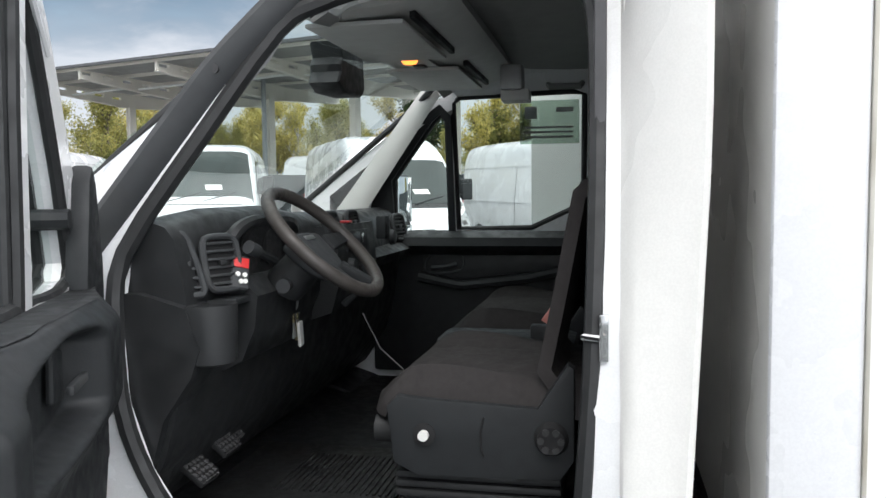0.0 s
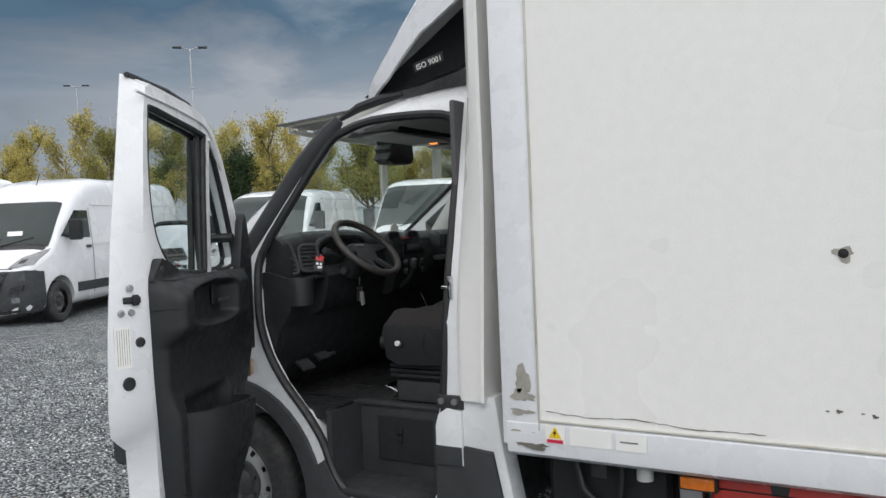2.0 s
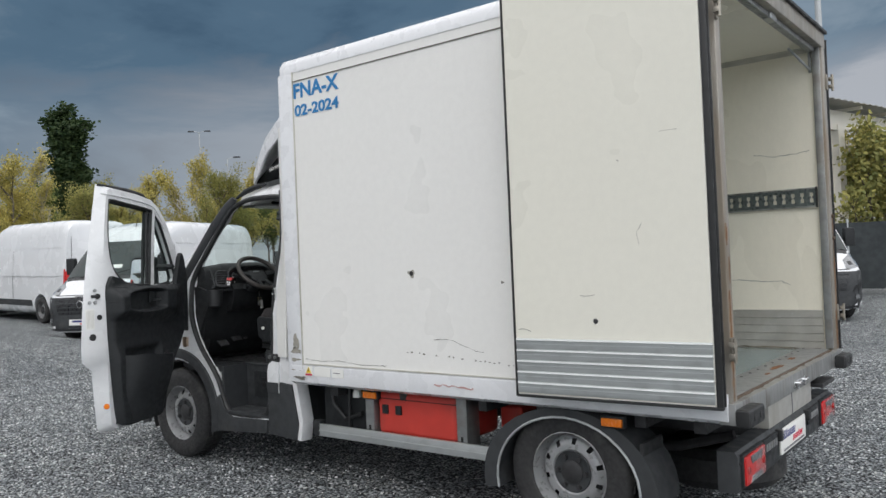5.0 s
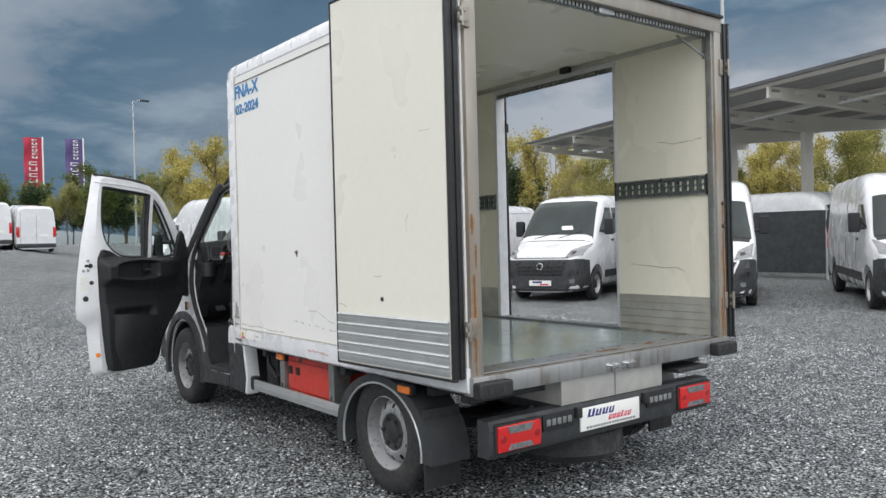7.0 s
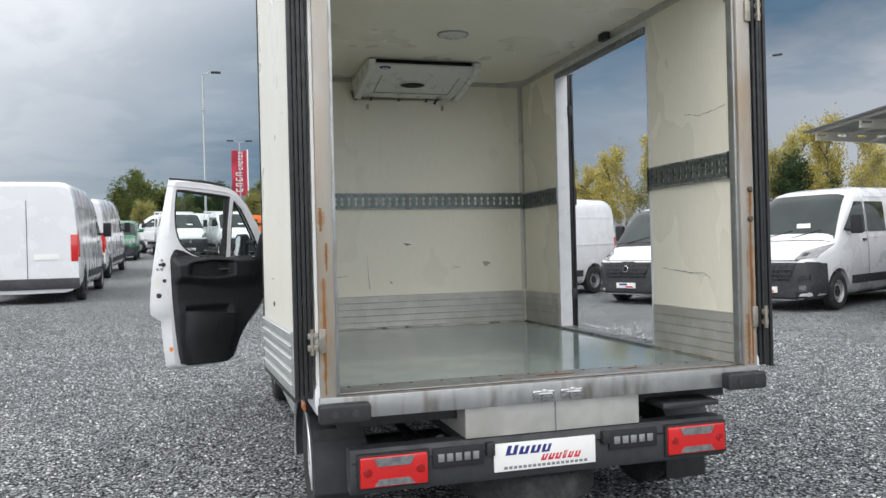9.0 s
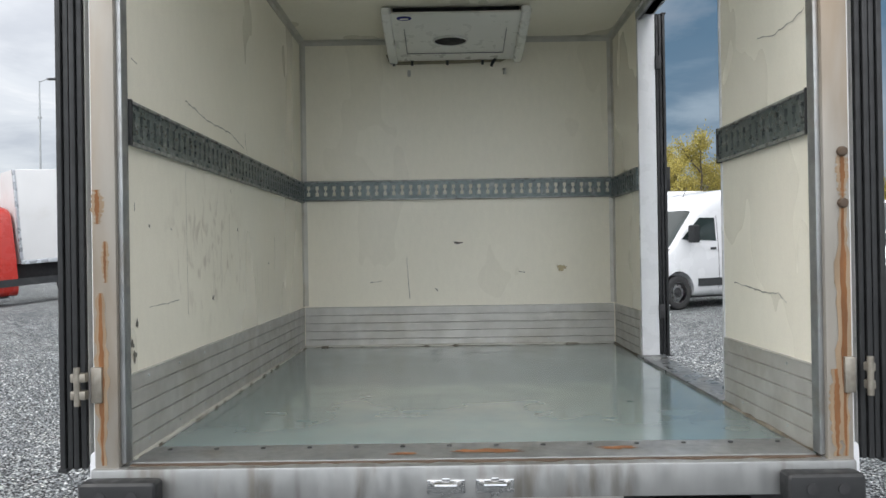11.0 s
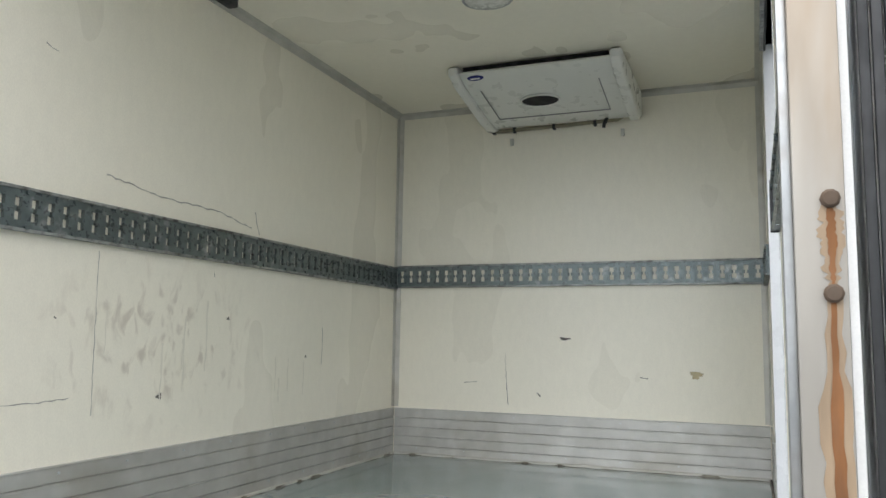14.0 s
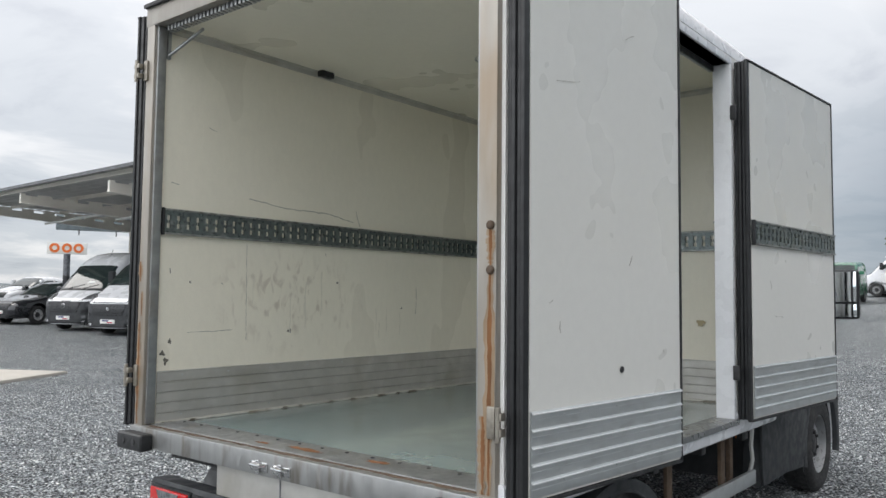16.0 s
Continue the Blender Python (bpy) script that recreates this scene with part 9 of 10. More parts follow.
RED_CAB = mat("red_cab_paint", (0.50, 0.035, 0.025), 0.3, var=0.04, scale=2, coat=0.5)
GREEN_CAB = mat("green_van_paint", (0.02, 0.14, 0.07), 0.3, var=0.05, scale=2, coat=0.5)
BLACK_CAR = mat("black_car_paint", (0.012, 0.013, 0.016), 0.15, var=0.05, scale=2, coat=0.8)
GREY_CAR = mat("grey_car_paint", (0.10, 0.105, 0.115), 0.25, metal=0.3, var=0.05, scale=2, coat=0.6)
ORANGE_P = mat("orange_machine_paint", (0.75, 0.16, 0.02), 0.4, var=0.08, scale=4)
CARGO = mat("cargo_panel", (0.72, 0.72, 0.72), 0.4, var=0.04, scale=1.5, stain=(0.60, 0.59, 0.56), stain_scale=1.2)

# row facing the truck's left flank and the doorway
parked("ducato", -11.9, 6.9, 295, "white high-roof panel van with dark bumper and round badge", WHITE_FAR, maker="ring")
parked("ducato_tall", -21.85, 9.1, 180, "long white panel van seen along its plain side", WHITE_FAR)
parked("ducato_low", -9.55, 10.85, 292, "white low-roof panel van with dark bumper", WHITE_FAR, maker="ring")
parked("sprinter", -6.65, 12.3, 292, "silver-white crew van with side windows and star badge", mat("pale_silver_paint", (0.66, 0.67, 0.685), 0.3, var=0.01, scale=1, coat=0.4), side_windows=True, maker="ring")
parked("ducato", -3.15, 13.0, 301, "white high-roof panel van with bright-edged grille", WHITE_FAR, maker="chrome")
parked("ducato", 0.45, 14.6, 304, "white high-roof panel van with black mirrors", WHITE_FAR)
parked("ducato", -5.2, 24.2, 348, "white high-roof van with a side window, under the canopy", WHITE_FAR, side_windows=True)
# along the far lane
parked("ducato", -16.3, -3.0, 182.5, "white panel van standing tail-on, red tail lamps", WHITE_FAR)
parked("ducato", -25.0, -3.35, 180, "white panel van standing tail-on beyond the first", WHITE_FAR)
parked("small_van", -33.5, -3.55, 3, "small green van with white roof", GREEN_CAB, strip=False, plate=False)
parked("daily_crew", -36.4, -0.55, 15, "white crew-cab dropside pickup with black grille", WHITE_FAR, roof=cargo_body(0.75, 1.25, 3.0, CARGO, rack=2.32), bumper=BLADE, name="pickup_truck", category="truck", side_windows=True)
parked("daily_crew", -36.3, 2.05, 15, "white crew-cab dropside pickup with black grille", WHITE_FAR, roof=cargo_body(0.75, 1.25, 3.0, CARGO, rack=2.32), bumper=BLADE, name="pickup_truck", category="truck", side_windows=True)
parked("ducato_low", -43.5, -3.4, 268, "white low-roof van parked side-on behind the pickups", WHITE_FAR)
parked("ducato", -47.0, 5.2, 180, "white panel van parked far off, tail-on", WHITE_FAR)
parked("ducato", -46.6, 7.3, 180, "white panel van parked far off, tail-on", WHITE_FAR)
parked("ducato_low", -28.0, 12.5, 300, "white low-roof van far along the row", WHITE_FAR)
parked("ducato", -24.0, 9.0, 290, "white panel van farther along the row", WHITE_FAR)
parked("daily", -11.86, -9.46, 315, "red-cabbed lorry with a white box body", RED_CAB, roof=cargo_body(0.95, 3.05, 4.2, CARGO), name="box_lorry", category="truck", plate=False)
# row beyond the rear
parked("daily", -7.3, -17.7, 20, "white chassis-cab van with black grille", WHITE_FAR, roof=cargo_body(0.9, 2.9, 4.0, CARGO), name="box_lorry", category="truck")
parked("ducato", -7.2, -20.4, 20, "white high-roof van with dark lower bumper", WHITE_FAR, maker="ring")
parked("ducato_low", -8.2, -14.4, 20, "white van with a chrome grille", WHITE_FAR, maker="chrome")
parked("car", -6.9, -24.6, 15, "glossy black saloon car on the gravel", BLACK_CAR, name="car", category="car", group="cars parked in the yard", strip=False, bumper=BLACK_CAR)
parked("car", -11.0, -35.5, 20, "white saloon car on the gravel", WHITE_FAR, name="car", category="car", group="cars parked in the yard", strip=False, bumper=WHITE_FAR)
parked("small_van", -12.5, -31.0, 25, "dark grey estate car on the gravel", GREY_CAR, name="car", category="car", group="cars parked in the yard", strip=False, bumper=GREY_CAR)


# ---- trees, canopies, poles, flags, fence ----
BARK = mat("bark", (0.12, 0.10, 0.08), 0.9, var=0.3, scale=12, bump=0.4, bump_scale=40)
BIRCH = mat("pale_bark", (0.42, 0.40, 0.36), 0.8, var=0.3, scale=9, stain=(0.08, 0.07, 0.06), stain_scale=6, stain_at=0.58)


def leaf_mat(name, a, b):
    m = mat(name, a, 0.6, var=0.3, scale=0.5, spec=0.25)
    nt = m.node_tree
    geo = nt.nodes.new("ShaderNodeNewGeometry")
    rmp = nt.nodes.new("ShaderNodeValToRGB")
    rmp.color_ramp.elements[0].color, rmp.color_ramp.elements[1].color = (*a, 1), (*b, 1)
    nt.links.new(geo.outputs["Random Per Island"], rmp.inputs[0])
    bsdf = nt.nodes["Principled BSDF"]
    nt.links.new(rmp.outputs[0], bsdf.inputs["Base Color"])
    trl, mxs = nt.nodes.new("ShaderNodeBsdfTranslucent"), nt.nodes.new("ShaderNodeMixShader")
    mxs.inputs[0].default_value = 0.35
    nt.links.new(rmp.outputs[0], trl.inputs[0])
    nt.links.new(bsdf.outputs[0], mxs.inputs[1])
    nt.links.new(trl.outputs[0], mxs.inputs[2])
    nt.links.new(mxs.outputs[0], nt.nodes["Material Output"].inputs[0])
    return m


LEAF_YELLOW = leaf_mat("autumn_leaves", (0.27, 0.25, 0.075), (0.60, 0.50, 0.15))
LEAF_MIXED = leaf_mat("turning_leaves", (0.17, 0.19, 0.065), (0.42, 0.38, 0.12))
LEAF_GREEN = leaf_mat("green_leaves", (0.06, 0.10, 0.03), (0.18, 0.20, 0.06))
LEAF_DARK = leaf_mat("dark_green_leaves", (0.022, 0.046, 0.020), (0.060, 0.090, 0.034))


def make_tree(label, height, spread, leaves, seed, n_leaf=5200, bark=None, shape="round", leaf=0.13, name="tree", group="trees beyond the yard"):
    """Trunk, tapering limbs that fork twice, and leaves in loose clumps round the twigs."""
    r = random.Random(seed)
    v = thing(name, label, "tree", None, group)
    wood = bmesh.new()
    tips = []

    def limb(p, d, length, rad, depth):
        pts, rr = [Vector(p)], [rad]
        d = Vector(d).normalized()
        n = 4
        for i in range(n):
            d = (d + Vector((r.uniform(-0.2, 0.2), r.uniform(-0.2, 0.2), r.uniform(-0.05, 0.16)))).normalized()
            pts.append(pts[-1] + d * length / n)
            rr.append(rad * (1 - 0.6 * (i + 1) / n))
        tube(pts, rr, 5 if depth else 7, bm=wood)
        for q in pts[2:]:
            tips.append((q.copy(), depth))
        if depth < 2:
            for k in range(5 if depth == 0 else 3):
                q = pts[r.randint(1, n)]
                a = r.uniform(0, 6.28)
                nd = (d * 0.7 + Vector((math.cos(a) * 0.7, math.sin(a) * 0.7, r.uniform(0.4, 1.2)))).normalized()
                limb(q, nd, length * r.uniform(0.45, 0.75), rad * 0.5, depth + 1)
    trunk = [Vector((0, 0, -0.1))]
    for i in range(6):
        trunk.append(trunk[-1] + Vector((r.uniform(-0.12, 0.12), r.uniform(-0.12, 0.12), height * 0.155)))
    tr = height * 0.016 + 0.05
    tube(trunk, [tr * (1 - 0.13 * i) for i in range(7)], 8, bm=wood)
    for i in range(10 if shape != "column" else 46):
        t = r.uniform(0.22, 1.0) if shape == "round" else r.uniform(0.03, 1.0)
        base = trunk[0].lerp(trunk[-1], t)
        a = r.uniform(0, 6.28)
        if shape == "column":
            limb(base, (math.cos(a) * 0.25, math.sin(a) * 0.25, 1), height * 0.16, 0.04, 1)
        else:
            limb(base, (math.cos(a), math.sin(a), r.uniform(0.35, 1.3)), spread * (1.15 - 0.5 * t), tr * 0.45, 0)
    part("trunk", wood, bark or BARK, v, angle=60)
    verts, faces = [], []
    for i in range(n_leaf):
        p, dep = tips[r.randrange(len(tips))]
        s = leaf * r.uniform(0.6, 1.5)
        o = Vector((r.gauss(0, 1), r.gauss(0, 1), r.gauss(0, 0.8))) * (spread * 0.12 * (1.5 if dep == 0 else 1.0) if shape == "round" else height * 0.022)
        c = p + o
        if c.z < height * 0.12:
            continue
        u = Vector((r.uniform(-1, 1), r.uniform(-1, 1), r.uniform(-1, 1))).normalized()
        w = u.orthogonal().normalized()
        k = len(verts)
        verts += [c + u * s, c + w * s * 0.6, c - u * s, c - w * s * 0.6]
        faces.append((k, k + 1, k + 2, k + 3))
    me = bpy.data.meshes.new("crown")
    me.from_pydata([tuple(p) for p in verts], [], faces)
    mesh_part("crown", me, leaves, v, smooth=False)
    return v


def plant(trees, places):
    """Sets copies of the trees at (x, y, scale); the first place of each takes the original."""
    r = random.Random(5)
    used = set()
    for i, (x, y, s) in enumerate(places):
        t = trees[i % len(trees)]
        m = Matrix.Translation((x, y, lie(x, y))) @ Matrix.Rotation(r.uniform(0, 6.28), 4, "Z") @ Matrix.Diagonal((s, s, s * r.uniform(0.92, 1.08), 1))
        if t.name in used:
            copy_thing(t, m)
        else:
            used.add(t.name)
            t.matrix_basis = m


def ring_places(a0, a1, step, d0, d1, s0, s1, seed):
    r = random.Random(seed)
    out, a = [], a0
    while a < a1:
        d = r.uniform(d0, d1)
        out.append((2 + d * math.cos(radians(a)), 2.5 + d * math.sin(radians(a)), r.uniform(s0, s1)))
        a += step * r.uniform(0.7, 1.3)
    return out


yel = [make_tree("slender tree in yellow autumn leaf", 8.5, 2.6, LEAF_YELLOW, 11, 12500, leaf=0.085), make_tree("yellow-green turning tree with open twigs", 8.0, 2.9, LEAF_MIXED, 12, 13500, leaf=0.085),
       make_tree("thin birch with sparse golden leaves", 9.0, 2.2, LEAF_YELLOW, 13, 6500, BIRCH, leaf=0.08)]
grn = [make_tree("broad green leafy tree with open crown", 8.0, 3.4, LEAF_GREEN, 21, 11000, leaf=0.13), make_tree("olive-green tree beginning to turn", 8.5, 3.2, LEAF_MIXED, 22, 10000, leaf=0.11), make_tree("dark green bushy tree with dense leaves", 7.0, 3.4, LEAF_DARK, 23, 11000, leaf=0.13)]
plant(yel, ring_places(92, 166, 3.0, 47, 56, 0.60, 0.88, 1) + ring_places(94, 164, 3.6, 58, 66, 0.75, 1.0, 2))
plant(grn, ring_places(95, 160, 5.0, 52, 64, 0.55, 0.80, 6) + ring_places(164, 187, 2.4, 84, 94, 0.65, 0.95, 3) + ring_places(166, 188, 3.0, 94, 106, 0.9, 1.2, 4) + ring_places(198, 214, 3.0, 150, 185, 0.6, 0.9, 7))
belt = [make_tree("dense green tree of the belt behind the flags", 8.5, 4.2, LEAF_GREEN, 51, 4200, leaf=0.30), make_tree("olive tree of the belt behind the flags", 8.0, 4.4, LEAF_DARK, 52, 4200, leaf=0.27)]
plant(belt, ring_places(165, 187.5, 1.15, 98, 112, 0.62, 0.95, 9))
pop = make_tree("tall narrow dark green poplar tree", 17.5, 2.2, LEAF_DARK, 31, 26000, shape="column", leaf=0.19)
pop.matrix_basis = Matrix.Translation((-58.0, 29.3, lie(-58, 29.3))) @ Matrix.Diagonal((0.95, 0.95, 0.68, 1))
bush = make_tree("round yellow-green bush by the fence", 4.6, 2.4, LEAF_MIXED, 41, 5200, leaf=0.11)
bush.matrix_basis = Matrix.Translation((0.2, 26.5, lie(0.2, 26.5))) @ Matrix.Diagonal((0.8, 0.8, 0.8, 1))
copy_thing(bush, Matrix.Translation((4.8, 27.5, lie(4.8, 27.5))) @ Matrix.Rotation(1.3, 4, "Z") @ Matrix.Diagonal((0.7, 0.7, 0.7, 1)))
copy_thing(bush, Matrix.Translation((-3.0, 30.0, lie(-3, 30.0))) @ Matrix.Rotation(2.3, 4, "Z") @ Matrix.Diagonal((0.85, 0.85, 0.85, 1)))

# distant hills behind everything; their haze is put into the blue-grey colour
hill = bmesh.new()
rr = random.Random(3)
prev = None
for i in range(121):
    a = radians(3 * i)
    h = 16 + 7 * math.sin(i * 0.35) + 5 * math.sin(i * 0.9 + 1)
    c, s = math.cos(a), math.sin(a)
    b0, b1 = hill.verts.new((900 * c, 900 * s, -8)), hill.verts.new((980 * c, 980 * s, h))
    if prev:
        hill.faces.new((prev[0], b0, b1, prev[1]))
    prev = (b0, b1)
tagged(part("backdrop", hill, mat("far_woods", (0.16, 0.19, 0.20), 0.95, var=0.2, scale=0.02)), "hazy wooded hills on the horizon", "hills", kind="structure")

CANOPY = mat("canopy_paint", (0.84, 0.80, 0.72), 0.5, var=0.05, scale=1.2, stain=(0.70, 0.64, 0.54), stain_scale=0.8, stain_at=0.68)
ROOFING = mat("canopy_sheeting", (0.36, 0.355, 0.34), 0.5, metal=0.1, var=0.1, scale=1.0)


def canopy(ox, oy, az, bays, pitch, reach, back, height, label, drop=0.0, lead=0.8):
    """A cantilevered car-port roof: columns in a line along az, pierced beams across, purlins and ribbed sheeting on top. Local x along the line, y to the front."""
    ca, sa = math.cos(radians(az)), math.sin(radians(az))
    L = bays * pitch
    z0, z1 = lie(ox, oy) - drop, lie(ox + L * ca, oy + L * sa)
    m = Matrix.Translation((ox, oy, 0)) @ Matrix.Rotation(radians(az), 4, "Z")
    v = thing("canopy", label, "canopy", m)
    for i in range(bays + 1):
        x = i * pitch
        gx, gy = ox + x * ca, oy + x * sa
        g = lie(gx, gy)
        zt = lerp(z0, z1, i / bays) + height
        col = part("column", box(x - 0.14, x + 0.14, -0.13, 0.13, g - 0.1, zt, 0.01), CANOPY, v, "painted steel column")
        for s in (-1, 1):
            part("flange", box(x + s * 0.13 - 0.012, x + s * 0.13 + 0.012, -0.17, 0.17, g - 0.1, zt), CANOPY, col)
        part("base_plate", box(x - 0.25, x + 0.25, -0.25, 0.25, g - 0.1, g + 0.03), CANOPY, col)
        prof = [(-back, zt + 0.32), (reach, zt + 0.62), (reach, zt + 0.30), (0.3, zt - 0.16), (-0.3, zt - 0.16), (-back, zt + 0.06)]
        holes = []
        for k in range(int(reach / 0.9)):
            c = 0.8 + k * 0.9
            zc = zt + 0.16 + 0.062 * c
            holes.append(prism([(c - 0.22, zc - 0.06), (c + 0.22, zc - 0.04), (c + 0.22, zc + 0.08), (c - 0.22, zc + 0.06)], "x", x - 0.3, x + 0.3))
        part("beam", cut(prism(prof, "x", x - 0.07, x + 0.07), holes), CANOPY, v, "pierced tapering beam")
        part("beam_flange", prism([(-back, zt + 0.055), (-0.3, zt - 0.165), (0.3, zt - 0.165), (reach, zt + 0.295), (reach, zt + 0.275), (0.3, zt - 0.185), (-0.3, zt - 0.185), (-back, zt + 0.035)], "x", x - 0.13, x + 0.13), CANOPY, v)
        if i < bays:
            part("tube_lamp", box(x + 0.3, x + pitch - 0.3, reach * 0.55, reach * 0.55 + 0.12, zt + 0.18, zt + 0.26, 0.02), LABEL, v, "white tube lamp housing")
    zt0, zt1 = z0 + height, z1 + height
    for k in range(6):
        yy = lerp(-back + 0.1, reach - 0.1, k / 5)
        dz = 0.34 + 0.3 * (yy + back) / (reach + back)
        part("purlin", loft([[(xx, yy - 0.05, zz + dz - 0.01), (xx, yy + 0.05, zz + dz - 0.01), (xx, yy + 0.05, zz + dz + 0.12), (xx, yy - 0.05, zz + dz + 0.12)] for xx, zz in ((0.2 - lead, zt0), (L + 0.6, zt1))]), CANOPY, v)
    rows = []
    for xx, zz in ((-lead, zt0), (L + 0.8, zt1)):
        row = []
        n = 60
        for k in range(n + 1):
            yy = lerp(-back - 0.1, reach + 0.25, k / n)
            row.append((xx, yy, zz + 0.46 + 0.3 * (yy + back) / (reach + back) + (0.02 if k % 2 else -0.02)))
        rows.append(row)
    part("roof_sheet", sheet(rows, 0.02), ROOFING, v, "dark ribbed roof sheeting", angle=10)
    part("fascia", loft([[(xx, reach + 0.22, zz + 0.69), (xx, reach + 0.27, zz + 0.69), (xx, reach + 0.27, zz + 0.79), (xx, reach + 0.22, zz + 0.79)] for xx, zz in ((-lead, zt0), (L + 0.8, zt1))]), mat("dark_roof_edge", (0.09, 0.095, 0.10), 0.5, var=0.1, scale=3), v)
    return v


canopy(-0.9, 26.1, 160.0, 5, 4.5, 5.6, 4.5, 5.2, "pale steel car-port canopy with pierced beams")
canopy(-13.04, -15.43, 264.2, 2, 7.74, 7.48, 3.0, 4.0, "pale steel canopy over parked cars", 0.2, 4.5)


POLE = mat("galvanised_pole", (0.42, 0.44, 0.45), 0.5, metal=0.4, var=0.08, scale=3)


def light_pole(x, y, h, az, arms=1, r0=0.11):
    g = lie(x, y)
    v = thing("lamp_post", "tall grey floodlight post", "lamp post", Matrix.Translation((x, y, g)) @ Matrix.Rotation(radians(az), 4, "Z"), "floodlight posts")
    part("shaft", tube([(0, 0, -0.2), (0, 0, h * 0.5), (0, 0, h)], [r0, r0 * 0.8, r0 * 0.55], 10), POLE, v)
    part("base", box(-0.2, 0.2, -0.2, 0.2, -0.2, 0.05, 0.02), POLE, v)
    part("collar", cyl((0, 0, h * 0.78), (0, 0, h * 0.79), r0 * 1.5, 10), POLE, v)
    for s in ((-1, 1) if arms > 1 else (1,)):
        part("arm", tube([(0, 0, h - 0.1), (s * 0.5, 0, h + 0.1), (s * 1.0, 0, h + 0.12)], 0.04, 6), POLE, v)
        part("lantern", box(min(s * 0.7, s * 1.5), max(s * 0.7, s * 1.5), -0.22, 0.22, h + 0.06, h + 0.20, 0.05), PLASTIC_GREY, v)
    return v


for x, y, h, az, arms in ((-52.4, 48.7, 16.0, 40, 2), (-86.0, 61.0, 18.0, 40, 2), (-70.0, 20.8, 13.5, 90, 1), (-13.6, 30.2, 18.0, 60, 2), (-63.0, 0.2, 14.5, 90, 1), (-58.0, -31.0, 14.0, 90, 1), (-92.0, 4.0, 12.5, 90, 2), (-0.3, 21.3, 14.0, 20, 2), (-72.0, 55.0, 12.5, 40, 1), (-110.0, -78.0, 13.0, 90, 2)):
    light_pole(x, y, h, az, arms)

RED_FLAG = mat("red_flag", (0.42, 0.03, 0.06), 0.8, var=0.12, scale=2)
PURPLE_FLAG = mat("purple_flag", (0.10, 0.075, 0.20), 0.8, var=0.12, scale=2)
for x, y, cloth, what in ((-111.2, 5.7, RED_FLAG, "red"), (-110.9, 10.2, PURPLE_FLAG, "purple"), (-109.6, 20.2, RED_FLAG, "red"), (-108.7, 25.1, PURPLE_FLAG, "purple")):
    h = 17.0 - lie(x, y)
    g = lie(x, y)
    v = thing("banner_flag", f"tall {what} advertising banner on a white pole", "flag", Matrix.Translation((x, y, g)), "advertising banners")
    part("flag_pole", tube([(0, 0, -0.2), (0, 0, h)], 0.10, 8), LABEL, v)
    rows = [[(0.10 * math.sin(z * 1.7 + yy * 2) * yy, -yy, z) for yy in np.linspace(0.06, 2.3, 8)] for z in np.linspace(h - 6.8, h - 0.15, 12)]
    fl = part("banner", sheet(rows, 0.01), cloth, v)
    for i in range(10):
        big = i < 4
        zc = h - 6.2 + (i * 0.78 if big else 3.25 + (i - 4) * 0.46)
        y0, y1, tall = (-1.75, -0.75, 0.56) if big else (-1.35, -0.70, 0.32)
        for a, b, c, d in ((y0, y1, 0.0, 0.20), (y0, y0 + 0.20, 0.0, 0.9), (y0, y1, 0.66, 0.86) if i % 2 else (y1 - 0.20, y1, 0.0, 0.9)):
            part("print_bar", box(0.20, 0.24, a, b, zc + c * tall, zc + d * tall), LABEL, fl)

# screened fence behind the row
SCREEN = mat("fence_screen", (0.035, 0.042, 0.045), 0.85, var=0.15, scale=3)
fence = thing("fence", "wire fence with dark screening cloth", "fence")
n = 10
for i in range(n + 1):
    x, y = lerp(-9.0, 14.0, i / n), lerp(20.2, 22.4, i / n)
    part("fence_post", tube([(x, y, lie(x, y) - 0.1), (x, y, lie(x, y) + 2.05)], 0.035, 8), POLE, fence)
    if i < n:
        x2, y2 = lerp(-9.0, 14.0, (i + 1) / n), lerp(20.2, 22.4, (i + 1) / n)
        rows = [[(lerp(x, x2, t), lerp(y, y2, t) + 0.03 * math.sin(t * 12 + zz * 3), lie(lerp(x, x2, t), lerp(y, y2, t)) + zz) for t in np.linspace(0, 1, 9)] for zz in np.linspace(0.18, 1.95, 5)]
        part("screen_panel", sheet(rows, 0.01), SCREEN, fence)
# roadside sign board far off
sg_ = thing("sign_board", "orange and white advertising board on a tall post", "sign", Matrix.Translation((-26.0, -62.0, lie(-26, -62) - 0.8)) @ Matrix.Rotation(radians(60), 4, "Z"))
part("sign_post", tube([(0, 0, -0.3), (0, 0, 3.8)], 0.28, 10), GREY_CAR, sg_)
bd_ = part("board", box(-0.3, 0.3, -1.55, 1.55, 3.75, 4.75, 0.05), LABEL, sg_)
for c in (-0.95, 0.0, 0.90):
    part("sign_shape", lathe([(0.20, 0.0), (0.40, 0.0), (0.40, 0.05), (0.20, 0.05)], 20, "x", closed=True, m=Matrix.Translation((0.3, c, 4.25))), ORANGE_P, bd_)
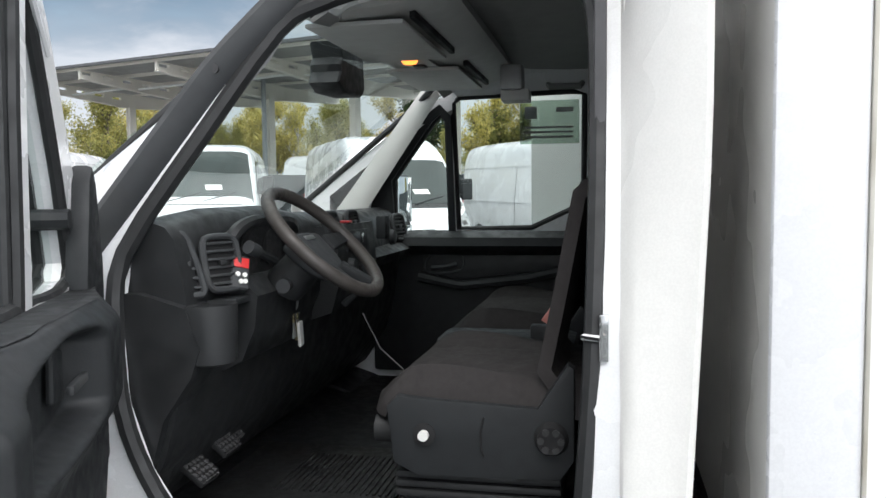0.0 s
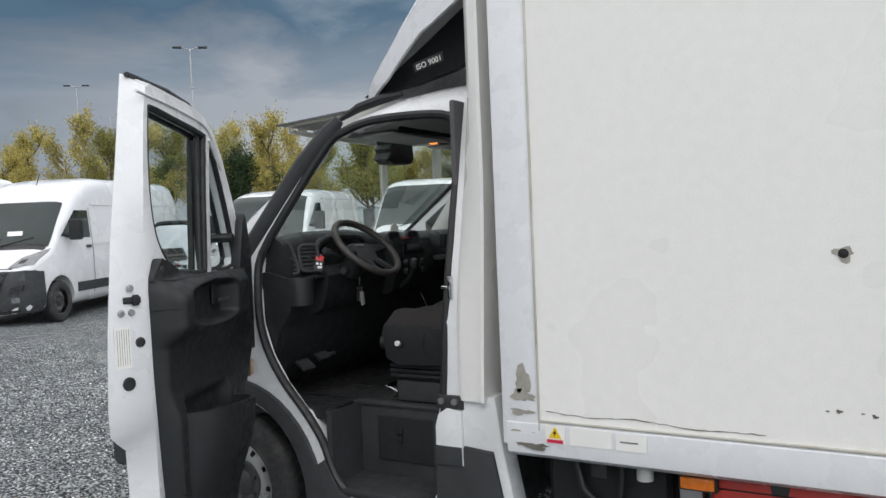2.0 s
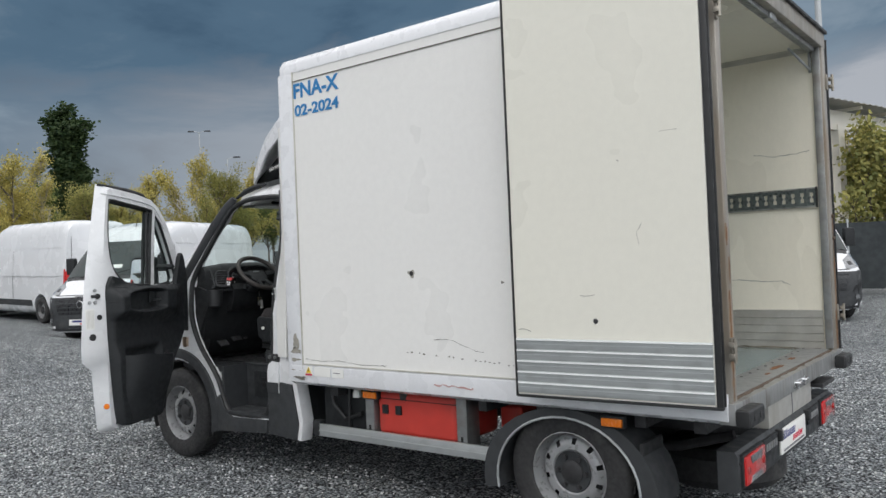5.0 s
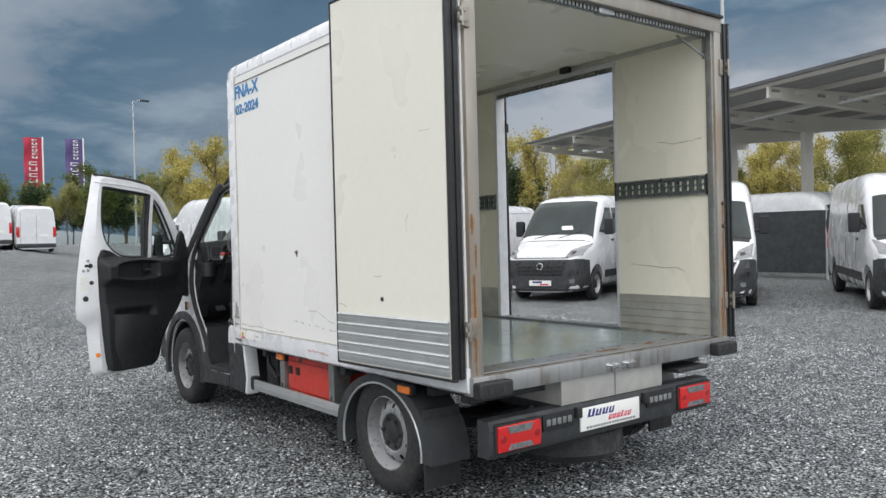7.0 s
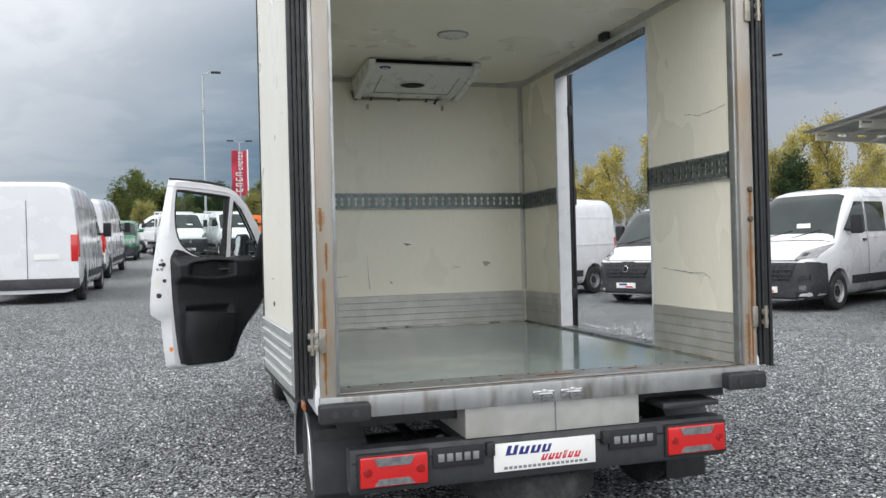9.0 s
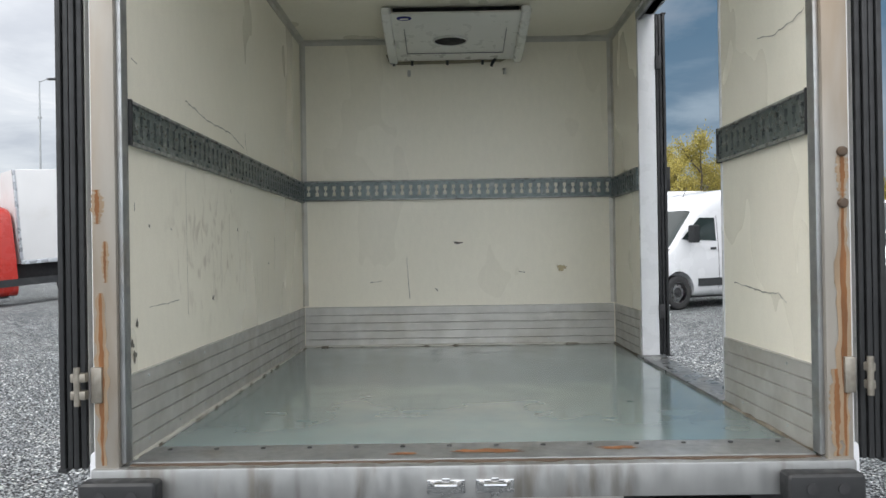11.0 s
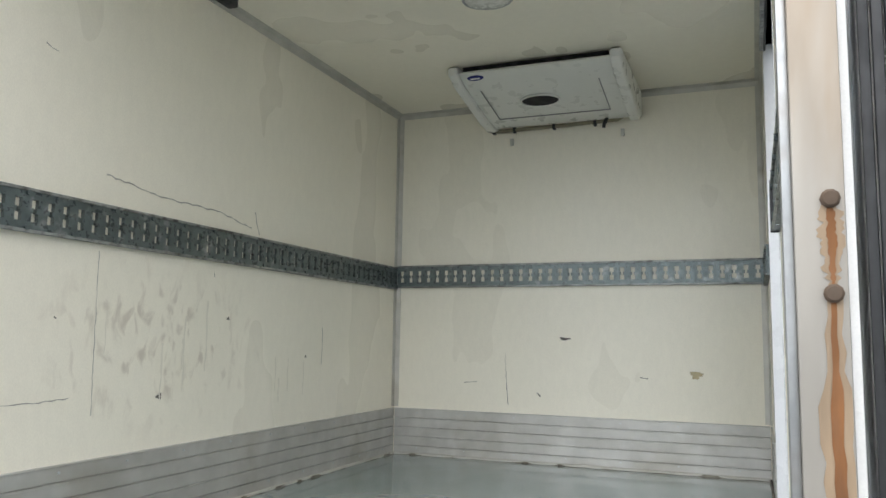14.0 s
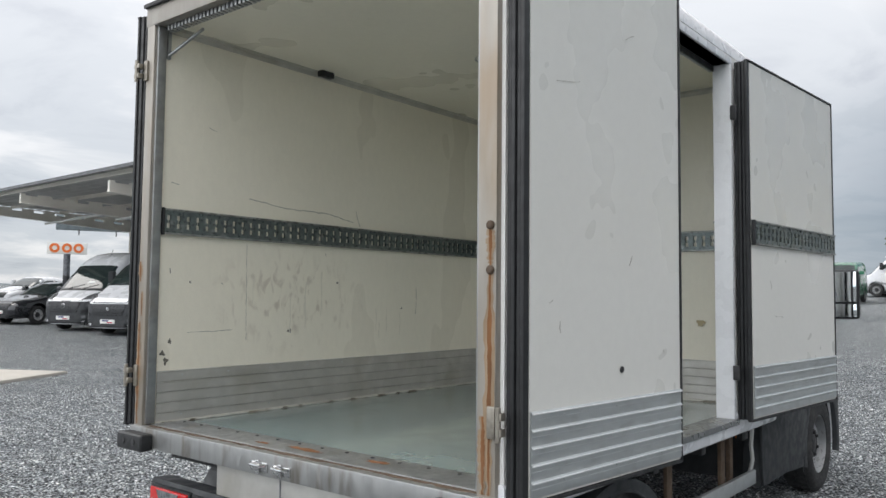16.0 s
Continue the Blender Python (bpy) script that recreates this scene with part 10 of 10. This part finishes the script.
# orange machine far along the lane
mc = thing("road_barrier", "orange work barrier standing by the lane", "barrier", Matrix.Translation((-46.0, 3.4, lie(-46, 3.4))))
part("panel", box(-0.1, 0.1, -1.2, 1.2, 0.9, 1.5, 0.03), ORANGE_P, mc)
part("panel", box(-0.1, 0.1, -1.2, 1.2, 1.7, 2.2, 0.03), ORANGE_P, mc)
for s in (-1.1, 1.1):
    part("leg", box(-0.15, 0.15, s - 0.06, s + 0.06, 0.0, 2.2, 0.01), HUB, mc)
# dark container and pale slab beyond the rear
ct = thing("container", "dark shipping container beyond the parked cars", "container", Matrix.Translation((-16.0, -62.0, lie(-16, -62))) @ Matrix.Rotation(radians(15), 4, "Z"))
part("body", box(-3.0, 3.0, -1.2, 1.2, 0.0, 2.6, 0.03), GREY_CAR, ct)
for i in range(28):
    part("rib", box(-2.9 + i * 0.21, -2.8 + i * 0.21, 1.2, 1.24, 0.15, 2.45), GREY_CAR, ct)
slabp = part("concrete_slab", box(-1.3, 1.3, -0.65, 0.65, -0.02, 0.05, 0.01), mat("pale_concrete", (0.46, 0.43, 0.38), 0.85, var=0.1, scale=2, bump=0.1, bump_scale=40), None, at=Matrix.Translation((0.30, -8.75, lie(0.3, -8.75))) @ Matrix.Rotation(radians(30), 4, "Z"))
tagged(slabp, "pale concrete slab set into the gravel", "slab")

# roadside billboard frame on two posts
bb = thing("billboard", "dark blank billboard on two thin posts", "billboard", Matrix.Translation((-15.0, -35.2, lie(-15, -35.2))) @ Matrix.Rotation(radians(63), 4, "Z"))
part("board", box(-0.06, 0.06, -2.0, 4.0, 3.95, 4.80, 0.02), mat("dim_glass_board", (0.16, 0.19, 0.20), 0.3, var=0.1, scale=2), bb)
for s in (-1.5, 1.5):
    part("post", tube([(-0.1, s * 0.35 + 3.0, -0.2), (-0.1, s * 0.35 + 3.0, 4.6)], 0.07, 8), POLE, bb)
    part("lamp_arm", tube([(0.05, s * 0.6, 4.0), (0.35, s * 0.6, 3.7), (0.55, s * 0.6, 3.75)], 0.03, 6), HUB, bb)
